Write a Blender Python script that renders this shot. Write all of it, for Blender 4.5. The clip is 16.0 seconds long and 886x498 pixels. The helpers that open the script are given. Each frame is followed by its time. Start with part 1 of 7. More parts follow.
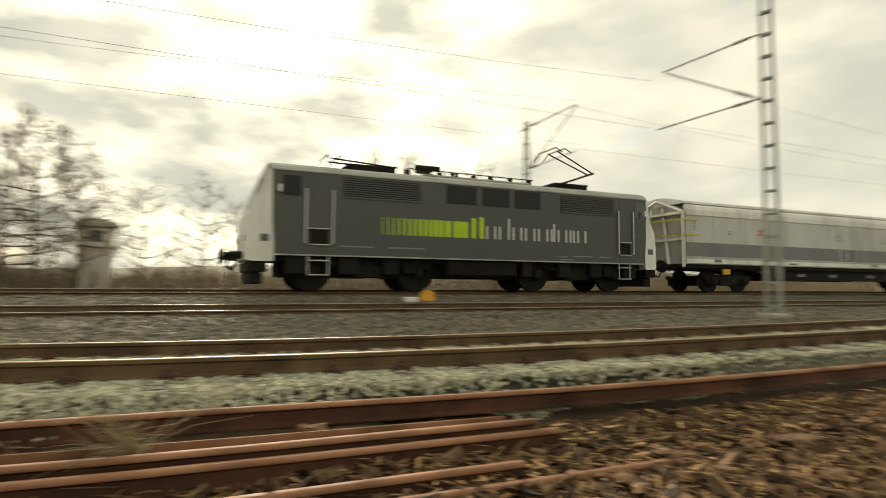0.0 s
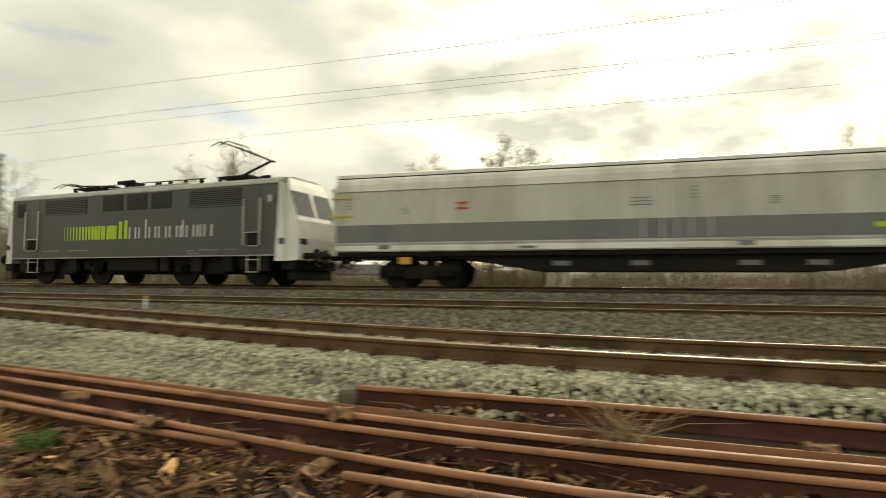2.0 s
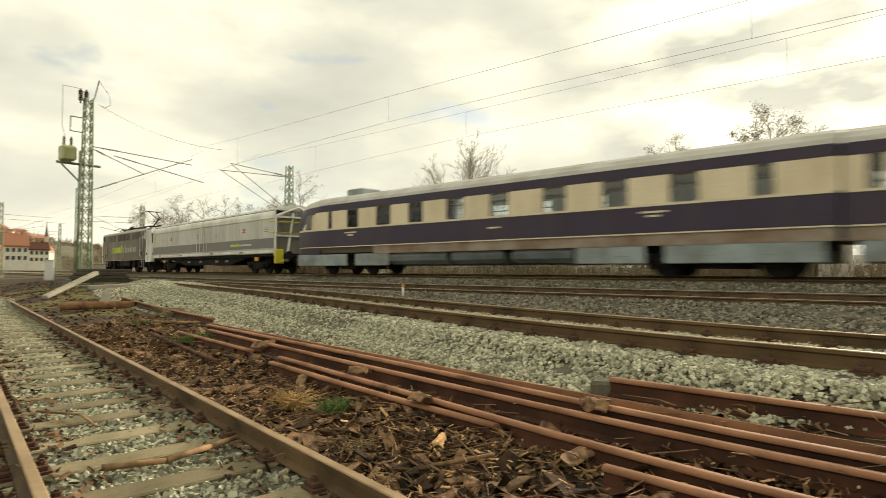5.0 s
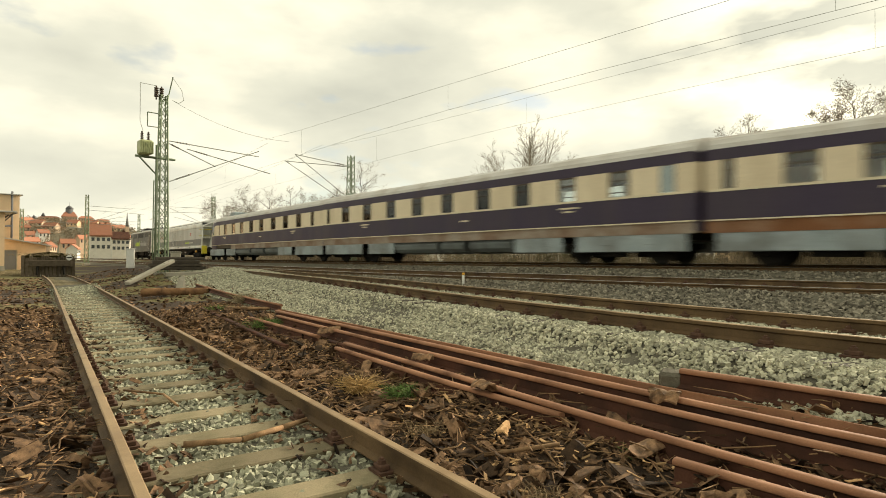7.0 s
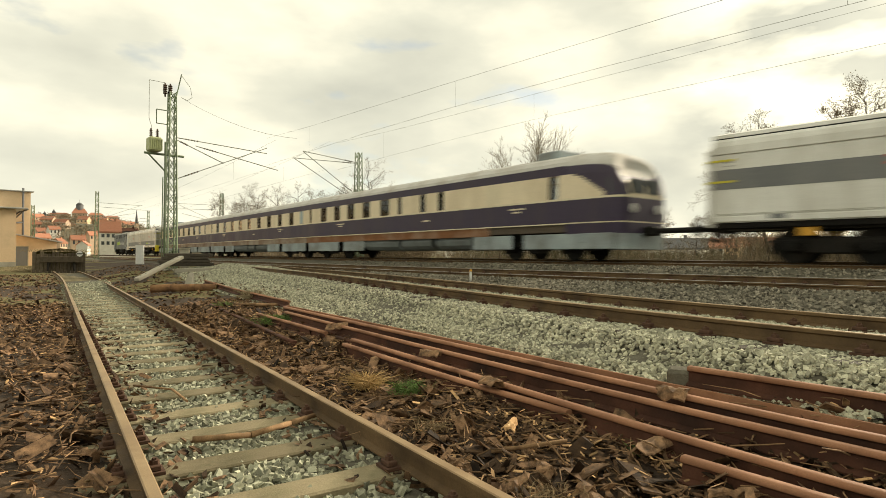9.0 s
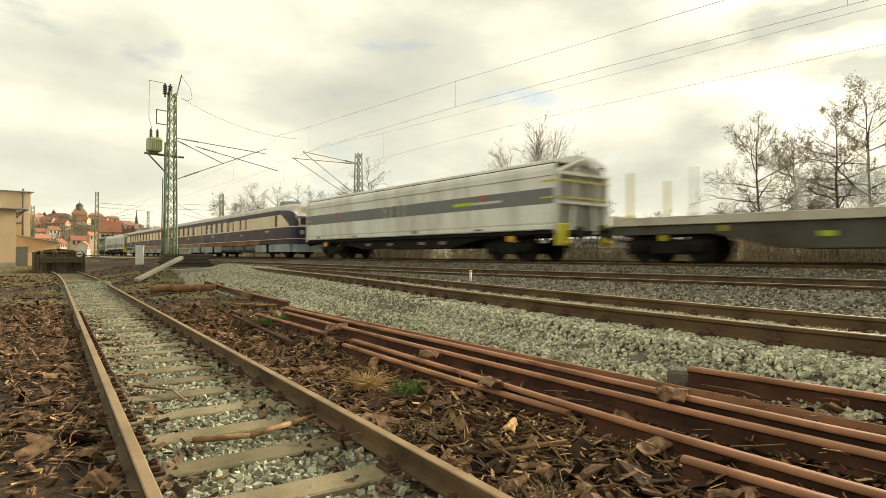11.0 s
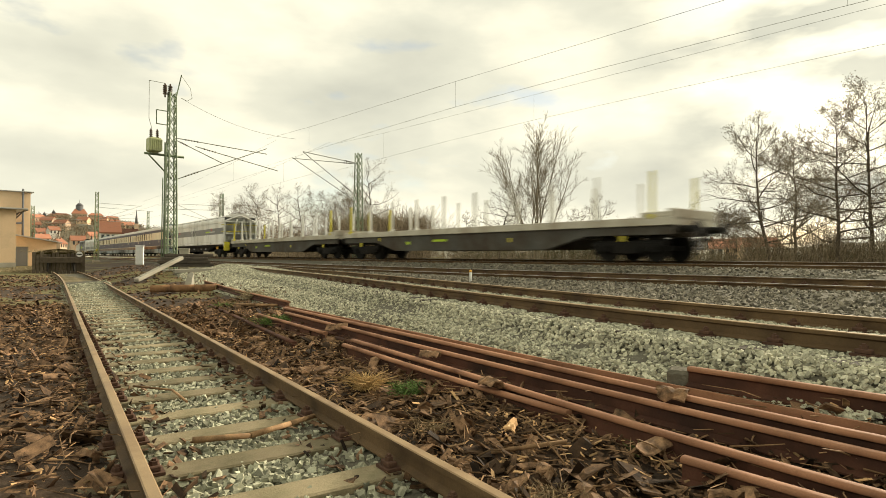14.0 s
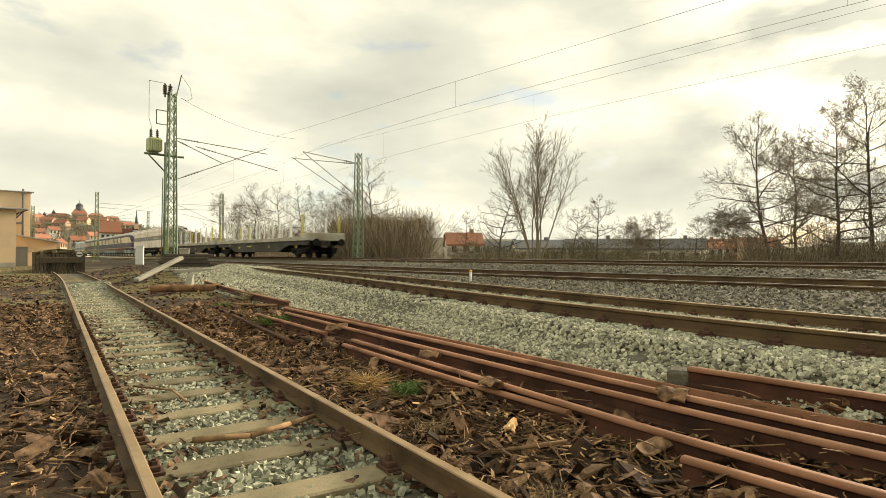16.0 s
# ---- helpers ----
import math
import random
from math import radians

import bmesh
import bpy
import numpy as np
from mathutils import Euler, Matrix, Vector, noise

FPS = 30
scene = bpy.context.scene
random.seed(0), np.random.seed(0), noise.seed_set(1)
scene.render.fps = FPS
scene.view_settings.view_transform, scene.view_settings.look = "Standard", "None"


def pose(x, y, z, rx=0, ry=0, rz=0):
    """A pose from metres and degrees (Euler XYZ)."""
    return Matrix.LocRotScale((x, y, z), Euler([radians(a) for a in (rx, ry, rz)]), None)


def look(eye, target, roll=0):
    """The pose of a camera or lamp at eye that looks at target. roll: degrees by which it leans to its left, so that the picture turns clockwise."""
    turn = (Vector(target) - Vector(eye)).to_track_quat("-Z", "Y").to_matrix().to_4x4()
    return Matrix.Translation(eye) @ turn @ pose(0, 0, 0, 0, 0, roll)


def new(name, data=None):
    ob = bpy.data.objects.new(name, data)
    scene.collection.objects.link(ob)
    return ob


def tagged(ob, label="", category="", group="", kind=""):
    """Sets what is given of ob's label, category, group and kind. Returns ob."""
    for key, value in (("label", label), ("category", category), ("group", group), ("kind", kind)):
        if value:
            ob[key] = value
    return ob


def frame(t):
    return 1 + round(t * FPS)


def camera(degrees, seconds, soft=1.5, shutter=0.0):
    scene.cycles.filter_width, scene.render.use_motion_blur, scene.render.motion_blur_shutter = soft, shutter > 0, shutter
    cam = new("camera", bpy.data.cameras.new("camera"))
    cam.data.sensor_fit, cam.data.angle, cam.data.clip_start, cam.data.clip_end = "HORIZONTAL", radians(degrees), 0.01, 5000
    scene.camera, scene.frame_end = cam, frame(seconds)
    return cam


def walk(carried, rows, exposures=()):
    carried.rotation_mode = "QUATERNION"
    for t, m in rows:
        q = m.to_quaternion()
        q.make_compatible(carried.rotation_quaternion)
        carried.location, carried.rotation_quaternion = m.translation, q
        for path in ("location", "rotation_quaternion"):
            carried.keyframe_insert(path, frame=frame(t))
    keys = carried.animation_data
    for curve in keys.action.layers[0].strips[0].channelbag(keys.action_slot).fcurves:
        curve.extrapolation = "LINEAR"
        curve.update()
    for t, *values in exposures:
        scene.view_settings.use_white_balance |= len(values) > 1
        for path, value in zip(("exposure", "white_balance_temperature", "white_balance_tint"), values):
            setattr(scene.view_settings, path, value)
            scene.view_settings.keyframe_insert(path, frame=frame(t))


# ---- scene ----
cam = camera(74.13, 16.0, 0.75, 0.9)


def shot(yaw, pitch, roll, x, y):
    """The camera's pose from its turn to the left of +y, its tilt up, its lean, and its place at eye height."""
    a, b = radians(yaw), radians(pitch)
    eye = Vector((x, y, 1.2))
    ahead = Vector((-math.sin(a) * math.cos(b), math.cos(a) * math.cos(b), math.sin(b)))
    return look(eye, eye + ahead, roll)


walk(cam, [
    (0.0, shot(-24.05, 3.66, 0.36, 0.37, 0.06)),
    (0.5, shot(-12.87, 3.76, 0.34, 0.31, 0.08)),
    (1.0, shot(-1.42, 3.65, 0.48, 0.24, 0.09)),
    (1.5, shot(8.31, 3.54, 0.37, 0.19, 0.09)),
    (2.0, shot(17.42, 3.27, 0.35, 0.14, 0.08)),
    (2.5, shot(23.45, 2.86, 0.39, 0.11, 0.07)),
    (3.0, shot(28.16, 2.54, 0.42, 0.08, 0.06)),
    (3.5, shot(31.46, 2.33, 0.38, 0.07, 0.05)),
    (4.0, shot(34.75, 2.28, 0.30, 0.05, 0.04)),
    (4.5, shot(37.51, 2.31, 0.20, 0.04, 0.03)),
    (5.2, shot(40.8, 2.05, 0.18, 0.02, 0.02)),
    (6.1, shot(44.1, 1.45, 0.18, 0.01, 0.01)),
    (7.0, shot(45.67, 0.98, 0.19, 0.0, 0.0)),
    (7.5, shot(46.25, 0.74, 0.23, 0.0, 0.0)),
    (8.0, shot(46.39, 0.65, 0.25, 0.0, 0.0)),
    (9.0, shot(46.39, 0.65, 0.25, 0.0, 0.0)),
    (11.5, shot(46.38, 0.70, 0.25, 0.0, 0.0)),
    (16.0, shot(46.38, 0.70, 0.25, 0.0, 0.0)),
], ((0.0, 0.26, 7400, 10), (1.0, 0.30, 7400, 10), (3.0, 0.44, 7400, 10), (7.0, 0.46, 7400, 10), (16.0, 0.46, 7400, 10)))

# ---- sky and sun: a low winter sun behind broken cloud ----
SUN_AZ, SUN_EL = -6.0, 21.0   # degrees to the left of +y, above the horizon
sun_dir = Vector((-math.sin(radians(SUN_AZ)) * math.cos(radians(SUN_EL)), math.cos(radians(SUN_AZ)) * math.cos(radians(SUN_EL)), math.sin(radians(SUN_EL))))
sun = new("sun", bpy.data.lights.new("sun", "SUN"))
sun.data.energy, sun.data.angle, sun.data.color = 5.0, radians(14), (1.0, 0.93, 0.8)
sun.matrix_world = look(sun_dir * 100, (0, 0, 0))


def make_world():
    w = bpy.data.worlds.new("sky")
    w.use_nodes = True
    scene.world = w
    nt = w.node_tree
    nd, ln = nt.nodes, nt.links
    bg = nd["Background"]
    sky = nd.new("ShaderNodeTexSky")
    sky.sky_type, sky.sun_disc = "NISHITA", False
    sky.sun_elevation, sky.sun_rotation = radians(SUN_EL), radians(-SUN_AZ)
    scale = nd.new("ShaderNodeVectorMath")
    scale.operation = "SCALE"
    scale.inputs["Scale"].default_value = 0.12
    ln.new(sky.outputs[0], scale.inputs[0])
    tc = nd.new("ShaderNodeTexCoord")
    mp = nd.new("ShaderNodeMapping")
    mp.inputs["Scale"].default_value = (1.0, 1.0, 2.6)
    mp.inputs["Rotation"].default_value = (0.0, 0.0, 0.6)
    ln.new(tc.outputs["Generated"], mp.inputs["Vector"])
    big, fine = nd.new("ShaderNodeTexNoise"), nd.new("ShaderNodeTexNoise")
    for n, s, d in ((big, 2.3, 6.0), (fine, 5.5, 5.0)):
        n.inputs["Scale"].default_value, n.inputs["Detail"].default_value, n.inputs["Roughness"].default_value = s, d, 0.5
        ln.new(mp.outputs[0], n.inputs["Vector"])
    cloud = nd.new("ShaderNodeValToRGB")
    cr = cloud.color_ramp
    cr.elements[0].position, cr.elements[0].color = 0.33, (0.47, 0.50, 0.46, 1)
    cr.elements[1].position, cr.elements[1].color = 0.68, (0.90, 0.90, 0.77, 1)
    e = cr.elements.new(0.5)
    e.color = (0.60, 0.63, 0.565, 1)
    ln.new(big.outputs["Fac"], cloud.inputs[0])
    # brighter cloud round the hidden sun
    dot = nd.new("ShaderNodeVectorMath")
    dot.operation = "DOT_PRODUCT"
    dot.inputs[1].default_value = sun_dir
    ln.new(tc.outputs["Generated"], dot.inputs[0])
    near = nd.new("ShaderNodeMapRange")
    near.inputs["From Min"].default_value, near.inputs["From Max"].default_value = 0.79, 1.0
    near.interpolation_type = "SMOOTHSTEP"
    ln.new(dot.outputs["Value"], near.inputs["Value"])
    broken = nd.new("ShaderNodeMapRange")
    broken.inputs["From Min"].default_value, broken.inputs["From Max"].default_value = 0.38, 0.62
    ln.new(fine.outputs["Fac"], broken.inputs["Value"])
    glow = nd.new("ShaderNodeMath")
    glow.operation = "MULTIPLY"
    ln.new(near.outputs[0], glow.inputs[0])
    ln.new(broken.outputs[0], glow.inputs[1])
    glowc = nd.new("ShaderNodeMix")
    glowc.data_type, glowc.blend_type = "RGBA", "ADD"
    glowc.inputs["B"].default_value = (0.75, 0.72, 0.55, 1)
    ln.new(glow.outputs[0], glowc.inputs["Factor"])
    ln.new(cloud.outputs[0], glowc.inputs["A"])
    # thin places where the blue shows through
    thin = nd.new("ShaderNodeMapRange")
    thin.inputs["From Min"].default_value, thin.inputs["From Max"].default_value = 0.60, 0.74
    thin.inputs["To Min"].default_value, thin.inputs["To Max"].default_value = 0.0, 0.55
    ln.new(fine.outputs["Fac"], thin.inputs["Value"])
    mix = nd.new("ShaderNodeMix")
    mix.data_type = "RGBA"
    ln.new(thin.outputs[0], mix.inputs["Factor"])
    ln.new(glowc.outputs["Result"], mix.inputs["A"])
    ln.new(scale.outputs[0], mix.inputs["B"])
    # cloud opposite the sun is lit from the front, and so brighter
    lit = nd.new("ShaderNodeMapRange")
    lit.inputs["From Min"].default_value, lit.inputs["From Max"].default_value = 0.2, -0.7
    lit.inputs["To Min"].default_value, lit.inputs["To Max"].default_value = 1.0, 1.3
    ln.new(dot.outputs["Value"], lit.inputs["Value"])
    ln.new(lit.outputs[0], bg.inputs["Strength"])
    ln.new(mix.outputs["Result"], bg.inputs["Color"])


make_world()

# ---- materials ----
def material(name, a, b, size=0.3, rough=0.8, metal=0.0, bump=0.3, fine=0.03, dirt=None, dirt_amount=0.4, dirt_size=1.2, vary=0.0, island=0.0, streak=1.0):
    """A surface between colours a and b, with grain of a given size in metres, relief, and stains of the colour dirt."""
    m = bpy.data.materials.new(name)
    m.use_nodes = True
    nd, ln = m.node_tree.nodes, m.node_tree.links
    p = nd["Principled BSDF"]
    tc = nd.new("ShaderNodeTexCoord")
    mp = nd.new("ShaderNodeMapping")
    mp.inputs["Scale"].default_value = (1, 1, streak)
    ln.new(tc.outputs["Object"], mp.inputs["Vector"])

    def noise_at(s, detail, src):
        n = nd.new("ShaderNodeTexNoise")
        n.inputs["Scale"].default_value, n.inputs["Detail"].default_value, n.inputs["Roughness"].default_value = 1.0 / s, detail, 0.6
        ln.new(src, n.inputs["Vector"])
        return n.outputs["Fac"]

    def blend(fac, x, y, kind="MIX"):
        mx = nd.new("ShaderNodeMix")
        mx.data_type, mx.blend_type = "RGBA", kind
        for sock, v in (("Factor", fac), ("A", x), ("B", y)):
            s = [i for i in mx.inputs if i.name == sock and (i.type == ("VALUE" if sock == "Factor" else "RGBA"))][0]
            if isinstance(v, (tuple, float, int)):
                s.default_value = v if not isinstance(v, tuple) else (*v, 1)
            else:
                ln.new(v, s)
        return [o for o in mx.outputs if o.type == "RGBA"][0]

    def stretch(v, lo, hi, out_lo=0.0, out_hi=1.0):
        r = nd.new("ShaderNodeMapRange")
        for i, q in zip(range(1, 5), (lo, hi, out_lo, out_hi)):
            r.inputs[i].default_value = q
        ln.new(v, r.inputs[0])
        return r.outputs[0]

    big = noise_at(size, 5, mp.outputs[0])
    small = noise_at(fine, 4, tc.outputs["Object"])
    col = blend(stretch(big, 0.3, 0.7), a, b)
    col = blend(stretch(small, 0.35, 0.7, 0.0, 0.35), col, tuple(c * 0.55 for c in a))
    if dirt:
        d = noise_at(dirt_size, 6, mp.outputs[0])
        col = blend(stretch(d, 0.5 - 0.1 * dirt_amount, 0.72, 0.0, min(1.0, dirt_amount * 1.6)), col, dirt)
    if vary or island:
        src = nd.new("ShaderNodeObjectInfo").outputs["Random"] if vary else nd.new("ShaderNodeNewGeometry").outputs["Random Per Island"]
        v = vary or island
        hs = nd.new("ShaderNodeHueSaturation")
        ln.new(stretch(src, 0, 1, 1 - v, 1 + v), hs.inputs["Value"])
        ln.new(col, hs.inputs["Color"])
        col = hs.outputs[0]
    ln.new(col, p.inputs["Base Color"])
    ln.new(stretch(big, 0.3, 0.7, max(0.02, rough - 0.12), min(1.0, rough + 0.1)), p.inputs["Roughness"])
    p.inputs["Metallic"].default_value = metal
    p.inputs["Specular IOR Level"].default_value = 0.5 if rough < 0.5 else 0.3 if rough < 0.68 else 0.14   # rough porous surfaces hardly shine
    if bump:
        bp = nd.new("ShaderNodeBump")
        bp.inputs["Strength"].default_value, bp.inputs["Distance"].default_value = bump, fine * 0.5
        ln.new(small, bp.inputs["Height"])
        ln.new(bp.outputs[0], p.inputs["Normal"])
    return m


def plain_glass(name, tint=(0.04, 0.045, 0.045)):
    m = bpy.data.materials.new(name)
    m.use_nodes = True
    p = m.node_tree.nodes["Principled BSDF"]
    p.inputs["Base Color"].default_value = (*tint, 1)
    p.inputs["Roughness"].default_value = 0.06
    p.inputs["IOR"].default_value = 1.5
    return m


def clear_glass(name):
    m = bpy.data.materials.new(name)
    m.use_nodes = True
    nd, ln = m.node_tree.nodes, m.node_tree.links
    nd.remove(nd["Principled BSDF"])
    tr, gl, mx, lw = (nd.new("ShaderNodeBsdfTransparent"), nd.new("ShaderNodeBsdfGlossy"), nd.new("ShaderNodeMixShader"), nd.new("ShaderNodeFresnel"))
    tr.inputs[0].default_value = (0.9, 0.93, 0.92, 1)
    gl.inputs["Roughness"].default_value = 0.03
    lw.inputs["IOR"].default_value = 1.5
    ln.new(lw.outputs[0], mx.inputs[0])
    ln.new(tr.outputs[0], mx.inputs[1])
    ln.new(gl.outputs[0], mx.inputs[2])
    ln.new(mx.outputs[0], nd["Material Output"].inputs["Surface"])
    return m


M = {
    "earth": material("earth", (0.036, 0.024, 0.016), (0.098, 0.065, 0.041), 0.5, 0.8, bump=0.9, fine=0.03, dirt=(0.02, 0.014, 0.01), dirt_amount=0.6),
    "ballast_dark": material("ballast_dark", (0.085, 0.078, 0.057), (0.16, 0.148, 0.112), 0.25, 0.95, bump=1.0, fine=0.04),
    "grass": material("grass", (0.103, 0.098, 0.040), (0.184, 0.149, 0.069), 0.8, 0.95, bump=0.8, fine=0.05),
    "stone": material("stone", (0.335, 0.328, 0.238), (0.51, 0.492, 0.365), 0.15, 0.85, bump=0.3, fine=0.01, island=0.45),
    "stone_dark": material("stone_dark", (0.125, 0.112, 0.086), (0.275, 0.248, 0.19), 0.15, 0.85, bump=0.3, fine=0.01, island=0.6),
    "stone_siding": material("stone_siding", (0.235, 0.235, 0.168), (0.38, 0.375, 0.272), 0.15, 0.85, bump=0.3, fine=0.01, island=0.5),
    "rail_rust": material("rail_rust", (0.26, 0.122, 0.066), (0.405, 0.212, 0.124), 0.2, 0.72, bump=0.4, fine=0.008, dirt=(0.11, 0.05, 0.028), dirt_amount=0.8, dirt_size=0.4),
    # loose rail sides: dark rust with the shade below the head mixed in
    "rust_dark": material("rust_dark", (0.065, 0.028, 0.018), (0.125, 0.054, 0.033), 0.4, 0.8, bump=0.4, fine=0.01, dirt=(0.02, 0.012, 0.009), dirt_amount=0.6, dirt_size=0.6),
    "rail_side": material("rail_side", (0.095, 0.06, 0.031), (0.165, 0.107, 0.056), 0.4, 0.72, bump=0.3, fine=0.012, dirt=(0.045, 0.028, 0.016), dirt_amount=0.6, dirt_size=0.7),
    "rail_head": material("rail_head", (0.26, 0.175, 0.09), (0.36, 0.255, 0.145), 0.4, 0.58, metal=0.2, bump=0.05, fine=0.01, dirt=(0.16, 0.095, 0.045), dirt_amount=0.6, dirt_size=0.5),
    "rail_shine": material("rail_shine", (0.36, 0.34, 0.31), (0.46, 0.44, 0.41), 0.4, 0.4, metal=0.8, bump=0.0),
    "sleeper_wood": material("sleeper_wood", (0.19, 0.155, 0.094), (0.33, 0.275, 0.175), 0.16, 0.9, bump=0.9, fine=0.012, dirt=(0.11, 0.10, 0.055), dirt_amount=0.6, dirt_size=0.35, vary=0.25),
    "sleeper_dark": material("sleeper_dark", (0.06, 0.05, 0.04), (0.1, 0.085, 0.065), 0.25, 0.9, bump=0.6, fine=0.015, vary=0.2),
    "concrete": material("concrete", (0.34, 0.315, 0.25), (0.44, 0.41, 0.335), 0.3, 0.9, bump=0.3, fine=0.01, dirt=(0.2, 0.18, 0.14)),
    "chair_iron": material("chair_iron", (0.07, 0.04, 0.028), (0.11, 0.06, 0.04), 0.06, 0.85, bump=0.4, fine=0.008),
    "bark_chip": material("bark_chip", (0.03, 0.019, 0.012), (0.25, 0.148, 0.082), 0.07, 0.8, bump=0.7, fine=0.008, island=0.9),
    "wood_chip": material("wood_chip", (0.33, 0.185, 0.085), (0.52, 0.34, 0.17), 0.12, 0.75, bump=0.4, fine=0.01, island=0.6),
    "twig": material("twig", (0.10, 0.058, 0.03), (0.31, 0.19, 0.10), 0.12, 0.8, bump=0.4, fine=0.01, island=0.7),
    "old_timber": material("old_timber", (0.085, 0.066, 0.046), (0.16, 0.128, 0.09), 0.2, 0.9, bump=0.6, fine=0.02, vary=0.3),
    "loco_grey": material("loco_grey", (0.042, 0.047, 0.043), (0.056, 0.061, 0.056), 1.0, 0.45, bump=0.05, fine=0.05, dirt=(0.065, 0.062, 0.052), dirt_amount=0.35, streak=0.4),
    "loco_white": material("loco_white", (0.66, 0.66, 0.61), (0.74, 0.74, 0.69), 0.8, 0.64, bump=0.04, fine=0.05, dirt=(0.4, 0.38, 0.32), dirt_amount=0.45, streak=0.4),
    "roof_grey": material("roof_grey", (0.32, 0.32, 0.30), (0.42, 0.42, 0.39), 0.8, 0.6, bump=0.1, fine=0.05, dirt=(0.2, 0.19, 0.16), dirt_amount=0.5),
    "black_iron": material("black_iron", (0.008, 0.008, 0.007), (0.017, 0.016, 0.014), 0.3, 0.8, bump=0.2, fine=0.02, dirt=(0.03, 0.023, 0.016), dirt_amount=0.35),
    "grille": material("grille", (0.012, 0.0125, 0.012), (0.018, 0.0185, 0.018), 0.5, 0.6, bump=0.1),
    "lime": material("lime", (0.36, 0.52, 0.02), (0.40, 0.56, 0.03), 0.5, 0.5, bump=0.0),
    "letter_white": material("letter_white", (0.42, 0.42, 0.41), (0.48, 0.48, 0.47), 0.5, 0.5, bump=0.0),
    "marking_grey": material("marking_grey", (0.16, 0.165, 0.16), (0.2, 0.205, 0.2), 0.3, 0.6, bump=0.0),
    "steel": material("steel", (0.42, 0.42, 0.4), (0.5, 0.5, 0.48), 0.2, 0.4, metal=0.7, bump=0.0),
    "wagon_grey": material("wagon_grey", (0.47, 0.47, 0.435), (0.55, 0.55, 0.51), 0.8, 0.5, bump=0.05, fine=0.05, dirt=(0.27, 0.26, 0.22), dirt_amount=0.45, streak=0.25),
    "wagon_white": material("wagon_white", (0.68, 0.68, 0.63), (0.76, 0.76, 0.71), 0.8, 0.5, bump=0.05, fine=0.05, dirt=(0.36, 0.34, 0.28), dirt_amount=0.5, streak=0.25),
    "wagon_band": material("wagon_band", (0.135, 0.142, 0.142), (0.182, 0.189, 0.189), 0.8, 0.5, bump=0.05, fine=0.05, dirt=(0.18, 0.17, 0.15), dirt_amount=0.35, streak=0.25),
    "yellow": material("yellow", (0.5, 0.44, 0.03), (0.6, 0.52, 0.05), 0.3, 0.5, bump=0.05, dirt=(0.25, 0.2, 0.05)),
    "violet": material("violet", (0.031, 0.022, 0.046), (0.046, 0.033, 0.062), 1.0, 0.5, bump=0.08, fine=0.05, dirt=(0.055, 0.04, 0.048), dirt_amount=0.4, streak=0.3),
    "cream": material("cream", (0.68, 0.58, 0.41), (0.76, 0.66, 0.48), 0.8, 0.5, bump=0.05, fine=0.05, dirt=(0.42, 0.33, 0.2), dirt_amount=0.35, streak=0.3),
    "cream_line": material("cream_line", (0.62, 0.54, 0.38), (0.7, 0.62, 0.45), 0.8, 0.5, bump=0.0),
    "railcar_roof": material("railcar_roof", (0.5, 0.49, 0.455), (0.6, 0.59, 0.55), 0.7, 0.75, bump=0.1, fine=0.06, dirt=(0.3, 0.25, 0.19), dirt_amount=0.5),
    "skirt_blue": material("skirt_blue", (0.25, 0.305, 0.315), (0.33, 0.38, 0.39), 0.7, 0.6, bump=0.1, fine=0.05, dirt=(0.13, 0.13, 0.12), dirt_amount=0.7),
    "rust_band": material("rust_band", (0.17, 0.075, 0.034), (0.26, 0.12, 0.06), 0.6, 0.85, bump=0.3, fine=0.03, dirt=(0.3, 0.26, 0.21), dirt_amount=0.3),
    "rust_grey": material("rust_grey", (0.19, 0.125, 0.085), (0.28, 0.2, 0.15), 0.6, 0.85, bump=0.3, fine=0.03, dirt=(0.33, 0.3, 0.25), dirt_amount=0.6),
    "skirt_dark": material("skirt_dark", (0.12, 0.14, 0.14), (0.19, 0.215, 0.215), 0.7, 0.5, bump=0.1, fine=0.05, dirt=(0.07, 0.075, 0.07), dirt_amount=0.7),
    "blind_blue": material("blind_blue", (0.3, 0.37, 0.38), (0.36, 0.43, 0.44), 0.3, 0.6, bump=0.0),
    "undergrowth": material("undergrowth", (0.085, 0.078, 0.045), (0.15, 0.135, 0.08), 0.8, 0.95, bump=0.0, island=0.5),
    "flat_grey": material("flat_grey", (0.065, 0.064, 0.055), (0.11, 0.107, 0.092), 0.7, 0.75, bump=0.15, fine=0.04, dirt=(0.05, 0.034, 0.022), dirt_amount=0.75),
    "flat_deck": material("flat_deck", (0.44, 0.41, 0.335), (0.55, 0.52, 0.43), 0.7, 0.85, bump=0.2, fine=0.04, dirt=(0.24, 0.19, 0.13), dirt_amount=0.5),
    "mast_green": material("mast_green", (0.17, 0.225, 0.14), (0.25, 0.31, 0.2), 0.5, 0.6, bump=0.1, fine=0.03, dirt=(0.07, 0.075, 0.055), dirt_amount=0.6),
    "mast_grey": material("mast_grey", (0.255, 0.270, 0.240), (0.375, 0.390, 0.345), 0.5, 0.6, bump=0.1, fine=0.03),
    "wire": material("wire", (0.2, 0.21, 0.18), (0.25, 0.26, 0.22), 0.5, 0.6, bump=0.0),
    "insulator": material("insulator", (0.07, 0.045, 0.03), (0.1, 0.06, 0.04), 0.2, 0.3, bump=0.0),
    "box_olive": material("box_olive", (0.33, 0.36, 0.18), (0.4, 0.43, 0.24), 0.3, 0.5, bump=0.05),
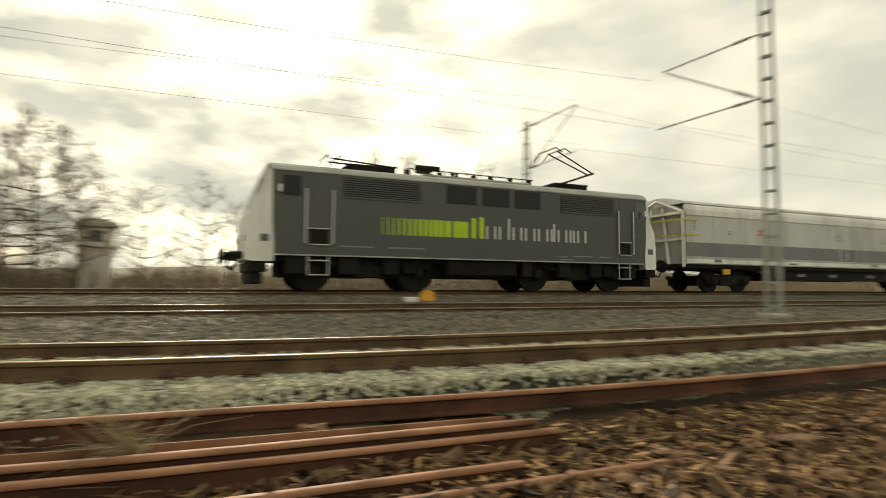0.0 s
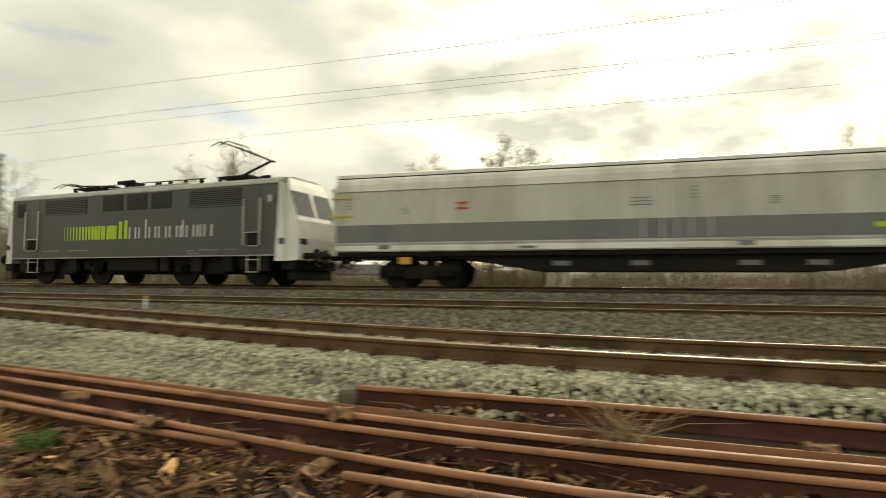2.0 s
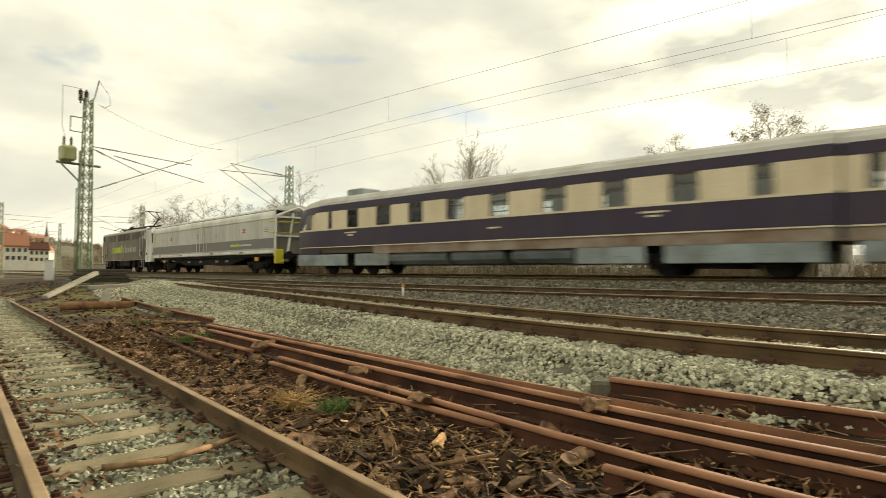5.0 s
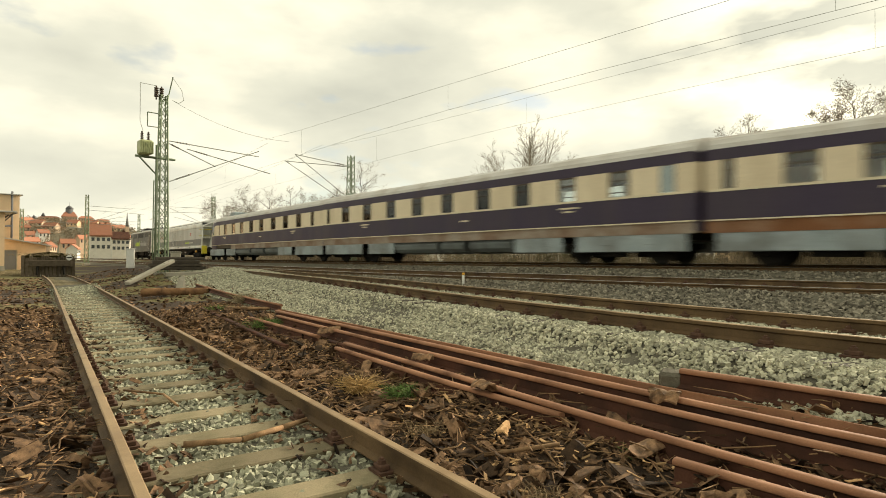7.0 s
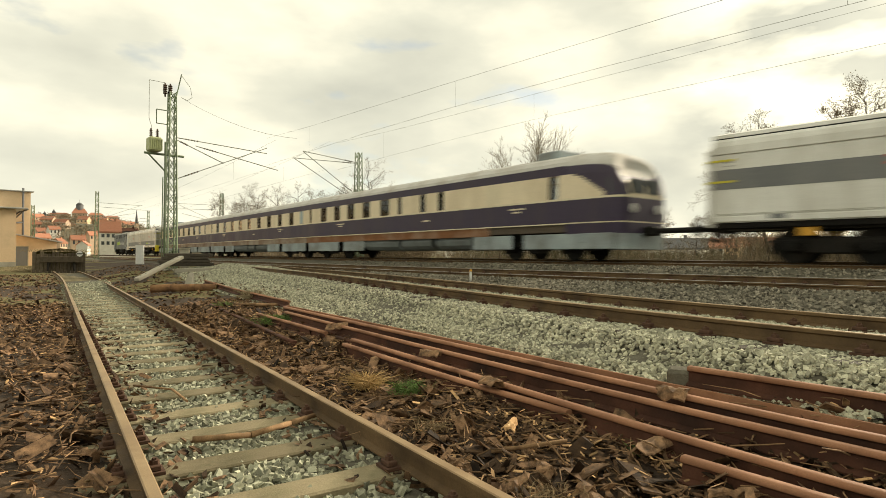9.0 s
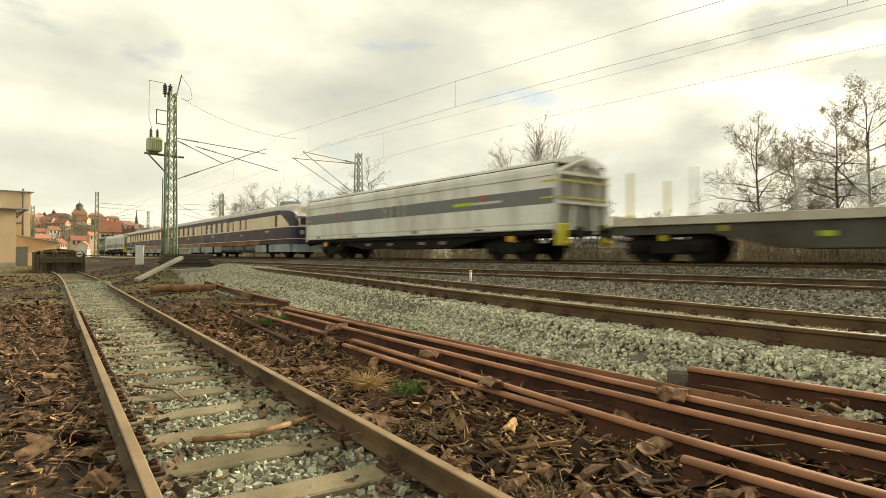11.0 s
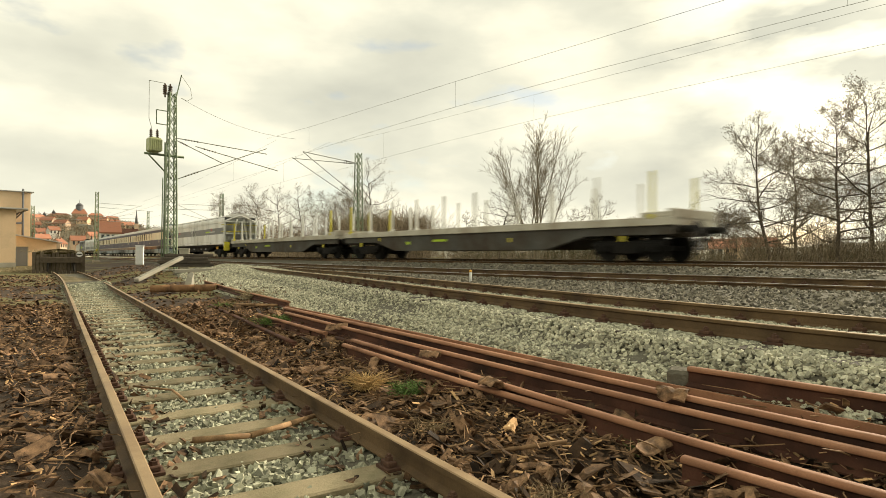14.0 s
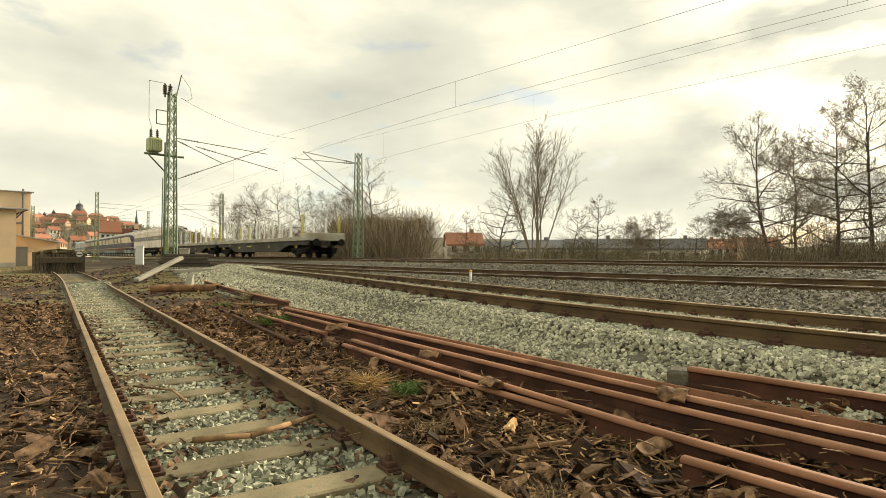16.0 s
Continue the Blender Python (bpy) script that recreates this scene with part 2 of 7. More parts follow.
    "bark": material("bark", (0.07, 0.058, 0.045), (0.12, 0.10, 0.078), 0.3, 0.95, bump=0.5, fine=0.04),
    "bark_pale": material("bark_pale", (0.19, 0.165, 0.12), (0.28, 0.245, 0.18), 0.3, 0.95, bump=0.5, fine=0.04),
    "twigs_far": material("twigs_far", (0.17, 0.145, 0.11), (0.25, 0.215, 0.16), 0.6, 0.95, bump=0.0, island=0.3),
    "brush": material("brush", (0.135, 0.105, 0.07), (0.24, 0.19, 0.125), 0.8, 0.95, bump=0.0, island=0.5),
    "brush_dry": material("brush_dry", (0.22, 0.175, 0.10), (0.32, 0.26, 0.155), 0.8, 0.95, bump=0.0, island=0.35),
    "leaf_dry": material("leaf_dry", (0.17, 0.12, 0.065), (0.25, 0.18, 0.10), 0.5, 0.9, bump=0.0, island=0.4),
    "green": material("green", (0.07, 0.12, 0.03), (0.115, 0.175, 0.05), 0.1, 0.8, bump=0.0, island=0.4),
    "evergreen": material("evergreen", (0.04, 0.055, 0.025), (0.065, 0.08, 0.035), 0.4, 0.9, bump=0.0, island=0.4),
    "render_cream": material("render_cream", (0.68, 0.49, 0.31), (0.74, 0.55, 0.36), 1.2, 0.9, bump=0.15, fine=0.05, dirt=(0.4, 0.29, 0.18), dirt_amount=0.3),
    "render_white": material("render_white", (0.6, 0.57, 0.5), (0.7, 0.67, 0.6), 1.2, 0.9, bump=0.1),
    "tile_red": material("tile_red", (0.34, 0.15, 0.092), (0.43, 0.2, 0.13), 0.7, 0.85, bump=0.2, fine=0.15, vary=0.25),
    "slate": material("slate", (0.12, 0.12, 0.125), (0.17, 0.17, 0.17), 0.7, 0.8, bump=0.2),
    "castle_stone": material("castle_stone", (0.5, 0.36, 0.25), (0.58, 0.43, 0.31), 3.0, 0.9, bump=0.2, fine=0.4),
    "hill_wood": material("hill_wood", (0.13, 0.12, 0.085), (0.2, 0.18, 0.125), 6.0, 0.95, bump=1.0, fine=1.5, dirt=(0.09, 0.10, 0.075), dirt_amount=0.5, dirt_size=18.0),
    "window_dark": plain_glass("window_dark"),
    "window_clear": clear_glass("window_clear"),
    "interior": material("interior", (0.08, 0.065, 0.05), (0.12, 0.095, 0.07), 0.6, 0.8, bump=0.0),
    "plastic_white": material("plastic_white", (0.62, 0.62, 0.58), (0.7, 0.7, 0.66), 0.3, 0.5, bump=0.0),
    "straw": material("straw", (0.34, 0.22, 0.09), (0.46, 0.31, 0.14), 0.3, 0.85, bump=0.0, island=0.35),
    "orange": material("orange", (0.6, 0.3, 0.03), (0.68, 0.36, 0.05), 0.1, 0.5, bump=0.0),
    "red": material("red", (0.5, 0.05, 0.03), (0.56, 0.07, 0.05), 0.3, 0.5, bump=0.0),
    "log_bark": material("log_bark", (0.2, 0.105, 0.05), (0.32, 0.18, 0.09), 0.25, 0.9, bump=1.0, fine=0.04, dirt=(0.09, 0.05, 0.03), dirt_amount=0.6, dirt_size=0.3),
    "log_cut": material("log_cut", (0.42, 0.27, 0.13), (0.5, 0.33, 0.17), 0.1, 0.8, bump=0.2),
}


# ---- mesh helpers ----
def part(name, bm, mat, parent=None, label="", smooth=False):
    """Links a bmesh as one mesh object, under a thing or part where one is given."""
    me = bpy.data.meshes.new(name)
    bm.to_mesh(me)
    bm.free()
    if smooth:
        me.polygons.foreach_set("use_smooth", [True] * len(me.polygons))
    for m in mat if isinstance(mat, (list, tuple)) else [mat]:
        me.materials.append(M[m])
    ob = new(name, me)
    if parent is not None:
        ob.parent = parent
    if label:
        tagged(ob, label)
    return ob


def holder(name, at=None):
    ob = new(name)
    ob.empty_display_size = 0.3
    if at is not None:
        ob.matrix_basis = at
    return ob


def box(bm, x0, x1, y0, y1, z0, z1, bevel=0.0, mat=0):
    v = [bm.verts.new(c) for c in ((x0, y0, z0), (x1, y0, z0), (x1, y1, z0), (x0, y1, z0), (x0, y0, z1), (x1, y0, z1), (x1, y1, z1), (x0, y1, z1))]
    fs = [bm.faces.new([v[i] for i in q]) for q in ((3, 2, 1, 0), (4, 5, 6, 7), (0, 1, 5, 4), (1, 2, 6, 5), (2, 3, 7, 6), (3, 0, 4, 7))]
    for f in fs:
        f.material_index = mat
    if bevel:
        es = list({e for f in fs for e in f.edges})
        r = bmesh.ops.bevel(bm, geom=es, offset=bevel, segments=1, affect="EDGES")
        for f in r["faces"]:
            f.material_index = mat
    return v


def rod(bm, p, q, r0, r1=None, sides=6, mat=0, caps=True):
    """A round bar from p to q."""
    p, q = Vector(p), Vector(q)
    d = q - p
    if d.length < 1e-6:
        return
    up = Vector((0, 0, 1)) if abs(d.normalized().z) < 0.95 else Vector((1, 0, 0))
    a = d.cross(up).normalized()
    b = d.cross(a).normalized()
    r1 = r0 if r1 is None else r1
    ring0 = [bm.verts.new(p + r0 * (math.cos(k) * a + math.sin(k) * b)) for k in [2 * math.pi * i / sides for i in range(sides)]]
    ring1 = [bm.verts.new(q + r1 * (math.cos(k) * a + math.sin(k) * b)) for k in [2 * math.pi * i / sides for i in range(sides)]]
    for i in range(sides):
        f = bm.faces.new((ring0[i], ring0[(i + 1) % sides], ring1[(i + 1) % sides], ring1[i]))
        f.material_index, f.smooth = mat, sides > 6
    if caps:
        for ring in (ring0[::-1], ring1):
            f = bm.faces.new(ring)
            f.material_index = mat


def extrude_x(bm, outline, x0, x1, mat=0, smooth=False):
    """A bar with the closed outline [(y, z), ...] from x0 to x1."""
    a = [bm.verts.new((x0, y, z)) for y, z in outline]
    b = [bm.verts.new((x1, y, z)) for y, z in outline]
    n = len(outline)
    fs = [bm.faces.new((a[i], a[(i + 1) % n], b[(i + 1) % n], b[i])) for i in range(n)]
    fs += [bm.faces.new(a[::-1]), bm.faces.new(b)]
    for f in fs:
        f.material_index, f.smooth = mat, False
    return fs


def sweep(bm, outline, path, mats=None, caps=True):
    """A bar with the closed outline [(side, z), ...] along path [(x, y, z), ...], upright."""
    rings = []
    n = len(outline)
    for i, c in enumerate(path):
        c = Vector(c)
        d = Vector(path[min(i + 1, len(path) - 1)]) - Vector(path[max(i - 1, 0)])
        d.z = 0
        d.normalize()
        side = Vector((-d.y, d.x, 0))
        rings.append([bm.verts.new(c + side * s + Vector((0, 0, z))) for s, z in outline])
    for a, b in zip(rings, rings[1:]):
        for i in range(n):
            f = bm.faces.new((a[i], a[(i + 1) % n], b[(i + 1) % n], b[i]))
            if mats:
                f.material_index = mats[i]
    if caps:
        bm.faces.new(rings[0])
        bm.faces.new(rings[-1][::-1])


def spline(keys, x):
    """A smooth curve through (x, y) keys, in falling or rising order of x."""
    k = sorted(keys)
    xs, ys = [a for a, _ in k], [b for _, b in k]
    if x <= xs[0]:
        return ys[0] + (x - xs[0]) * (ys[1] - ys[0]) / (xs[1] - xs[0])
    if x >= xs[-1]:
        return ys[-1] + (x - xs[-1]) * (ys[-1] - ys[-2]) / (xs[-1] - xs[-2])
    i = max(j for j in range(len(xs) - 1) if xs[j] <= x)

    def slope(j):
        lo, hi = max(j - 1, 0), min(j + 1, len(xs) - 1)
        return (ys[hi] - ys[lo]) / (xs[hi] - xs[lo])
    h = xs[i + 1] - xs[i]
    t = (x - xs[i]) / h
    return ((2 * t**3 - 3 * t**2 + 1) * ys[i] + (t**3 - 2 * t**2 + t) * h * slope(i) + (-2 * t**3 + 3 * t**2) * ys[i + 1] + (t**3 - t**2) * h * slope(i + 1))


# ---- plan: four tracks, named from the far main line to the near siding ----
def bend(x):
    d = max(0.0, -8.0 - x)
    return 0.125 * d * d / 28.0 if d < 14 else 0.125 * (d - 7.0)


def y_main(x):
    return 18.69 + bend(x)


def y_second(x):
    return 14.37 + bend(x)


LOOP_KEYS = [(60, 11.0), (25, 7.6), (13, 6.35), (6, 5.85), (2, 5.85), (-1.3, 6.25), (-5.6, 7.4), (-13.8, 10.1), (-21.3, 12.2), (-32, 15.0), (-44, 18.0), (-56, 20.0), (-70, 22.0), (-110, 27.1)]


def y_loop(x):
    return spline(LOOP_KEYS, x)


def y_siding(x):
    far = max(0.0, -28.0 - x)
    return 1.222 - 0.1758 * x - 0.0009 * min(far, 25.0) ** 2


Z_MAIN, Z_SECOND, Z_LOOP, Z_SIDING = 1.04, 0.70, 0.62, -0.04   # rail tops


def ground_z(x, y):
    """The height of the ground: it climbs from the siding to the main line."""
    s, l, b, a = y_siding(x), y_loop(x), y_second(x), y_main(x)
    g = max(l - 1.35 - (s + 0.9), 0.5)
    c = min(1.0, max(0.0, (x + 1.0) / 4.0))   # the bank steepens behind the long loose rail
    keys = [(-1e4, -0.2), (s - 6, -0.15), (s - 1.2, -0.17), (s - 0.8, -0.24), (s + 0.8, -0.24), (s + 0.9, -0.18), (s + 0.9 + 0.45 * g, -0.03), (s + 0.9 + (0.65 + 0.17 * c) * g, 0.07), (s + 0.9 + (0.85 + 0.13 * c) * g, 0.23 - 0.01 * c)]
    keys += [(l - 1.35, 0.43), (l + 1.4, 0.45), (max(l + 1.6, b - 2.6), 0.44), (max(l + 1.8, b - 1.5), 0.53), (max(l + 1.9, b + 1.5), 0.55), (max(l + 2, a - 2.0), 0.78), (max(l + 2.2, a - 1.4), 0.87), (max(l + 2.4, a + 1.7), 0.87), (max(l + 3, a + 3.4), 0.5), (max(l + 4, a + 9), 0.35), (1e4, 0.35)]
    far = min(1.0, max(0.0, (-x - 60) / 60))
    for (y0, z0), (y1, z1) in zip(keys, keys[1:]):
        if y <= y1:
            t = min(1.0, max(0.0, (y - y0) / max(y1 - y0, 1e-6)))
            t = t * t * (3 - 2 * t) if y1 - y0 < 100 else t
            z = z0 + (z1 - z0) * t
            break
    z += 0.42 * math.exp(-((x + 30.5) ** 2 + (y - 10.8) ** 2) / 14.0) + 0.5 * math.exp(-(x + 42.5) ** 2 / 28.0 - (y - 12.2) ** 2 / 5.0)   # heap by the stacked sleepers
    return z * (1 - 0.3 * far)


def build_ground():
    xs = [-2500, -900, -400, -220, -150, -110, -85, -70] + [-60 + 1.0 * i for i in range(46)] + [-14 + 0.35 * i for i in range(75)] + [13 + 1.2 * i for i in range(24)] + [44, 52, 65, 85, 120, 200, 420, 900, 2500]
    ys = [-2500, -600, -150, -50, -20, -10, -6, -4, -2.5, -1.5] + [-1.0 + 0.2 * i for i in range(110)] + [21.4 + 0.7 * i for i in range(22)] + [38, 42, 48, 58, 75, 110, 200, 420, 900, 2500]
    verts, faces, mats = [], [], []
    for y in ys:
        for x in xs:
            verts.append((x, y, ground_z(x, y) + (noise.noise((x * 0.9, y * 0.9, 0)) * 0.03 if abs(x) < 60 and -10 < y < 40 else 0)))
    n = len(xs)
    for j in range(len(ys) - 1):
        for i in range(n - 1):
            faces.append((j * n + i, j * n + i + 1, (j + 1) * n + i + 1, (j + 1) * n + i))
            x, y = (xs[i] + xs[i + 1]) / 2, (ys[j] + ys[j + 1]) / 2
            s, l, b, a = y_siding(x), y_loop(x), y_second(x), y_main(x)
            k = 0
            g = l - 1.35 - (s + 0.9)
            if x < -31 and s + 0.75 < y < l - 1.9:
                k = 2 if noise.noise((x * 0.25, y * 0.4, 8)) > 0.05 else 0
            elif s + 0.9 + (0.5 + 0.2 * min(1, max(0, (x + 10) / 10)) + 0.27 * min(1, max(0, (x + 2.5) / 2.5))) * g + 0.25 * noise.noise((x, y, 5)) < y < a + 2.6 or s - 0.75 < y < s + 0.75:
                k = 1
            elif y > a + 2.6 or abs(x) > 90 or y < -30 or (x < -17 and noise.noise((x * 0.3, y * 0.45, 8)) > -0.12 - (x < -40)):
                k = 2
            mats.append(k)
    me = bpy.data.meshes.new("ground")
    me.from_pydata(verts, [], faces)
    me.polygons.foreach_set("material_index", mats)
    me.polygons.foreach_set("use_smooth", [True] * len(mats))
    for m in ("earth", "ballast_dark", "grass"):
        me.materials.append(M[m])
    tagged(new("ground", me), "muddy ground rising to ballasted railway tracks", "ground", kind="structure")


build_ground()

RAIL = [(-0.0625, -0.15), (0.0625, -0.15), (0.0625, -0.138), (0.012, -0.118), (0.0085, -0.05), (0.036, -0.034), (0.036, -0.006), (0.028, 0.0), (-0.028, 0.0), (-0.036, -0.006), (-0.036, -0.034), (-0.0085, -0.05), (-0.012, -0.118), (-0.0625, -0.138)]


def rail_run(name, parent, yf, off, z, x0, x1, step, head):
    """One rail along a track's line yf, off metres to its side, with a worn head."""
    bm = bmesh.new()
    path, x = [], x0
    while x <= x1 + 1e-6:
        d = (yf(x + 0.1) - yf(x - 0.1)) / 0.2
        c = math.sqrt(1 + d * d)
        path.append((x - off * d / c, yf(x) + off / c, z))
        x += step
    mats = [0] * 14
    mats[7] = mats[6] = mats[8] = 1
    sweep(bm, RAIL, path, mats)
    return part(name, bm, ["rail_side", head], parent)


def build_track(name, label, yf, z, x0, x1, head, cant=0.0, wood="sleeper_dark", sx0=-30, sx1=16, pitch=0.62):
    tr = holder(name)
    tagged(tr, label, "railway track", "tracks", "structure")
    rail_run("rail", tr, yf, 0.753, z + cant / 2, x0, x1, 1.5, head)
    rail_run("rail", tr, yf, -0.753, z - cant / 2, x0, x1, 1.5, head)
    # sleepers and rail chairs share their meshes
    bm = bmesh.new()
    box(bm, -0.13, 0.13, -1.3, 1.3, -0.16, 0, 0.012)
    me = bpy.data.meshes.new("sleeper")
    bm.to_mesh(me)
    bm.free()
    me.materials.append(M[wood])
    bm = bmesh.new()
    box(bm, -0.08, 0.08, -0.16, 0.16, 0, 0.02)
    for s in (-1, 1):
        box(bm, -0.055, 0.055, s * 0.105 - 0.035, s * 0.105 + 0.035, 0.02, 0.055, 0.006)
        rod(bm, (0, s * 0.105, 0.05), (0, s * 0.105, 0.095), 0.017, sides=6)
        rod(bm, (0, s * 0.105, 0.055), (0, s * 0.105, 0.08), 0.03, sides=6)
    mc = bpy.data.meshes.new("rail_chair")
    bm.to_mesh(mc)
    bm.free()
    mc.materials.append(M["chair_iron"])
    x = sx0
    rnd = random.Random(len(label))
    while x < sx1:
        d = (yf(x + 0.1) - yf(x - 0.1)) / 0.2
        turn = math.degrees(math.atan(d)) + rnd.uniform(-1.5, 1.5)
        m = pose(x, yf(x), z - 0.158 + rnd.uniform(-0.008, 0.004), math.degrees(cant / 1.5), 0, turn)
        sl = new("sleeper", me)
        sl.parent, sl.matrix_basis = tr, m
        if x > -16:
            for s in (-0.753, 0.753):
                ch = new("rail_chair", mc)
                ch.parent, ch.matrix_basis = sl, pose(0, s, 0.002)
        x += pitch
    return tr


build_track("track_main", "main line track with bright running rails on dark ballast", y_main, Z_MAIN, -220, 190, "rail_shine", 0.08)
build_track("track_second", "second line track with worn rails on dark ballast", y_second, Z_SECOND, -140, 130, "rail_shine", 0.09)
build_track("track_loop", "curved loop track with brown rusty rails and iron chairs", y_loop, Z_LOOP, -75, 70, "rail_head", 0.0)
build_track("track_siding", "little used siding with wooden sleepers and brown rails", y_siding, Z_SIDING, -50, 26, "rail_head", 0.0, "sleeper_wood", -49.88, 8, 0.73)


# ---- the train ----
def on_line(u):
    """The point of the main line u metres along it from abreast of the eye."""
    x = u if u > -15 else -15 + (u + 15) * 0.992
    return Vector((x, y_main(x), Z_MAIN))


RUN_KEYS = [(0, 9.6), (1, -4.1), (1.5, -11.0), (3, -31.4), (4, -44.2), (4.5, -50.6), (7, -85.2), (9, -111.3), (11.4, -142.5), (12.5, -156.7), (13.5, -169.8), (14.5, -182.6), (16, -201.6)]


def ride(thing, middle, half):
    """Keys a vehicle whose bogies stand half a wheelbase before and behind its middle."""
    rows = []
    for i in range(65):
        t = i * 0.25
        u = spline(RUN_KEYS, t) + middle
        a, b = on_line(u - half), on_line(u + half)
        m = (a + b) / 2
        turn = math.degrees(math.atan2(b.y - a.y, b.x - a.x))
        rows.append((t, pose(m.x, m.y, m.z, 0, 0, turn)))
    walk(thing, rows)


def hull_y(bm, pts, mat=0):
    """A solid between two sides, from an outline [(x, z, half width), ...]."""
    a = [bm.verts.new((x, -w, z)) for x, z, w in pts]
    b = [bm.verts.new((x, w, z)) for x, z, w in pts]
    n = len(pts)
    for i in range(n):
        bm.faces.new((a[i], a[(i + 1) % n], b[(i + 1) % n], b[i])).material_index = mat
    bm.faces.new(a[::-1]).material_index = mat
    bm.faces.new(b).material_index = mat


def wheelset(bogie, x, r):
    bm = bmesh.new()
    rod(bm, (x, -0.95, r), (x, 0.95, r), 0.08, sides=8)
    part("axle", bm, "black_iron", bogie)
    for s in (-1, 1):
        bm = bmesh.new()
        rod(bm, (x, s * 0.69, r), (x, s * 0.72, r), r + 0.025, sides=28)
        rod(bm, (x, s * 0.72, r), (x, s * 0.82, r), r, sides=28)
        rod(bm, (x, s * 0.82, r), (x, s * 0.86, r), 0.14, sides=12)
        part("wheel", bm, "black_iron", bogie)


def coil(bm, x, y, z0, z1, r):
    n = 6
    for i in range(n):
        z = z0 + (z1 - z0) * (i + 0.5) / n
        rod(bm, (x, y, z - 0.018), (x, y, z + 0.018), r, sides=10)
    rod(bm, (x, y, z0), (x, y, z1), r * 0.7, sides=8)


def bogie(th, x, r, base, heavy=False):
    """A four-wheeled bogie under a vehicle."""
    bm = bmesh.new()
    h = base / 2
    for s in (-1, 1):
        y0, y1 = sorted((s * 0.93, s * 1.08))
        z = r + (0.18 if heavy else 0.1)
        box(bm, x - h - 0.45, x + h + 0.45, y0, y1, z - 0.05, z + 0.13, 0.02)
        box(bm, x - 0.5, x + 0.5, y0 - 0.02, y1 + 0.02, r - 0.2, z + 0.1, 0.03)
        for dx in (-h, h):
            box(bm, x + dx - 0.16, x + dx + 0.16, y0 - 0.05, y1 + 0.05, r - 0.17, r + 0.17, 0.03)
            rod(bm, (x + dx, s * 1.1, r), (x + dx, s * 1.19, r), 0.12, sides=12)
            for k in (-0.27, 0.27):
                coil(bm, x + dx + k, s * 1.02, r - 0.1, z, 0.075)
            box(bm, x + dx - r - 0.12, x + dx - r - 0.03, s * 0.76 - 0.06, s * 0.76 + 0.06, r - 0.22, r + 0.16)
        if heavy:
            for k in (-0.26, 0.26):
                coil(bm, x + k, s * 1.13, z + 0.05, z + 0.5, 0.13)
            rod(bm, (x - h, s * 1.15, r + 0.3), (x - 0.5, s * 1.15, r + 0.1), 0.05, sides=6)
            box(bm, x + h - 0.55, x + h - 0.15, s * 1.1 - 0.08, s * 1.1 + 0.1, r - 0.05, r + 0.35, 0.03)
        else:
            for k in (-0.16, 0.16):
                coil(bm, x + k, s * 1.03, r - 0.12, z, 0.09)
    box(bm, x - 0.3, x + 0.3, -0.95, 0.95, r, r + 0.25, 0.03)
    b = part("bogie", bm, "black_iron", th)
    for dx in (-h, h):
        wheelset(b, x + dx, r)


def buffer_pair(th, x, s, z=1.03):
    for y in (-0.875, 0.875):
        bm = bmesh.new()
        rod(bm, (x, y, z), (x + s * 0.34, y, z), 0.11, sides=12)
        rod(bm, (x + s * 0.3, y, z), (x + s * 0.52, y, z), 0.075, sides=12)
        rod(bm, (x + s * 0.52, y, z), (x + s * 0.58, y, z), 0.24, 0.22, sides=18)
        part("buffer", bm, "black_iron", th)
    bm = bmesh.new()
    rod(bm, (x, 0, z), (x + s * 0.35, 0, z), 0.05)
    rod(bm, (x + s * 0.3, -0.08, z), (x + s * 0.42, -0.05, z - 0.35), 0.03)
    rod(bm, (x + s * 0.3, 0.08, z), (x + s * 0.42, 0.05, z - 0.35), 0.03)
    for y in (-0.35, 0.35):
        rod(bm, (x, y, z - 0.1), (x + s * 0.25, y, z - 0.4), 0.03)
        rod(bm, (x + s * 0.25, y, z - 0.4), (x + s * 0.4, y * 0.6, z - 0.3), 0.03)
    part("coupling", bm, "black_iron", th)


def plate(th, name, x0, x1, z0, z1, mat, y=1.45, depth=0.02, label=""):
    """A thin raised panel on both sides of a vehicle."""
    for s in (-1, 1):
        bm = bmesh.new()
        a, b = sorted((s * y, s * (y + depth)))
        box(bm, x0, x1, a, b, z0, z1)
        part(name, bm, mat, th, label)


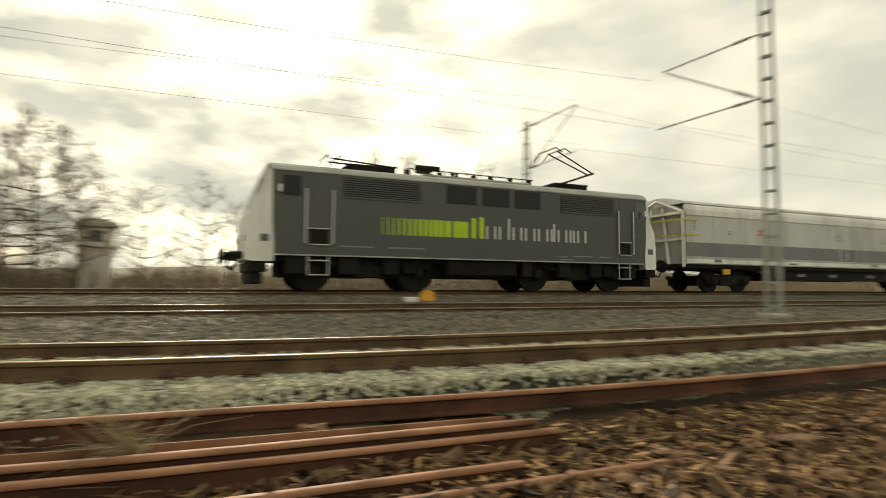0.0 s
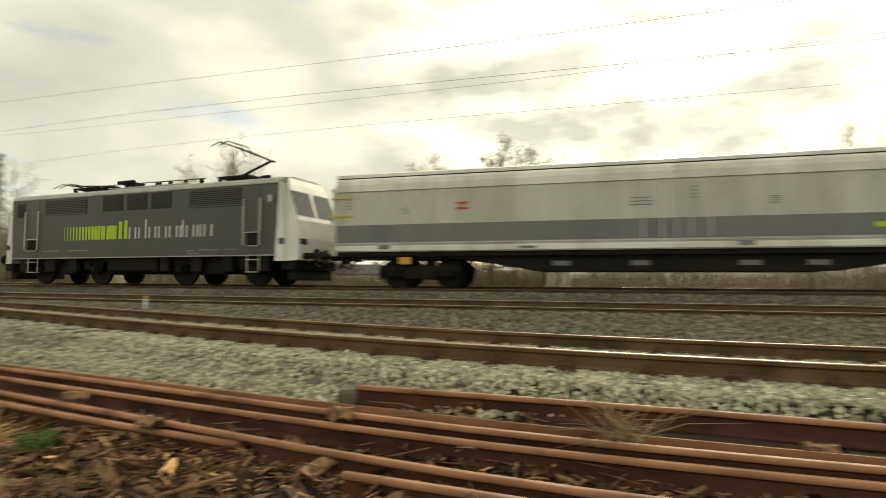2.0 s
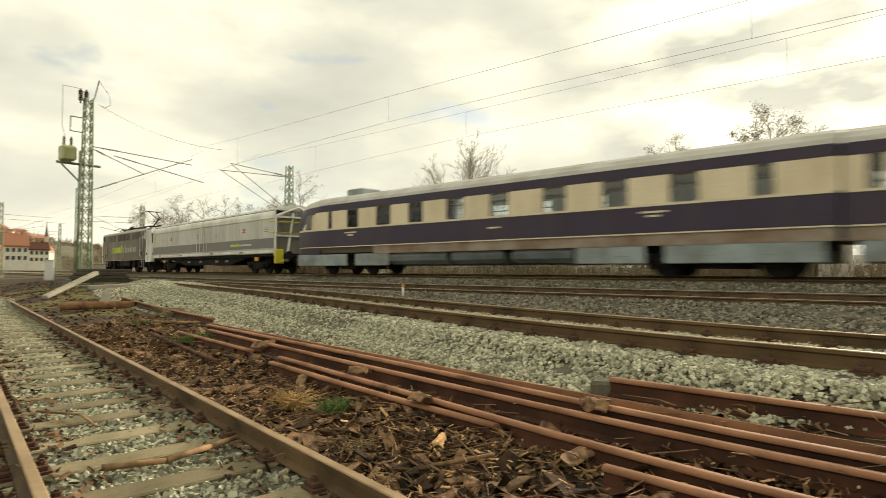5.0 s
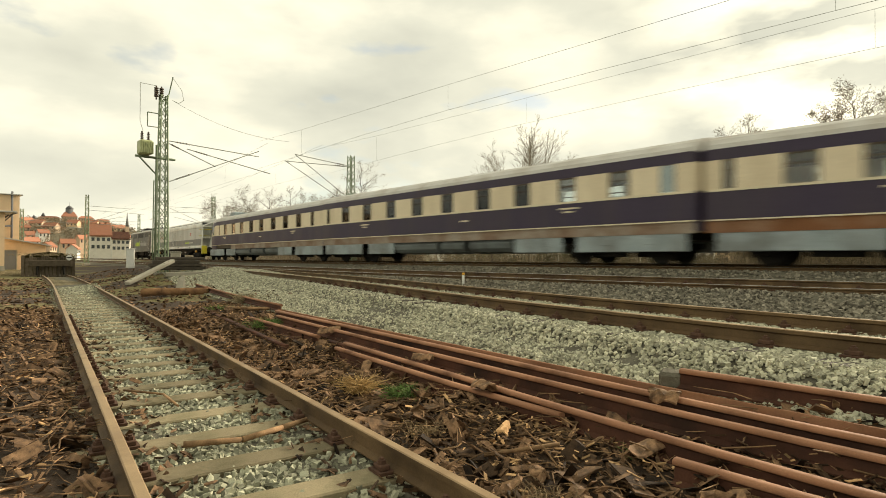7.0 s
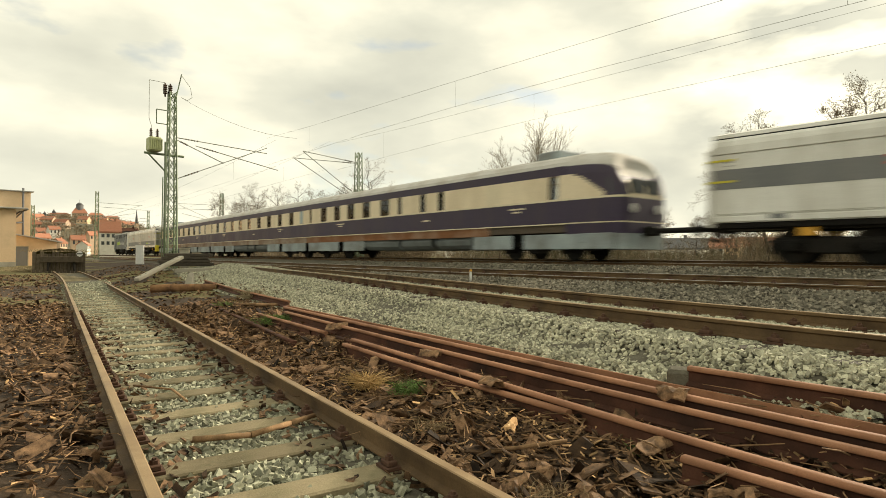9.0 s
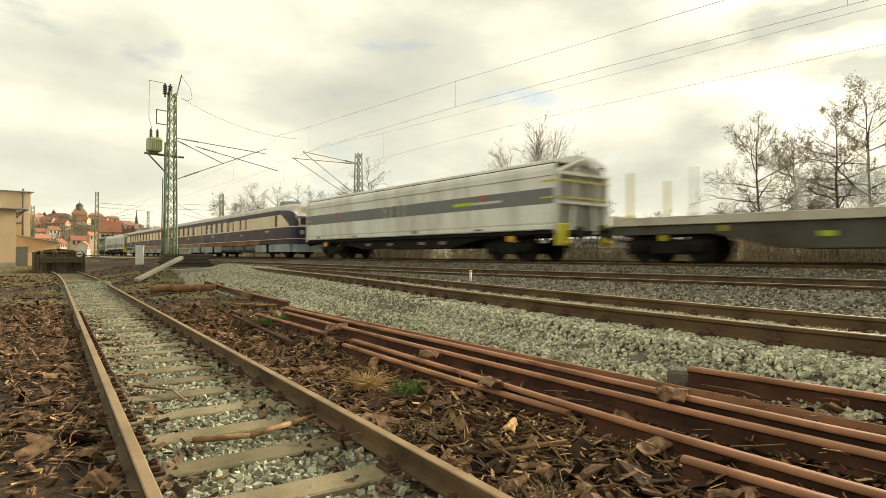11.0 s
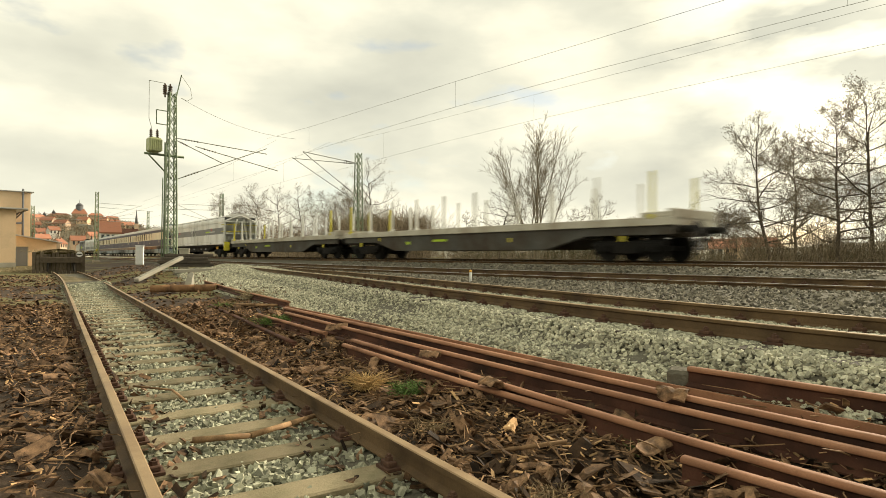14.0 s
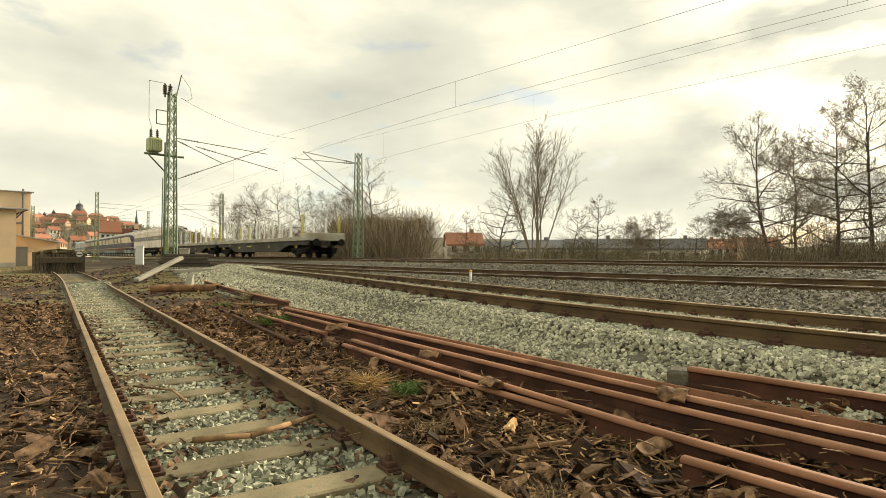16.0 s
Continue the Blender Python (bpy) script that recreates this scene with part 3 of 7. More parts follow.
def pantograph(th, x, raised):
    p = holder("pantograph")
    p.parent = th
    bm = bmesh.new()
    box(bm, x - 0.9, x + 0.6, -0.55, 0.55, 4.0, 4.06)
    for dx in (-0.8, 0.5):
        for y in (-0.5, 0.5):
            rod(bm, (x + dx, y, 3.8), (x + dx, y, 4.02), 0.05, sides=8)
            rod(bm, (x + dx, y, 3.9), (x + dx, y, 3.95), 0.085, sides=8)
    rod(bm, (x + 0.55, 0.2, 4.08), (x + 0.95, 0.2, 4.08), 0.07, sides=8)
    part("frame", bm, "black_iron", p)
    bm = bmesh.new()
    if raised:
        knee, head = (x + 1.15, 4.62), (x - 0.65, 5.33)
    else:
        knee, head = (x + 0.85, 4.13), (x - 1.35, 4.22)
    rod(bm, (x - 0.35, 0, 4.1), (knee[0], 0, knee[1]), 0.045, sides=6)
    for y in (-0.3, 0.3):
        rod(bm, (knee[0], y * 0.5, knee[1]), (head[0], y, head[1]), 0.028, sides=6)
    rod(bm, (knee[0], -0.2, knee[1]), (knee[0], 0.2, knee[1]), 0.04)
    part("arm", bm, "black_iron", p)
    bm = bmesh.new()
    for k in (-0.2, 0.2):
        rod(bm, (head[0] + k, -0.55, head[1] + 0.05), (head[0] + k, 0.55, head[1] + 0.05), 0.025)
        for s in (-1, 1):
            rod(bm, (head[0] + k, s * 0.55, head[1] + 0.05), (head[0] + k, s * 0.95, head[1] - 0.2), 0.018)
    part("collector_head", bm, "black_iron", p)


def build_locomotive():
    th = holder("electric_locomotive")
    tagged(th, "dark grey electric locomotive with pale cab ends and lime stripes", "locomotive")
    bm = bmesh.new()
    extrude_x(bm, [(-1.45, 1.05), (1.45, 1.05), (1.45, 3.52), (-1.45, 3.52)], -6.9, 6.9)
    part("body", bm, "loco_grey", th)
    bm = bmesh.new()
    extrude_x(bm, [(-1.45, 3.52), (1.45, 3.52), (1.36, 3.64), (1.15, 3.74), (0.6, 3.82), (-0.6, 3.82), (-1.15, 3.74), (-1.36, 3.64)], -6.95, 6.95)
    part("roof", bm, "roof_grey", th)
    bm = bmesh.new()
    for s in (-1, 1):
        box(bm, -6.9, 6.9, s * 1.46 - 0.015, s * 1.46 + 0.015, 3.49, 3.53)
        box(bm, -6.9, 6.9, s * 1.46 - 0.015, s * 1.46 + 0.015, 1.03, 1.07)
    part("gutter", bm, "roof_grey", th)
    for s in (-1, 1):
        bm = bmesh.new()
        q = [(-6.85, 0.85, 1.46), (-7.35, 0.85, 1.4), (-7.62, 0.9, 1.2), (-7.62, 1.65, 1.2), (-7.56, 2.25, 1.2), (-7.13, 3.5, 1.15), (-7.02, 3.72, 1.0), (-6.85, 3.8, 0.9)]
        lo = [(-6.85, 0.85, 1.465), (-7.2, 0.85, 1.45), (-7.2, 1.65, 1.45), (-7.15, 2.25, 1.45), (-6.98, 3.5, 1.44), (-6.85, 3.64, 1.38)]
        hull_y(bm, [(x * -s, z, w) for x, z, w in q])
        hull_y(bm, [(x * -s, z, w) for x, z, w in lo])
        cab = part("cab_end", bm, "loco_white", th, "pale grey cab end")
        bm = bmesh.new()
        for y in (-0.62, 0.62):
            n = Vector((s * 0.945, 0, 0.325))
            c = [Vector((s * 7.5, y - 0.52, 2.42)), Vector((s * 7.5, y + 0.52, 2.42)), Vector((s * 7.21, y + 0.49, 3.27)), Vector((s * 7.21, y - 0.49, 3.27))]
            a = [bm.verts.new(v + n * 0.012) for v in c]
            b = [bm.verts.new(v - n * 0.05) for v in c]
            bm.faces.new(a)
            bm.faces.new(b[::-1])
            for i in range(4):
                bm.faces.new((a[i], b[i], b[(i + 1) % 4], a[(i + 1) % 4]))
        part("windscreen", bm, "window_dark", cab)
        for y in (-0.95, 0.95):
            bm = bmesh.new()
            box(bm, min(s * 7.55, s * 7.65), max(s * 7.55, s * 7.65), y - 0.2, y + 0.2, 1.42, 1.62, 0.02)
            part("headlight", bm, "window_dark", cab)
        for y in (-1, 1):
            bm = bmesh.new()
            box(bm, min(s * 6.98, s * 7.22), max(s * 6.98, s * 7.22), y * 1.455 - 0.012, y * 1.455 + 0.012, 1.42, 1.62)
            part("side_light", bm, "window_dark", cab)
        bm = bmesh.new()
        box(bm, min(s * 7.0, s * 7.5), max(s * 7.0, s * 7.5), -1.3, 1.3, 0.55, 0.86, 0.03)
        box(bm, min(s * 7.1, s * 7.45), max(s * 7.1, s * 7.45), -1.1, 1.1, 0.2, 0.55, 0.05)
        part("snowplough", bm, "black_iron", th)
        buffer_pair(th, s * 7.6, s)
        # the door stands nearer the cab at one end
        d0, d1 = (5.16, 5.96) if s < 0 else (5.54, 6.24)
        plate(th, "cab_window", *sorted((s * (d1 + 0.14), s * (d1 + 0.66))), 2.78, 3.36, "grille" if s < 0 else "window_dark", 1.455, 0.012)
        plate(th, "cab_door", *sorted((s * (d0 + 0.08), s * (d1 - 0.08))), 1.1, 3.35, "loco_grey", 1.45, 0.012)
        plate(th, "step_recess", *sorted((s * (d0 + 0.12), s * (d1 - 0.12))), 1.38, 1.82, "black_iron", 1.462, 0.008)
        for y in (-1, 1):
            bm = bmesh.new()
            for x in (d0, d1):
                rod(bm, (s * x, y * 1.52, 1.4), (s * x, y * 1.52, 3.0), 0.028, sides=6)
                for z in (1.42, 2.98):
                    rod(bm, (s * x, y * 1.45, z), (s * x, y * 1.52, z), 0.02)
            part("grab_rail", bm, "steel", th)
            bm = bmesh.new()
            for z in (0.9, 0.48):
                box(bm, min(s * (d0 + 0.1), s * (d1 - 0.1)), max(s * (d0 + 0.1), s * (d1 - 0.1)), y * 1.4 - 0.1, y * 1.4 + 0.1, z - 0.015, z + 0.015)
            for x in (d0 + 0.1, d1 - 0.1):
                rod(bm, (s * x, y * 1.4, 0.48), (s * x, y * 1.4, 1.1), 0.02)
            part("step", bm, "steel", th)
            for z in (1.36, 1.83):
                bm = bmesh.new()
                rod(bm, (s * (d0 + 0.08), y * 1.5, z), (s * (d1 - 0.08), y * 1.5, z), 0.022)
                part("step_edge", bm, "steel", th)
        bm = bmesh.new()
        rod(bm, (s * 6.72, -1.45, 2.95), (s * 6.72, -1.6, 2.95), 0.02)
        box(bm, s * 6.72 - 0.04, s * 6.72 + 0.04, -1.64, -1.6, 2.84, 3.06, 0.01)
        part("mirror", bm, "loco_white", th)
    # louvres and engine-room windows
    for x0, x1 in ((-4.84, -2.36), (3.0, 5.36)):
        plate(th, "louvre_panel", x0, x1, 2.84, 3.42, "grille", 1.45, 0.012)
        for y in (-1, 1):
            bm = bmesh.new()
            for i in range(8):
                z = 2.88 + i * 0.068
                box(bm, x0 + 0.04, x1 - 0.04, y * 1.468 - 0.012, y * 1.468 + 0.012, z, z + 0.026)
            box(bm, x0 - 0.03, x1 + 0.03, y * 1.468 - 0.02, y * 1.468 + 0.02, 2.8, 2.845)
            part("louvre", bm, "loco_grey", th)
    for x0, x1 in ((-1.44, -0.36), (-0.14, 0.9), (1.12, 2.14)):
        plate(th, "engine_room_window", x0, x1, 2.85, 3.44, "grille", 1.45, 0.015)
    # livery: lime stripes and blocks in place of the lettering
    for y in (-1, 1):
        bm = bmesh.new()
        x = -3.62
        for i in range(12):
            w = 0.025 + 0.0125 * i
            box(bm, x, x + w, y * 1.453 - 0.004, y * 1.453 + 0.004, 1.75, 2.28)
            x += 0.174
        part("livery_stripe", bm, "lime", th, "lime green stripes that widen into a block")
        bm = bmesh.new()
        for x0, x1, z0, z1 in ((-1.5, -1.28, 1.75, 2.28), (-1.2, -0.66, 1.75, 2.28), (-0.54, -0.37, 1.75, 2.42), (-0.25, -0.08, 1.75, 2.46)):
            box(bm, x0, x1, y * 1.453 - 0.004, y * 1.453 + 0.004, z0, z1)
        part("livery_lime", bm, "lime", th, "lime green painted blocks")
        x = 0.0
        for w, top in ((0.38, 2.18), (0.42, 2.46), (0.38, 2.18), (0.42, 2.18), (0.42, 2.18), (0.18, 2.38), (0.4, 2.18), (0.22, 2.18), (0.4, 2.18)):
            for a, c, d in ((x, 1.75, 2.18), (x + w - 0.075, 1.75, top)):
                bm = bmesh.new()
                box(bm, a, a + 0.085, y * 1.453 - 0.004, y * 1.453 + 0.004, c, d)
                part("livery_bar", bm, "letter_white", th, "off-white painted bar")
            x += w + 0.11
        for x0, x1, z in ((-4.9, -3.9, 1.32), (-3.4, -2.2, 1.32), (2.9, 3.3, 1.22), (3.5, 4.4, 1.24), (4.7, 5.2, 1.24), (3.0, 3.5, 1.12)):
            bm = bmesh.new()
            box(bm, x0, x1, y * 1.452 - 0.003, y * 1.452 + 0.003, z, z + 0.045)
            part("small_marking", bm, "marking_grey", th)
    # roof gear
    pantograph(th, -3.6, False)
    pantograph(th, 4.3, True)
    bm = bmesh.new()
    for x in [-2.4, -1.6, -1.2, -0.7, 0.1, 0.8, 1.6, 2.4]:
        rod(bm, (x, -0.3, 3.8), (x, -0.3, 4.08), 0.06, sides=8)
        for z in (3.9, 3.97, 4.04):
            rod(bm, (x, -0.3, z), (x, -0.3, z + 0.03), 0.1, sides=8)
    rod(bm, (-2.4, -0.3, 4.12), (2.6, -0.3, 4.1), 0.02)
    box(bm, -1.9, -1.4, -0.35, 0.25, 4.08, 4.24, 0.04)
    rod(bm, (-2.1, -0.3, 4.2), (-1.2, -0.3, 4.2), 0.075, sides=8)
    rod(bm, (-0.3, 0.2, 3.8), (-0.3, 0.2, 4.2), 0.05)
    part("roof_insulator", bm, "black_iron", th)
    bm = bmesh.new()
    box(bm, -2.0, 2.2, -0.75, 0.75, 3.81, 3.9, 0.03)
    box(bm, 2.4, 3.2, -0.5, 0.5, 3.81, 3.88, 0.03)
    part("roof_hatch", bm, "roof_grey", th)
    for s in (-1, 1):
        bogie(th, s * 3.95, 0.61, 3.4, True)
    bm = bmesh.new()
    box(bm, -1.3, 1.3, -1.3, 1.3, 0.5, 1.05, 0.06)
    for y in (-1, 1):
        for i in range(4):
            box(bm, -1.25, 1.25, y * 1.31 - 0.015, y * 1.31 + 0.015, 0.56 + 0.12 * i, 0.6 + 0.12 * i)
    box(bm, -7.2, 7.2, -1.1, 1.1, 0.88, 1.06)
    box(bm, -6.6, 6.6, -0.6, 0.6, 0.42, 0.9)
    for x0, x1 in ((-6.5, -5.9), (-4.9, -4.3), (-3.5, -3.0), (1.5, 1.9), (3.0, 3.5), (4.4, 4.9), (5.9, 6.5)):
        for y in (-1.22, 1.22):
            box(bm, x0, x1, y - 0.12, y + 0.12, 0.5, 1.05, 0.03)
    part("underframe", bm, "black_iron", th)
    return th


def build_van(band, mid, logo):
    """A long sliding-wall van; band: the dark stripe's height."""
    th = holder("sliding_wall_van")
    tagged(th, "long grey and white sliding-wall van with a dark band", "goods van", "sliding-wall vans")
    L = 10.5
    bm = bmesh.new()
    extrude_x(bm, [(-1.42, 1.12), (1.42, 1.12), (1.42, 3.2), (0.5, 3.66), (-0.5, 3.66), (-1.42, 3.2)], -L + 0.12, L - 0.12)
    part("body", bm, "wagon_white", th)
    for y in (-1, 1):
        for x0, x1 in ((-L + 0.15, -0.02), (0.02, L - 0.15)):
            bm = bmesh.new()
            box(bm, x0, x1, min(y * 1.4, y * 1.445), max(y * 1.4, y * 1.445), 1.34, 3.05)
            wall = part("sliding_wall", bm, "wagon_grey" if mid else "wagon_white", th)
            n = 7
            for i in range(n):
                a = x0 + (x1 - x0) * i / n
                b = x0 + (x1 - x0) * (i + 1) / n
                bm = bmesh.new()
                box(bm, a + 0.012, b - 0.012, min(y * 1.43, y * 1.46), max(y * 1.43, y * 1.46), 1.36, 3.04, 0.012)
                part("wall_panel", bm, "wagon_grey" if mid else "wagon_white", wall)
            bm = bmesh.new()
            box(bm, x0, x1, min(y * 1.45, y * 1.467), max(y * 1.45, y * 1.467), band, band + 0.56)
            part("dark_band", bm, "wagon_band", wall)
            bm = bmesh.new()
            box(bm, x0, x1, min(y * 1.42, y * 1.475), max(y * 1.42, y * 1.475), 1.14, 1.3, 0.015)
            part("lower_rail", bm, "wagon_white", wall)
            bm = bmesh.new()
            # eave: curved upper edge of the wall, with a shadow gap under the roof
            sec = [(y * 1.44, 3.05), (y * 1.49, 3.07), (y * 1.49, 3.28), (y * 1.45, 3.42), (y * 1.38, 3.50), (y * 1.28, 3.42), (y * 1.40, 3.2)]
            extrude_x(bm, sec if y > 0 else sec[::-1], x0, x1)
            part("eave", bm, "wagon_white", wall)
            xm = x0 + 0.6 if x0 > 0 else x1 - 0.6
            bm = bmesh.new()
            for dx in (-0.25, 0.25):
                rod(bm, (xm + dx, y * 1.5, 1.45), (xm + dx, y * 1.5, 2.9), 0.018)
            part("lock_bar", bm, "wagon_white", wall)
            bm = bmesh.new()
            for cx, cz, w, h in ((x0 + 0.45, 2.5, 0.14, 0.4), (x0 + 2.4, 2.3, 0.24, 0.24), (x1 - 0.9, 2.35, 0.6, 0.05), (x1 - 0.9, 2.45, 0.6, 0.04), (x1 - 0.9, 2.55, 0.5, 0.04)):
                for k in range(4 if h > 0.2 else 1):
                    hh = h / 12 if h > 0.2 else h * 0.7
                    zz = cz + (k * h / 4 if h > 0.2 else 0)
                    box(bm, cx - w / 2, cx + w / 2, min(y * 1.462, y * 1.47), max(y * 1.462, y * 1.47), zz, zz + hh)
            box(bm, x0 + 1.5, x0 + 1.9, min(y * 1.475, y * 1.482), max(y * 1.475, y * 1.482), 1.2, 1.32)
            box(bm, x0 + 6, x0 + 6.5, min(y * 1.475, y * 1.482), max(y * 1.475, y * 1.482), 1.18, 1.26)
            part("small_marking", bm, "wagon_band", wall)
            bm = bmesh.new()
            cx = (x0 + x1) / 2 + (1.4 if x0 > 0 else -0.9)
            for dz in (0, 0.17):
                box(bm, cx - 0.2, cx + 0.2, min(y * 1.462, y * 1.47), max(y * 1.462, y * 1.47), 2.4 + dz, 2.46 + dz)
            rod(bm, (cx - 0.16, y * 1.466, 2.4), (cx + 0.16, y * 1.466, 2.62), 0.02)
            part("warning_sign", bm, "red", wall)
            if logo and x0 > 0:
                bm = bmesh.new()
                box(bm, x0 + 4.6, x0 + 5.9, min(y * 1.466, y * 1.472), max(y * 1.466, y * 1.472), band + 0.2, band + 0.33)
                part("livery_lime", bm, "lime", wall, "lime green painted bar")
                bm = bmesh.new()
                box(bm, x0 + 5.95, x0 + 7.6, min(y * 1.466, y * 1.472), max(y * 1.466, y * 1.472), band + 0.2, band + 0.3)
                part("livery_grey", bm, "wagon_grey", wall)
    bm = bmesh.new()
    extrude_x(bm, [(-1.36, 3.54), (1.36, 3.54), (1.34, 3.64), (0.5, 3.84), (0, 3.88), (-0.5, 3.84), (-1.34, 3.64)], -L + 0.1, L - 0.1)
    part("roof", bm, "wagon_white", th)
    # near-black strips stand in for the shadow between eave and roof
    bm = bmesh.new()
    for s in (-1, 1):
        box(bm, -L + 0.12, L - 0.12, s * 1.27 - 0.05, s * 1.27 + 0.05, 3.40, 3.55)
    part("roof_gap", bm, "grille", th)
    for s in (-1, 1):
        e = s * L
        bm = bmesh.new()
        extrude_x(bm, [(-1.4, 1.1), (1.4, 1.1), (1.4, 3.15), (0.5, 3.66), (-0.5, 3.66), (-1.4, 3.15)], min(e - s * 0.2, e - s * 0.12), max(e - s * 0.2, e - s * 0.12))
        wall = part("end_wall", bm, "wagon_white", th)
        bm = bmesh.new()
        for y in (-1.4, 1.4):
            rod(bm, (e - s * 0.06, y, 1.0), (e - s * 0.06, y * 0.98, 3.2), 0.09, sides=4)
            rod(bm, (e - s * 0.06, y * 0.98, 3.2), (e - s * 0.06, 0, 3.74), 0.06, sides=4)
        for y in (-0.55, 0.55):
            rod(bm, (e - s * 0.02, y * 1.25, 1.0), (e - s * 0.06, y * 0.55, 3.4), 0.1, 0.07, sides=4)
        for z in (2.1, 3.15):
            box(bm, e - 0.08, e + 0.08, -1.4, 1.4, z - 0.05, z + 0.05)
        part("end_frame", bm, "wagon_white", wall)
        for z in (2.25, 2.85):
            for y in (-1.46, 1.46):
                bm = bmesh.new()
                box(bm, min(e - s * 0.75, e), max(e - s * 0.75, e), y - 0.02, y + 0.02, z, z + 0.06)
                part("handrail", bm, "yellow", wall, "yellow handrail")
            bm = bmesh.new()
            box(bm, min(e + s * 0.09, e + s * 0.13), max(e + s * 0.09, e + s * 0.13), -1.3, 1.3, z, z + 0.05)
            part("end_rail", bm, "yellow", wall, "yellow rail across the end wall")
        for y in ((-1.2, 1.2) if s > 0 else ()):
            bm = bmesh.new()
            box(bm, e - 0.12, e + 0.12, y - 0.24, y + 0.24, 0.55, 1.35, 0.03)
            box(bm, e - 0.1, e + 0.3 * s + 0.05, y - 0.12, y + 0.12, 0.6, 0.72, 0.02)
            part("step", bm, "yellow", wall, "yellow corner step")
        buffer_pair(th, e, s, 1.0)
        bogie(th, s * 7.6, 0.46, 1.8)
        for y in (-1.3, 1.3):
            bm = bmesh.new()
            box(bm, s * 8.0 - 0.2, s * 8.0 + 0.2, y - 0.05, y + 0.05, 0.72, 0.95, 0.02)
            part("axle_marker", bm, "orange", th)
    bm = bmesh.new()
    for y in (-1.1, 1.1):
        q = [(-L, 1.1), (-L, 0.95), (-6.2, 0.9), (-3.9, 0.52), (3.9, 0.52), (6.2, 0.9), (L, 0.95), (L, 1.1)]
        a = [bm.verts.new((x, y - 0.06, z)) for x, z in q]
        b = [bm.verts.new((x, y + 0.06, z)) for x, z in q]
        for i in range(len(q)):
            bm.faces.new((a[i], a[(i + 1) % 8], b[(i + 1) % 8], b[i]))
        bm.faces.new(a[::-1])
        bm.faces.new(b)
    box(bm, -L, L, -1.35, 1.35, 0.98, 1.12)
    for x in (-3, 0.8, 2.6):
        box(bm, x, x + 0.8, -0.9, 0.9, 0.55, 0.9, 0.05)
    part("underframe", bm, "black_iron", th)
    for x in (-3.4, -1.2, 1.6, 3.2):
        for y in (-1.17, 1.17):
            bm = bmesh.new()
            box(bm, x, x + 0.5, y - 0.012, y + 0.012, 0.68, 0.82)
            part("plate", bm, "wagon_band", th)
    return th


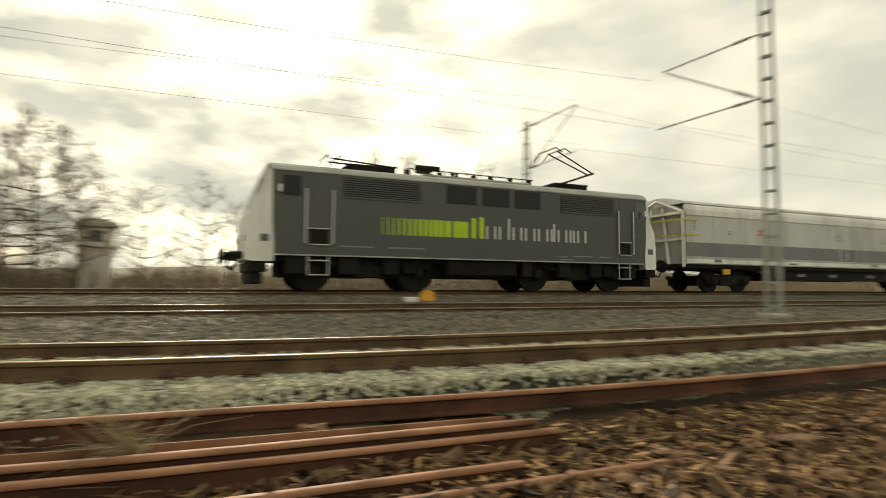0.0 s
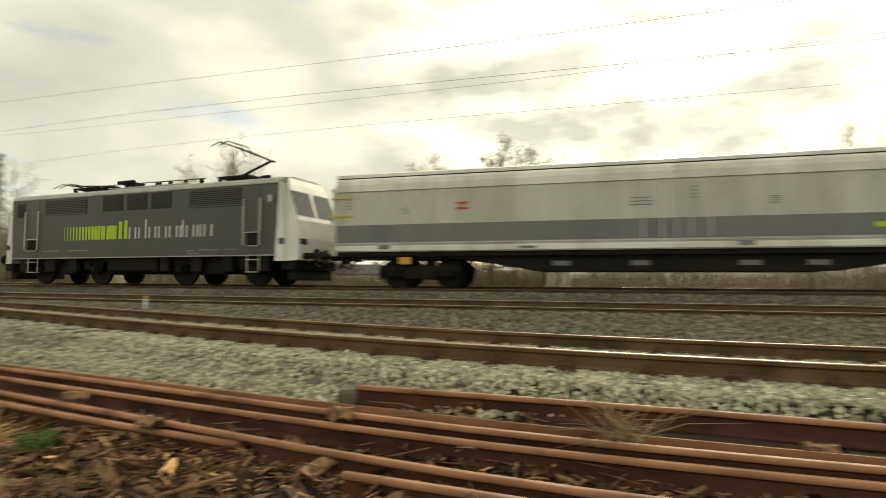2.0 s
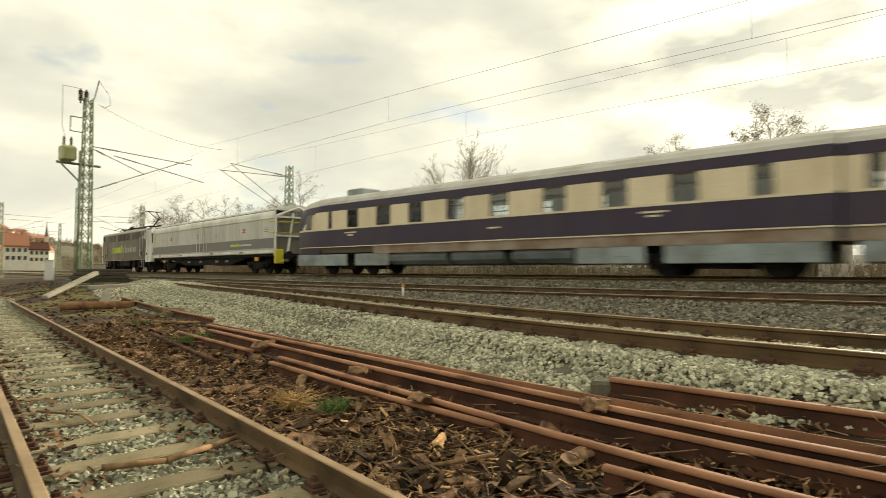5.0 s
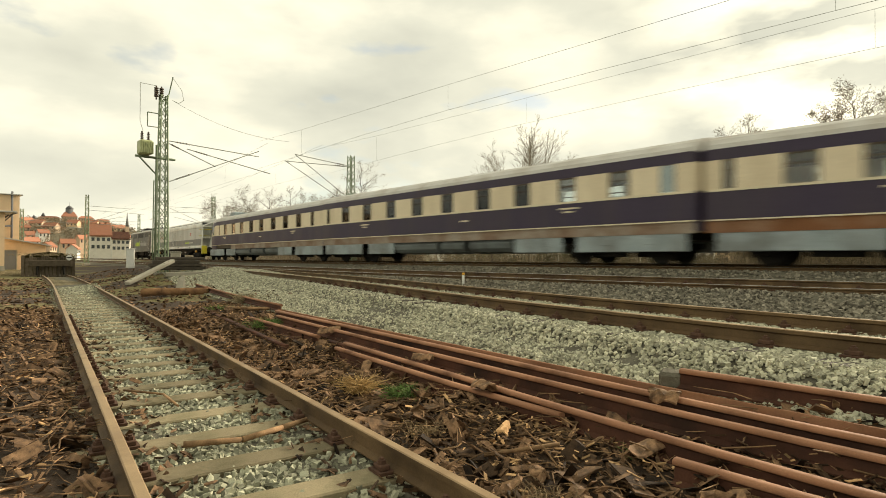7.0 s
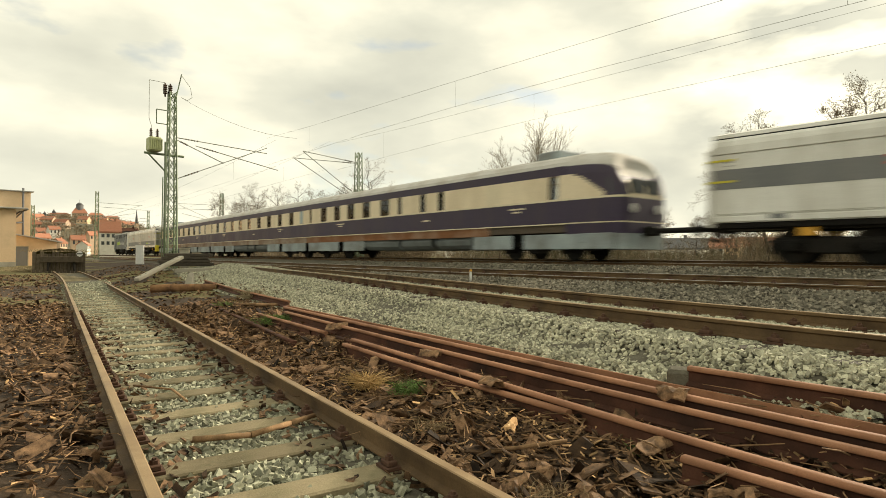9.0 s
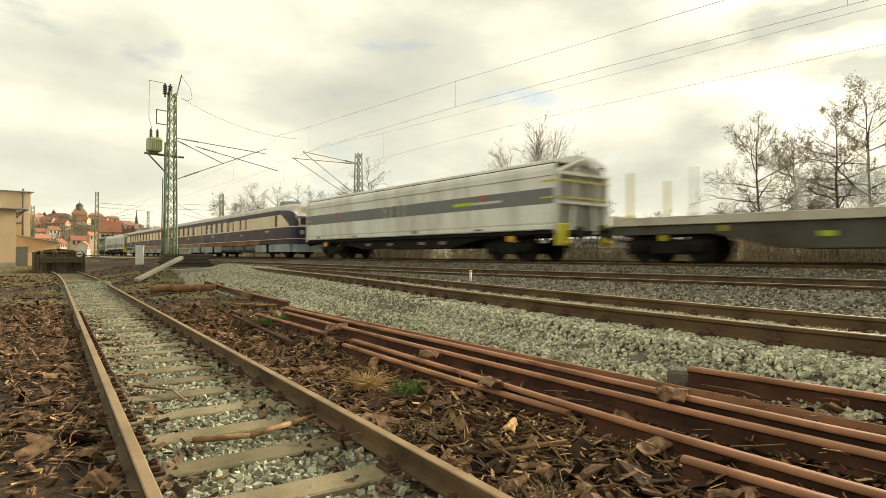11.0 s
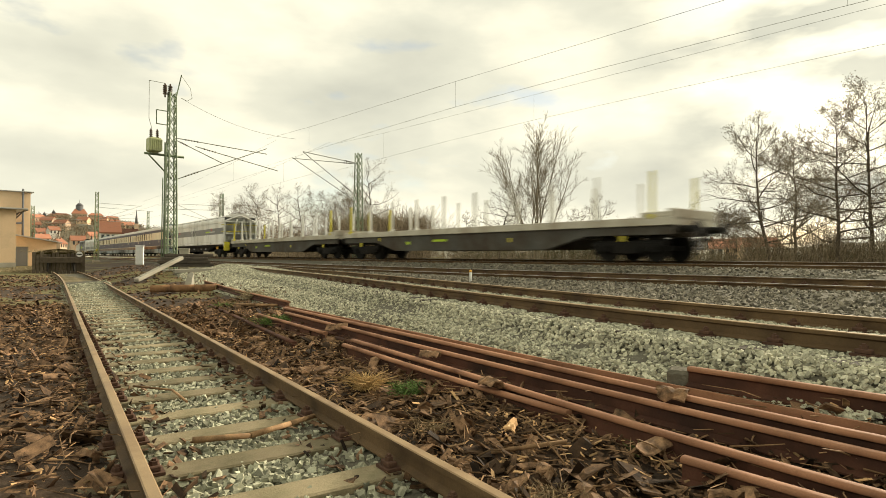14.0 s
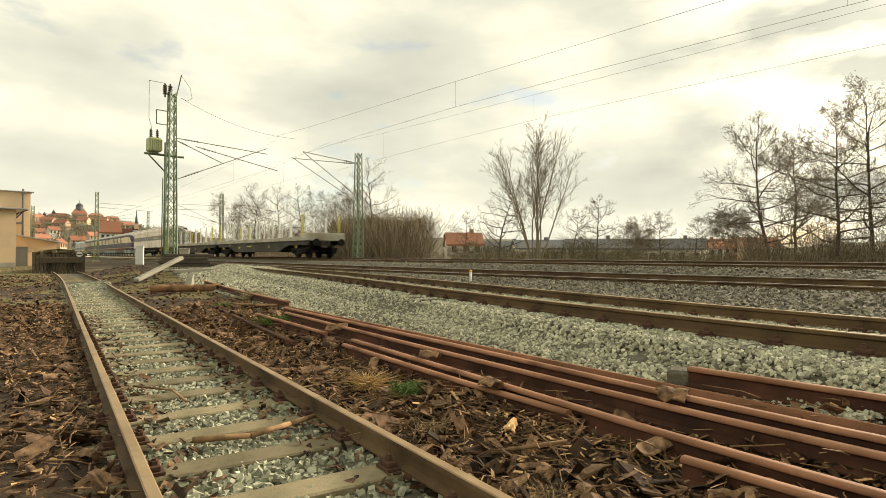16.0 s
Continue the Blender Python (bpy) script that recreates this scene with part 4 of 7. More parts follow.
def build_railcar(kind, L, windows, lead=0):
    """A car of a streamlined diesel train; lead -1 or 1: the end with the rounded nose."""
    th = holder("railcar")
    tagged(th, {"end": "violet and cream streamlined railcar with rounded nose and grey roof", "mid": "violet and cream railcar with a row of windows"}[kind], "railcar", "cars of the railcar set")
    h = L / 2
    x_lo, x_hi = -h + (2.2 if lead < 0 else 0.03), h - (2.2 if lead > 0 else 0.03)
    z_sill, z_top = 2.16, 3.0
    strip = "rust_band" if lead > 0 else "rust_grey"

    def slab(name, x0, x1, z0, z1, mat, y0=1.40, y1=1.48, label="", parent=None):
        for y in (-1, 1):
            bm = bmesh.new()
            a, b = sorted((y * y0, y * y1))
            box(bm, x0, x1, a, b, z0, z1)
            part(name, bm, mat, parent or th, label)

    # walls round real window openings
    slab("lower_wall", x_lo, x_hi, 1.3, z_sill, "violet", label="faded violet lower wall")
    slab("cornice", x_lo, x_hi, z_top, 3.32, "violet", 1.36, 1.475)
    edge = x_lo
    for w0, w1 in windows:
        slab("window_post", edge, w0, z_sill, z_top, "cream", label="cream wall between windows")
        edge = w1
        for y in (-1, 1):
            bm = bmesh.new()
            box(bm, w0, w1, y * 1.43 - 0.008, y * 1.43 + 0.008, z_sill, z_top)
            pane = part("window", bm, "window_clear", th)
            pane.visible_shadow = False
            bm = bmesh.new()
            for a, b, c, d in ((w0, w0 + 0.04, z_sill, z_top), (w1 - 0.04, w1, z_sill, z_top), (w0 + 0.04, w1 - 0.04, z_top - 0.05, z_top), (w0 + 0.04, w1 - 0.04, 2.68, 2.72)):
                box(bm, a, b, y * 1.44 - 0.02, y * 1.44 + 0.02, c, d)
            part("window_frame", bm, "interior", pane)
            if random.random() < 0.2:
                bm = bmesh.new()
                box(bm, w0 + 0.05, w1 - 0.05, y * 1.36 - 0.01, y * 1.36 + 0.01, 2.5 + 0.3 * random.random(), z_top)
                part("blind", bm, "interior", pane)
    slab("window_post", edge, x_hi, z_sill, z_top, "cream")
    slab("waist_line", x_lo, x_hi, 2.1, 2.17, "cream_line", 1.47, 1.495)
    slab("lower_line", x_lo, x_hi, 1.27, 1.31, "cream_line", 1.47, 1.495)
    slab("rust_strip", x_lo + (4 if lead < 0 else 0), x_hi - (4 if lead > 0 else 0), 0.93, 1.27, strip, 1.36, 1.45, "rusty bare strip under the wall")
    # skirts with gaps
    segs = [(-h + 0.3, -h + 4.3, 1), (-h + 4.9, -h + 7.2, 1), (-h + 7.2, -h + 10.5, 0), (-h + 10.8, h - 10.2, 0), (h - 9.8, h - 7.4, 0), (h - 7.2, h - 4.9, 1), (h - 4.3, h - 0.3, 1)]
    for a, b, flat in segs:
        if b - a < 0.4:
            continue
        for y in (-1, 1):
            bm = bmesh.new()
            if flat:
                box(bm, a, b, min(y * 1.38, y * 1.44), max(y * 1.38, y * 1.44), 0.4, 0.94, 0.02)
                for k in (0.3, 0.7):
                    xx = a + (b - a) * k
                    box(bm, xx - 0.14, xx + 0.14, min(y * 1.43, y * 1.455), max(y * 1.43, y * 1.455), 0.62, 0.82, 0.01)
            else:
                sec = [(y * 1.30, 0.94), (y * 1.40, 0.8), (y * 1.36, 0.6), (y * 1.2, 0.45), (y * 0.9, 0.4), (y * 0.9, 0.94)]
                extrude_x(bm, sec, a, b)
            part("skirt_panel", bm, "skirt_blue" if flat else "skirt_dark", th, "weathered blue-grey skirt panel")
    # roof
    sec = [(-1.43, 3.30), (-1.4, 3.46), (-1.26, 3.62), (-0.9, 3.76), (-0.45, 3.83), (0, 3.85), (0.45, 3.83), (0.9, 3.76), (1.26, 3.62), (1.4, 3.46), (1.43, 3.30)]
    bm = bmesh.new()
    extrude_x(bm, sec, x_lo, x_hi)
    roof = part("roof", bm, "railcar_roof", th)
    bm = bmesh.new()
    x = x_lo + 1.2
    while x < x_hi - 1:
        box(bm, x - 0.2, x + 0.2, -0.2, 0.2, 3.8, 3.9, 0.04)
        x += 2.9
    part("ventilator", bm, "railcar_roof", roof)
    # floor, ceiling, seats
    bm = bmesh.new()
    box(bm, x_lo, x_hi, -1.40, 1.40, 1.0, 1.3)
    box(bm, x_lo, x_hi, -1.36, 1.36, 3.2, 3.3)
    part("floor", bm, "interior", th)
    bm = bmesh.new()
    for w0, w1 in windows[::2]:
        for y in (-0.9, 0.9):
            box(bm, w1 + 0.1, w1 + 0.35, y - 0.45, y + 0.45, 1.3, 2.45, 0.05)
    box(bm, x_lo + 0.05, x_lo + 0.1, -1.36, 1.36, 1.3, 3.2)
    box(bm, x_hi - 0.1, x_hi - 0.05, -1.36, 1.36, 1.3, 3.2)
    part("seats", bm, "interior", th)
    bm = bmesh.new()
    box(bm, -h + 0.4, h - 0.4, -0.9, 0.9, 0.75, 1.0)
    part("underframe", bm, "black_iron", th)
    for s in (-1, 1):
        bogie(th, s * (h - (3.9 if s == lead else 3.0)), 0.45, 3.0)
    for s in (-1, 1):
        if s == lead:
            build_nose(th, s, h)
        else:
            bm = bmesh.new()
            e0, e1 = sorted((s * (h - 0.06), s * (h + 0.02)))
            box(bm, e0, e1, -1.45, 1.45, 1.0, 2.16, 0.0, 1)
            box(bm, e0, e1, -1.45, 1.45, 2.164, 3.0)
            box(bm, e0, e1, -1.44, 1.44, 3.004, 3.3, 0.0, 1)
            extrude_x(bm, [(-1.42, 3.304), (1.42, 3.304), (1.24, 3.6), (0.45, 3.8), (-0.45, 3.8), (-1.24, 3.6)], e0, e1, 2)
            part("gangway", bm, ["cream", "violet", "railcar_roof"], th, "faired gangway between two cars")
    # lettering bars
    bm = bmesh.new()
    for x, z, w in ((-h + 4.6, 1.9, 0.8), (-h + 4.6, 1.78, 0.4), (h - 4.6, 1.9, 0.8), (h - 4.6, 1.78, 0.4), (1.2, 1.72, 0.5)):
        for y in (-1, 1):
            box(bm, x - w / 2, x + w / 2, min(y * 1.48, y * 1.486), max(y * 1.48, y * 1.486), z, z + 0.06)
    part("small_marking", bm, "cream_line", th)
    return th


def build_nose(th, s, h):
    """The rounded nose: rings from the straight side to the blunt front."""
    def ring(t):
        # t 0: at the straight body, 1: the front
        x = s * (h - 2.25 + 2.25 * math.sin(t * math.pi / 2))
        c = math.cos(t * math.pi / 2)
        w = 0.62 + 0.38 * math.sqrt(max(c, 0))
        drop = 0.62 * (1 - math.sqrt(max(c, 0.0)))
        return x, w, drop
    prof = [(1.42, 0.4), (1.44, 0.92), (1.47, 1.28), (1.48, 1.32), (1.48, 2.1)] + [(1.48 - 0.005 * k / 10, 2.17 + 0.083 * k) for k in range(11)] + [(1.46, 3.2), (1.43, 3.3), (1.4, 3.46), (1.26, 3.62), (0.9, 3.76), (0.45, 3.83), (0, 3.85)]
    kinds = [("skirt", 0, 1, "skirt_blue"), ("nose_panel", 1, 2, "violet"), ("lower_line", 2, 3, "cream_line"), ("nose_panel", 3, 4, "violet"), ("waist_line", 4, 5, "cream_line"), ("nose_upper", 5, 15, "cream"), ("cornice", 15, 17, "violet"), ("nose_roof", 17, 22, "railcar_roof")]
    ts = [i / 24 for i in range(25)]
    full = []
    for t in ts:
        x, w, drop = ring(t)
        half = []
        for y, z in prof:
            k = max(0.0, (z - 2.17) / (3.74 - 2.17))
            back = 0.55 * k * k * t
            half.append((x - s * back, y * w, z - drop * k))
        full.append(half)
    cow = holder("nose")
    cow.parent = th
    for name, a, b, mat in kinds:
        bm = bmesh.new()
        for yy in (-1, 1):
            for i in range(len(ts) - 1):
                for j in range(a, b):
                    q = [full[i][j], full[i + 1][j], full[i + 1][j + 1], full[i][j + 1]]
                    vs = [bm.verts.new((p[0], p[1] * yy, p[2])) for p in q]
                    f = bm.faces.new(vs)
                    f.smooth = True
                    if name == "nose_upper":
                        f.material_index = 1 if (i + 0.5) / 24 > 0.52 * math.sqrt(max(0.0, 1 - (j - 5 + 0.4) / 10)) else 0
        # close the blunt front
        e = full[-1]
        for j in range(a, b):
            bm.faces.new([bm.verts.new(p) for p in ((e[j][0], e[j][1], e[j][2]), (e[j][0], -e[j][1], e[j][2]), (e[j + 1][0], -e[j + 1][1], e[j + 1][2]), (e[j + 1][0], e[j + 1][1], e[j + 1][2]))])
        bmesh.ops.remove_doubles(bm, verts=bm.verts, dist=0.001)
        bmesh.ops.recalc_face_normals(bm, faces=bm.faces)
        part(name, bm, [mat, "violet"] if name == "nose_upper" else mat, cow, smooth=False)
    bm = bmesh.new()
    e = full[-1]
    xf = e[5][0]
    for y in (-0.45, 0.45):
        box(bm, min(xf - s * 0.1, xf + s * 0.015), max(xf - s * 0.1, xf + s * 0.015), y - 0.36, y + 0.36, 2.25, 2.72)
    for yy in (-1, 1):
        i0, i1 = full[14][5], full[20][5]
        j0, j1 = full[14][15], full[20][15]
        m = lambda p, q, k: Vector((p[0] + (q[0] - p[0]) * k + s * 0.012, (p[1] + (q[1] - p[1]) * k + 0.015) * yy, p[2] + (q[2] - p[2]) * k))
        bm.faces.new([bm.verts.new(v) for v in (m(i0, j0, 0.12), m(i1, j1, 0.12), m(i1, j1, 0.8), m(i0, j0, 0.8))])
        if s < 0:
            bm.faces.new([bm.verts.new(v) for v in (m(full[5][5], full[5][15], 0.03), m(full[9][5], full[9][15], 0.03), m(full[9][5], full[9][15], 0.95), m(full[5][5], full[5][15], 0.95))])
    part("cab_window", bm, "window_dark", cow)
    for y in (-0.7, 0.7):
        bm = bmesh.new()
        rod(bm, (e[4][0] - s * 0.25, y, 1.75), (e[4][0] + s * 0.04, y, 1.75), 0.16, sides=14)
        part("headlight", bm, "steel", cow)
    bm = bmesh.new()
    rod(bm, (e[2][0] - s * 0.3, 0, 1.0), (e[2][0] + s * 2.0, 0, 1.0), 0.09, sides=8)
    box(bm, min(e[2][0], e[2][0] + s * 0.5), max(e[2][0], e[2][0] + s * 0.5), -0.25, 0.25, 0.85, 1.15, 0.04)
    part("drawbar", bm, "black_iron", cow)
    bm = bmesh.new()
    box(bm, *sorted((s * (h - 4.4), s * (h - 3.2))), -0.6, 0.6, 3.78, 4.12, 0.04)
    part("roof_cooler", bm, "skirt_blue", th, "blue-grey roof cooler box")


def build_flat():
    th = holder("stake_wagon")
    tagged(th, "grey bogie flat wagon with pale steel stakes", "flat wagon", "empty stake wagons")
    L = 10.0
    bm = bmesh.new()
    box(bm, -L, L, -1.38, 1.38, 1.14, 1.4, 0.015)
    box(bm, -L, -L + 0.15, -1.36, 1.36, 1.33, 1.5, 0.01)
    box(bm, L - 1.1, L - 0.16, -1.36, 1.36, 1.404, 1.56, 0.02)
    box(bm, L - 0.15, L, -1.36, 1.36, 1.33, 1.66, 0.01)
    part("deck", bm, "flat_deck", th, "pale weathered deck edge")
    bm = bmesh.new()
    for y in (-1.2, 1.2):
        q = [(-L, 1.17), (-L, 0.86), (-6.7, 0.86), (-5.0, 0.42), (5.0, 0.42), (6.7, 0.86), (L, 0.86), (L, 1.17)]
        a = [bm.verts.new((x, y - 0.07, z)) for x, z in q]
        b = [bm.verts.new((x, y + 0.07, z)) for x, z in q]
        for i in range(8):
            bm.faces.new((a[i], a[(i + 1) % 8], b[(i + 1) % 8], b[i]))
        bm.faces.new(a[::-1])
        bm.faces.new(b)
    box(bm, -L, L, -0.3, 0.3, 0.8, 1.16)
    part("side_beam", bm, "flat_grey", th)
    for y in (-1, 1):
        for x0, x1, z in ((-6.5, -6.35, 0.92), (3.0, 3.12, 0.72)):
            bm = bmesh.new()
            box(bm, x0, x1, min(y * 1.27, y * 1.282), max(y * 1.27, y * 1.282), z, z + 0.17)
            part("yellow_marking", bm, "yellow", th)
    for y in (-1, 1):
        for x0, x1, z0, z1 in ((-1.9, -0.9, 0.82, 0.92), (-4.0, -3.7, 0.72, 0.86)):
            bm = bmesh.new()
            box(bm, x0, x1, min(y * 1.27, y * 1.28), max(y * 1.27, y * 1.28), z0, z1)
            part("livery_lime", bm, "lime", th)
    for i in range(10):
        x = -9.3 + 2.066 * i
        for y in (-1, 1):
            bm = bmesh.new()
            box(bm, x - 0.045, x + 0.045, y * 1.3 - 0.05, y * 1.3 + 0.05, 1.33, 2.85, 0.01)
            box(bm, x - 0.1, x + 0.1, y * 1.3 - 0.08, y * 1.3 + 0.08, 1.33, 1.5, 0.01)
            part("stake", bm, "yellow" if i in (0, 9) else "wagon_white", th, "yellow stake" if i in (0, 9) else "pale steel stake")
    for s in (-1, 1):
        bogie(th, s * 8.2, 0.46, 1.8)
        buffer_pair(th, s * L, s, 1.03)
        for y in (-1.1, 1.1):
            bm = bmesh.new()
            box(bm, s * 8.2 - 0.09, s * 8.2 + 0.09, y * 1.17 - 0.02, y * 1.17 + 0.02, 0.66, 0.84)
            part("axle_marker", bm, "yellow", th)
    return th


def car_windows(h, spec):
    return [(a - h, b - h) for a, b in spec]


loco = build_locomotive()
van_a = build_van(1.42, True, True)
van_b = build_van(2.06, False, True)
van_b["label"] = "long white sliding-wall van with a high dark band"
rc_front = build_railcar("end", 23.5, car_windows(11.75, [(2.9, 3.2), (4.33, 5.17), (6.4, 7.35), (8.45, 9.3), (10.6, 11.5), (12.75, 13.6), (15.05, 15.95), (17.25, 18.1), (19.4, 20.2), (21.6, 22.1)]), -1)
rc_mid = build_railcar("mid", 22.5, car_windows(11.25, [(0.5, 0.85), (2.2, 3.02), (4.4, 5.22), (6.6, 7.4), (8.72, 9.56), (10.9, 11.72), (13.15, 14.0), (15.3, 16.12), (17.45, 18.22), (19.55, 20.33), (21.37, 21.86)]))
rc_rear = build_railcar("end", 23.4, car_windows(11.7, [(0.5, 0.82), (2.05, 2.88), (3.8, 4.55), (5.4, 6.2), (7.1, 7.9), (8.9, 9.8), (10.55, 10.9), (12.42, 12.88), (13.8, 14.26), (20.4, 20.86)]), 1)
for car, x0, x1, tone, lab in ((rc_mid, 21.41 - 11.25, 21.82 - 11.25, "blind_blue", "closed pale blue window blind"), (rc_rear, 17.1 - 11.7, 17.9 - 11.7, "cream_line", "boarded grey-cream window")):
    bm = bmesh.new()
    box(bm, x0, x1, -1.488, -1.45, 2.2, 2.98)
    part("blind", bm, tone, car, lab)
flat_a = build_flat()
flat_b = build_flat()


# ---- overhead line ----
def lattice(bm, z0, z1, w0, w1, n, r=0.03):
    """A square lattice mast standing at the origin."""
    for sx in (-1, 1):
        for sy in (-1, 1):
            rod(bm, (sx * w0, sy * w0, z0), (sx * w1, sy * w1, z1), r * 1.5, r * 1.2, sides=4)
    for i in range(n):
        a, b = i / n, (i + 1) / n
        za, zb, wa, wb = z0 + (z1 - z0) * a, z0 + (z1 - z0) * b, w0 + (w1 - w0) * a, w0 + (w1 - w0) * b
        for s in (-1, 1):
            rod(bm, (-wa, s * wa, za), (wb, s * wb, zb), r * 0.6, sides=4, caps=False)
            rod(bm, (wa, s * wa, za), (-wb, s * wb, zb), r * 0.6, sides=4, caps=False)
            rod(bm, (s * wa, -wa, za), (s * wb, wb, zb), r * 0.6, sides=4, caps=False)
            rod(bm, (s * wa, wa, za), (s * wb, -wb, zb), r * 0.6, sides=4, caps=False)


def insulator_on(bm, p, q, k0, k1):
    p, q = Vector(p), Vector(q)
    for i in range(5):
        c = p + (q - p) * (k0 + (k1 - k0) * i / 4)
        d = (q - p).normalized() * 0.015
        rod(bm, c - d, c + d, 0.05, sides=8)


def mast(x, y, z0, z1, w0, w1, arms, material_name="mast_green", n=16, ladder=False, label="green steel lattice mast of the overhead line"):
    """arms: bars from the mast, each (dy0, z0, dy1, z1) with dx."""
    th = holder("catenary_mast", pose(x, y, 0))
    tagged(th, label, "catenary mast", "overhead line masts")
    bm = bmesh.new()
    if ladder:
        for sy in (-1, 1):
            rod(bm, (0, sy * w0, z0), (0, sy * w1, z1), 0.075, 0.06, sides=4)
        for i in range(n):
            z = z0 + (z1 - z0) * (i + 0.5) / n
            box(bm, -0.06, 0.06, -w0, w0, z - 0.03, z + 0.03)
    else:
        lattice(bm, z0, z1, w0, w1, n)
    part("lattice", bm, material_name, th)
    bm = bmesh.new()
    box(bm, -w0 * 1.6, w0 * 1.6, -w0 * 1.6, w0 * 1.6, z0 - 0.5, z0 + 0.12, 0.03)
    part("footing", bm, "concrete", th)
    for dy0, a, dy1, b in arms:
        bm = bmesh.new()
        rod(bm, (0, dy0, a), (0, dy1, b), 0.025, sides=6)
        arm = part("arm", bm, "mast_grey", th)
        bm = bmesh.new()
        insulator_on(bm, (0, dy0, a), (0, dy1, b), 0.1, 0.22)
        part("insulator", bm, "insulator", arm)
    return th


m1 = mast(-31.2, 10.57, 0.35, 9.5, 0.24, 0.15, [(0.2, 7.2, 5.2, 7.34 - 0.35), (0.2, 5.06, 5.2, 7.3), (1.2, 6.9, 5.9, 6.1), (0.2, 7.1, 2.7, 6.15)])
bm = bmesh.new()
box(bm, -0.3, 0.3, -1.15, -0.55, 6.35, 7.05, 0.06)
for i in range(6):
    box(bm, -0.34, 0.34, -1.1 + i * 0.1, -1.06 + i * 0.1, 6.4, 6.95)
part("transformer", bm, "box_olive", m1, "olive pole transformer")
bm = bmesh.new()
for y in (-1.0, -0.7):
    rod(bm, (0, y, 7.05), (0, y, 7.5), 0.04)
    for k in range(4):
        rod(bm, (0, y, 7.1 + 0.09 * k), (0, y, 7.13 + 0.09 * k), 0.08, sides=8)
for y in (-0.1, -0.35):
    for k in range(5):
        rod(bm, (0, y, 9.35 + 0.1 * k), (0, y, 9.4 + 0.1 * k), 0.11, sides=8)
    rod(bm, (0, y, 9.2), (0, y, 9.9), 0.04)
part("insulator", bm, "insulator", m1)
bm = bmesh.new()
rod(bm, (0, 0.6, 6.25), (0, -1.3, 6.25), 0.06, sides=4)
rod(bm, (0, 0, 5.1), (0, -1.1, 6.2), 0.04, sides=4)
rod(bm, (0, 0.2, 9.3), (0, 0.45, 10.5), 0.03)
rod(bm, (0, -0.2, 9.25), (0, -0.1, 9.5), 0.03)
for z in (7.8, 8.5):
    rod(bm, (0, -0.2, z), (0, -0.75, z), 0.025)
rod(bm, (0, -0.75, 7.8), (0, -0.75, 8.5), 0.025)
rod(bm, (0, -0.3, 6.9), (0, -0.33, 0.4), 0.06, sides=8)
rod(bm, (0, -0.42, 5.1), (0, -0.45, 0.4), 0.03, sides=8)
part("bracket", bm, "mast_green", m1)
bm = bmesh.new()
px = [(0.45, 10.45), (0.9, 9.9), (1.0, 9.4), (0.75, 9.2), (0.45, 9.3)]
for (a, b), (c, d) in zip(px, px[1:]):
    rod(bm, (0, a, b), (0, c, d), 0.012, sides=4)
px = [(-0.35, 9.9), (-1.1, 9.9), (-1.1, 8.0), (-0.95, 7.5)]
for (a, b), (c, d) in zip(px, px[1:]):
    rod(bm, (0, a, b), (0, c, d), 0.012, sides=4)
part("jumper_cable", bm, "wire", m1)
mast(-32.4, 23.0, 0.6, 8.1, 0.26, 0.16, [(-0.2, 7.35, -4.9, 7.17), (-0.2, 7.4, -4.2, 7.67), (-0.3, 4.9, -4.9, 7.2), (-0.3, 5.3, -4.2, 7.66)])
mast(14.3, 10.4, 0.45, 9.4, 0.18, 0.15, [(0.2, 8.0, 3.6, 8.1), (0.2, 6.22, 3.6, 8.1), (0.2, 6.25, 3.9, 6.3)], "mast_grey", 15, True, "grey steel mast with rungs beside the loop track")
mast(14.5, 22.5, 0.5, 8.7, 0.2, 0.14, [(-0.1, 8.42, -3.7, 8.46), (-0.1, 6.45, -3.7, 8.4), (-0.1, 6.5, -3.6, 6.6), (0, 8.4, 0.9, 8.4)], "mast_grey", 12, True, "grey steel mast behind the main line")
for x, y, z1, side in ((-95, 22.0, 10.2, 1), (-75, 31.7, 9.2, -1), (-130, 39.5, 10.2, -1), (-99, 15.0, 8.0, 1), (44, 22.6, 8.8, -1), (62, 10.5, 8.8, 1)):
    mast(x, y, 0.3, z1, 0.26, 0.17, [(side * 0.2, z1 - 1.6, side * 6.0, z1 - 1.7), (side * 0.2, z1 - 4.0, side * 6.0, z1 - 1.6), (side * 0.2, z1 - 3.9, side * 5.0, z1 - 2.9), (side * 0.2, z1 - 2.2, side * 7.5, z1 - 2.4)], "mast_green", 12)


def overhead(name, yf, contact, carry, stagger):
    th = holder(name)
    tagged(th, "thin overhead wires with droppers above the track", "overhead wire", "overhead wires")
    posts = [-160, -96, -32, 14.4, 60, 120]
    for x0, x1 in zip(posts, posts[1:]):
        n = 8
        pc, pm = [], []
        for i in range(n + 1):
            t = i / n
            x = x0 + (x1 - x0) * t
            y = yf(x) + stagger * (1 - 2 * t)
            pc.append(Vector((x, y, contact)))
            pm.append(Vector((x, y, carry - 0.75 * 4 * t * (1 - t))))
        for nm, ps in (("contact_wire", pc), ("carrying_wire", pm)):
            bm = bmesh.new()
            sweep(bm, [(-0.0036, -0.0036), (0.0036, -0.0036), (0.0036, 0.0036), (-0.0036, 0.0036)], ps)
            part(nm, bm, "wire", th)
        for i in (1, 3, 5, 7):
            bm = bmesh.new()
            rod(bm, pc[i], pm[i], 0.004, sides=4, caps=False)
            part("dropper", bm, "wire", th)


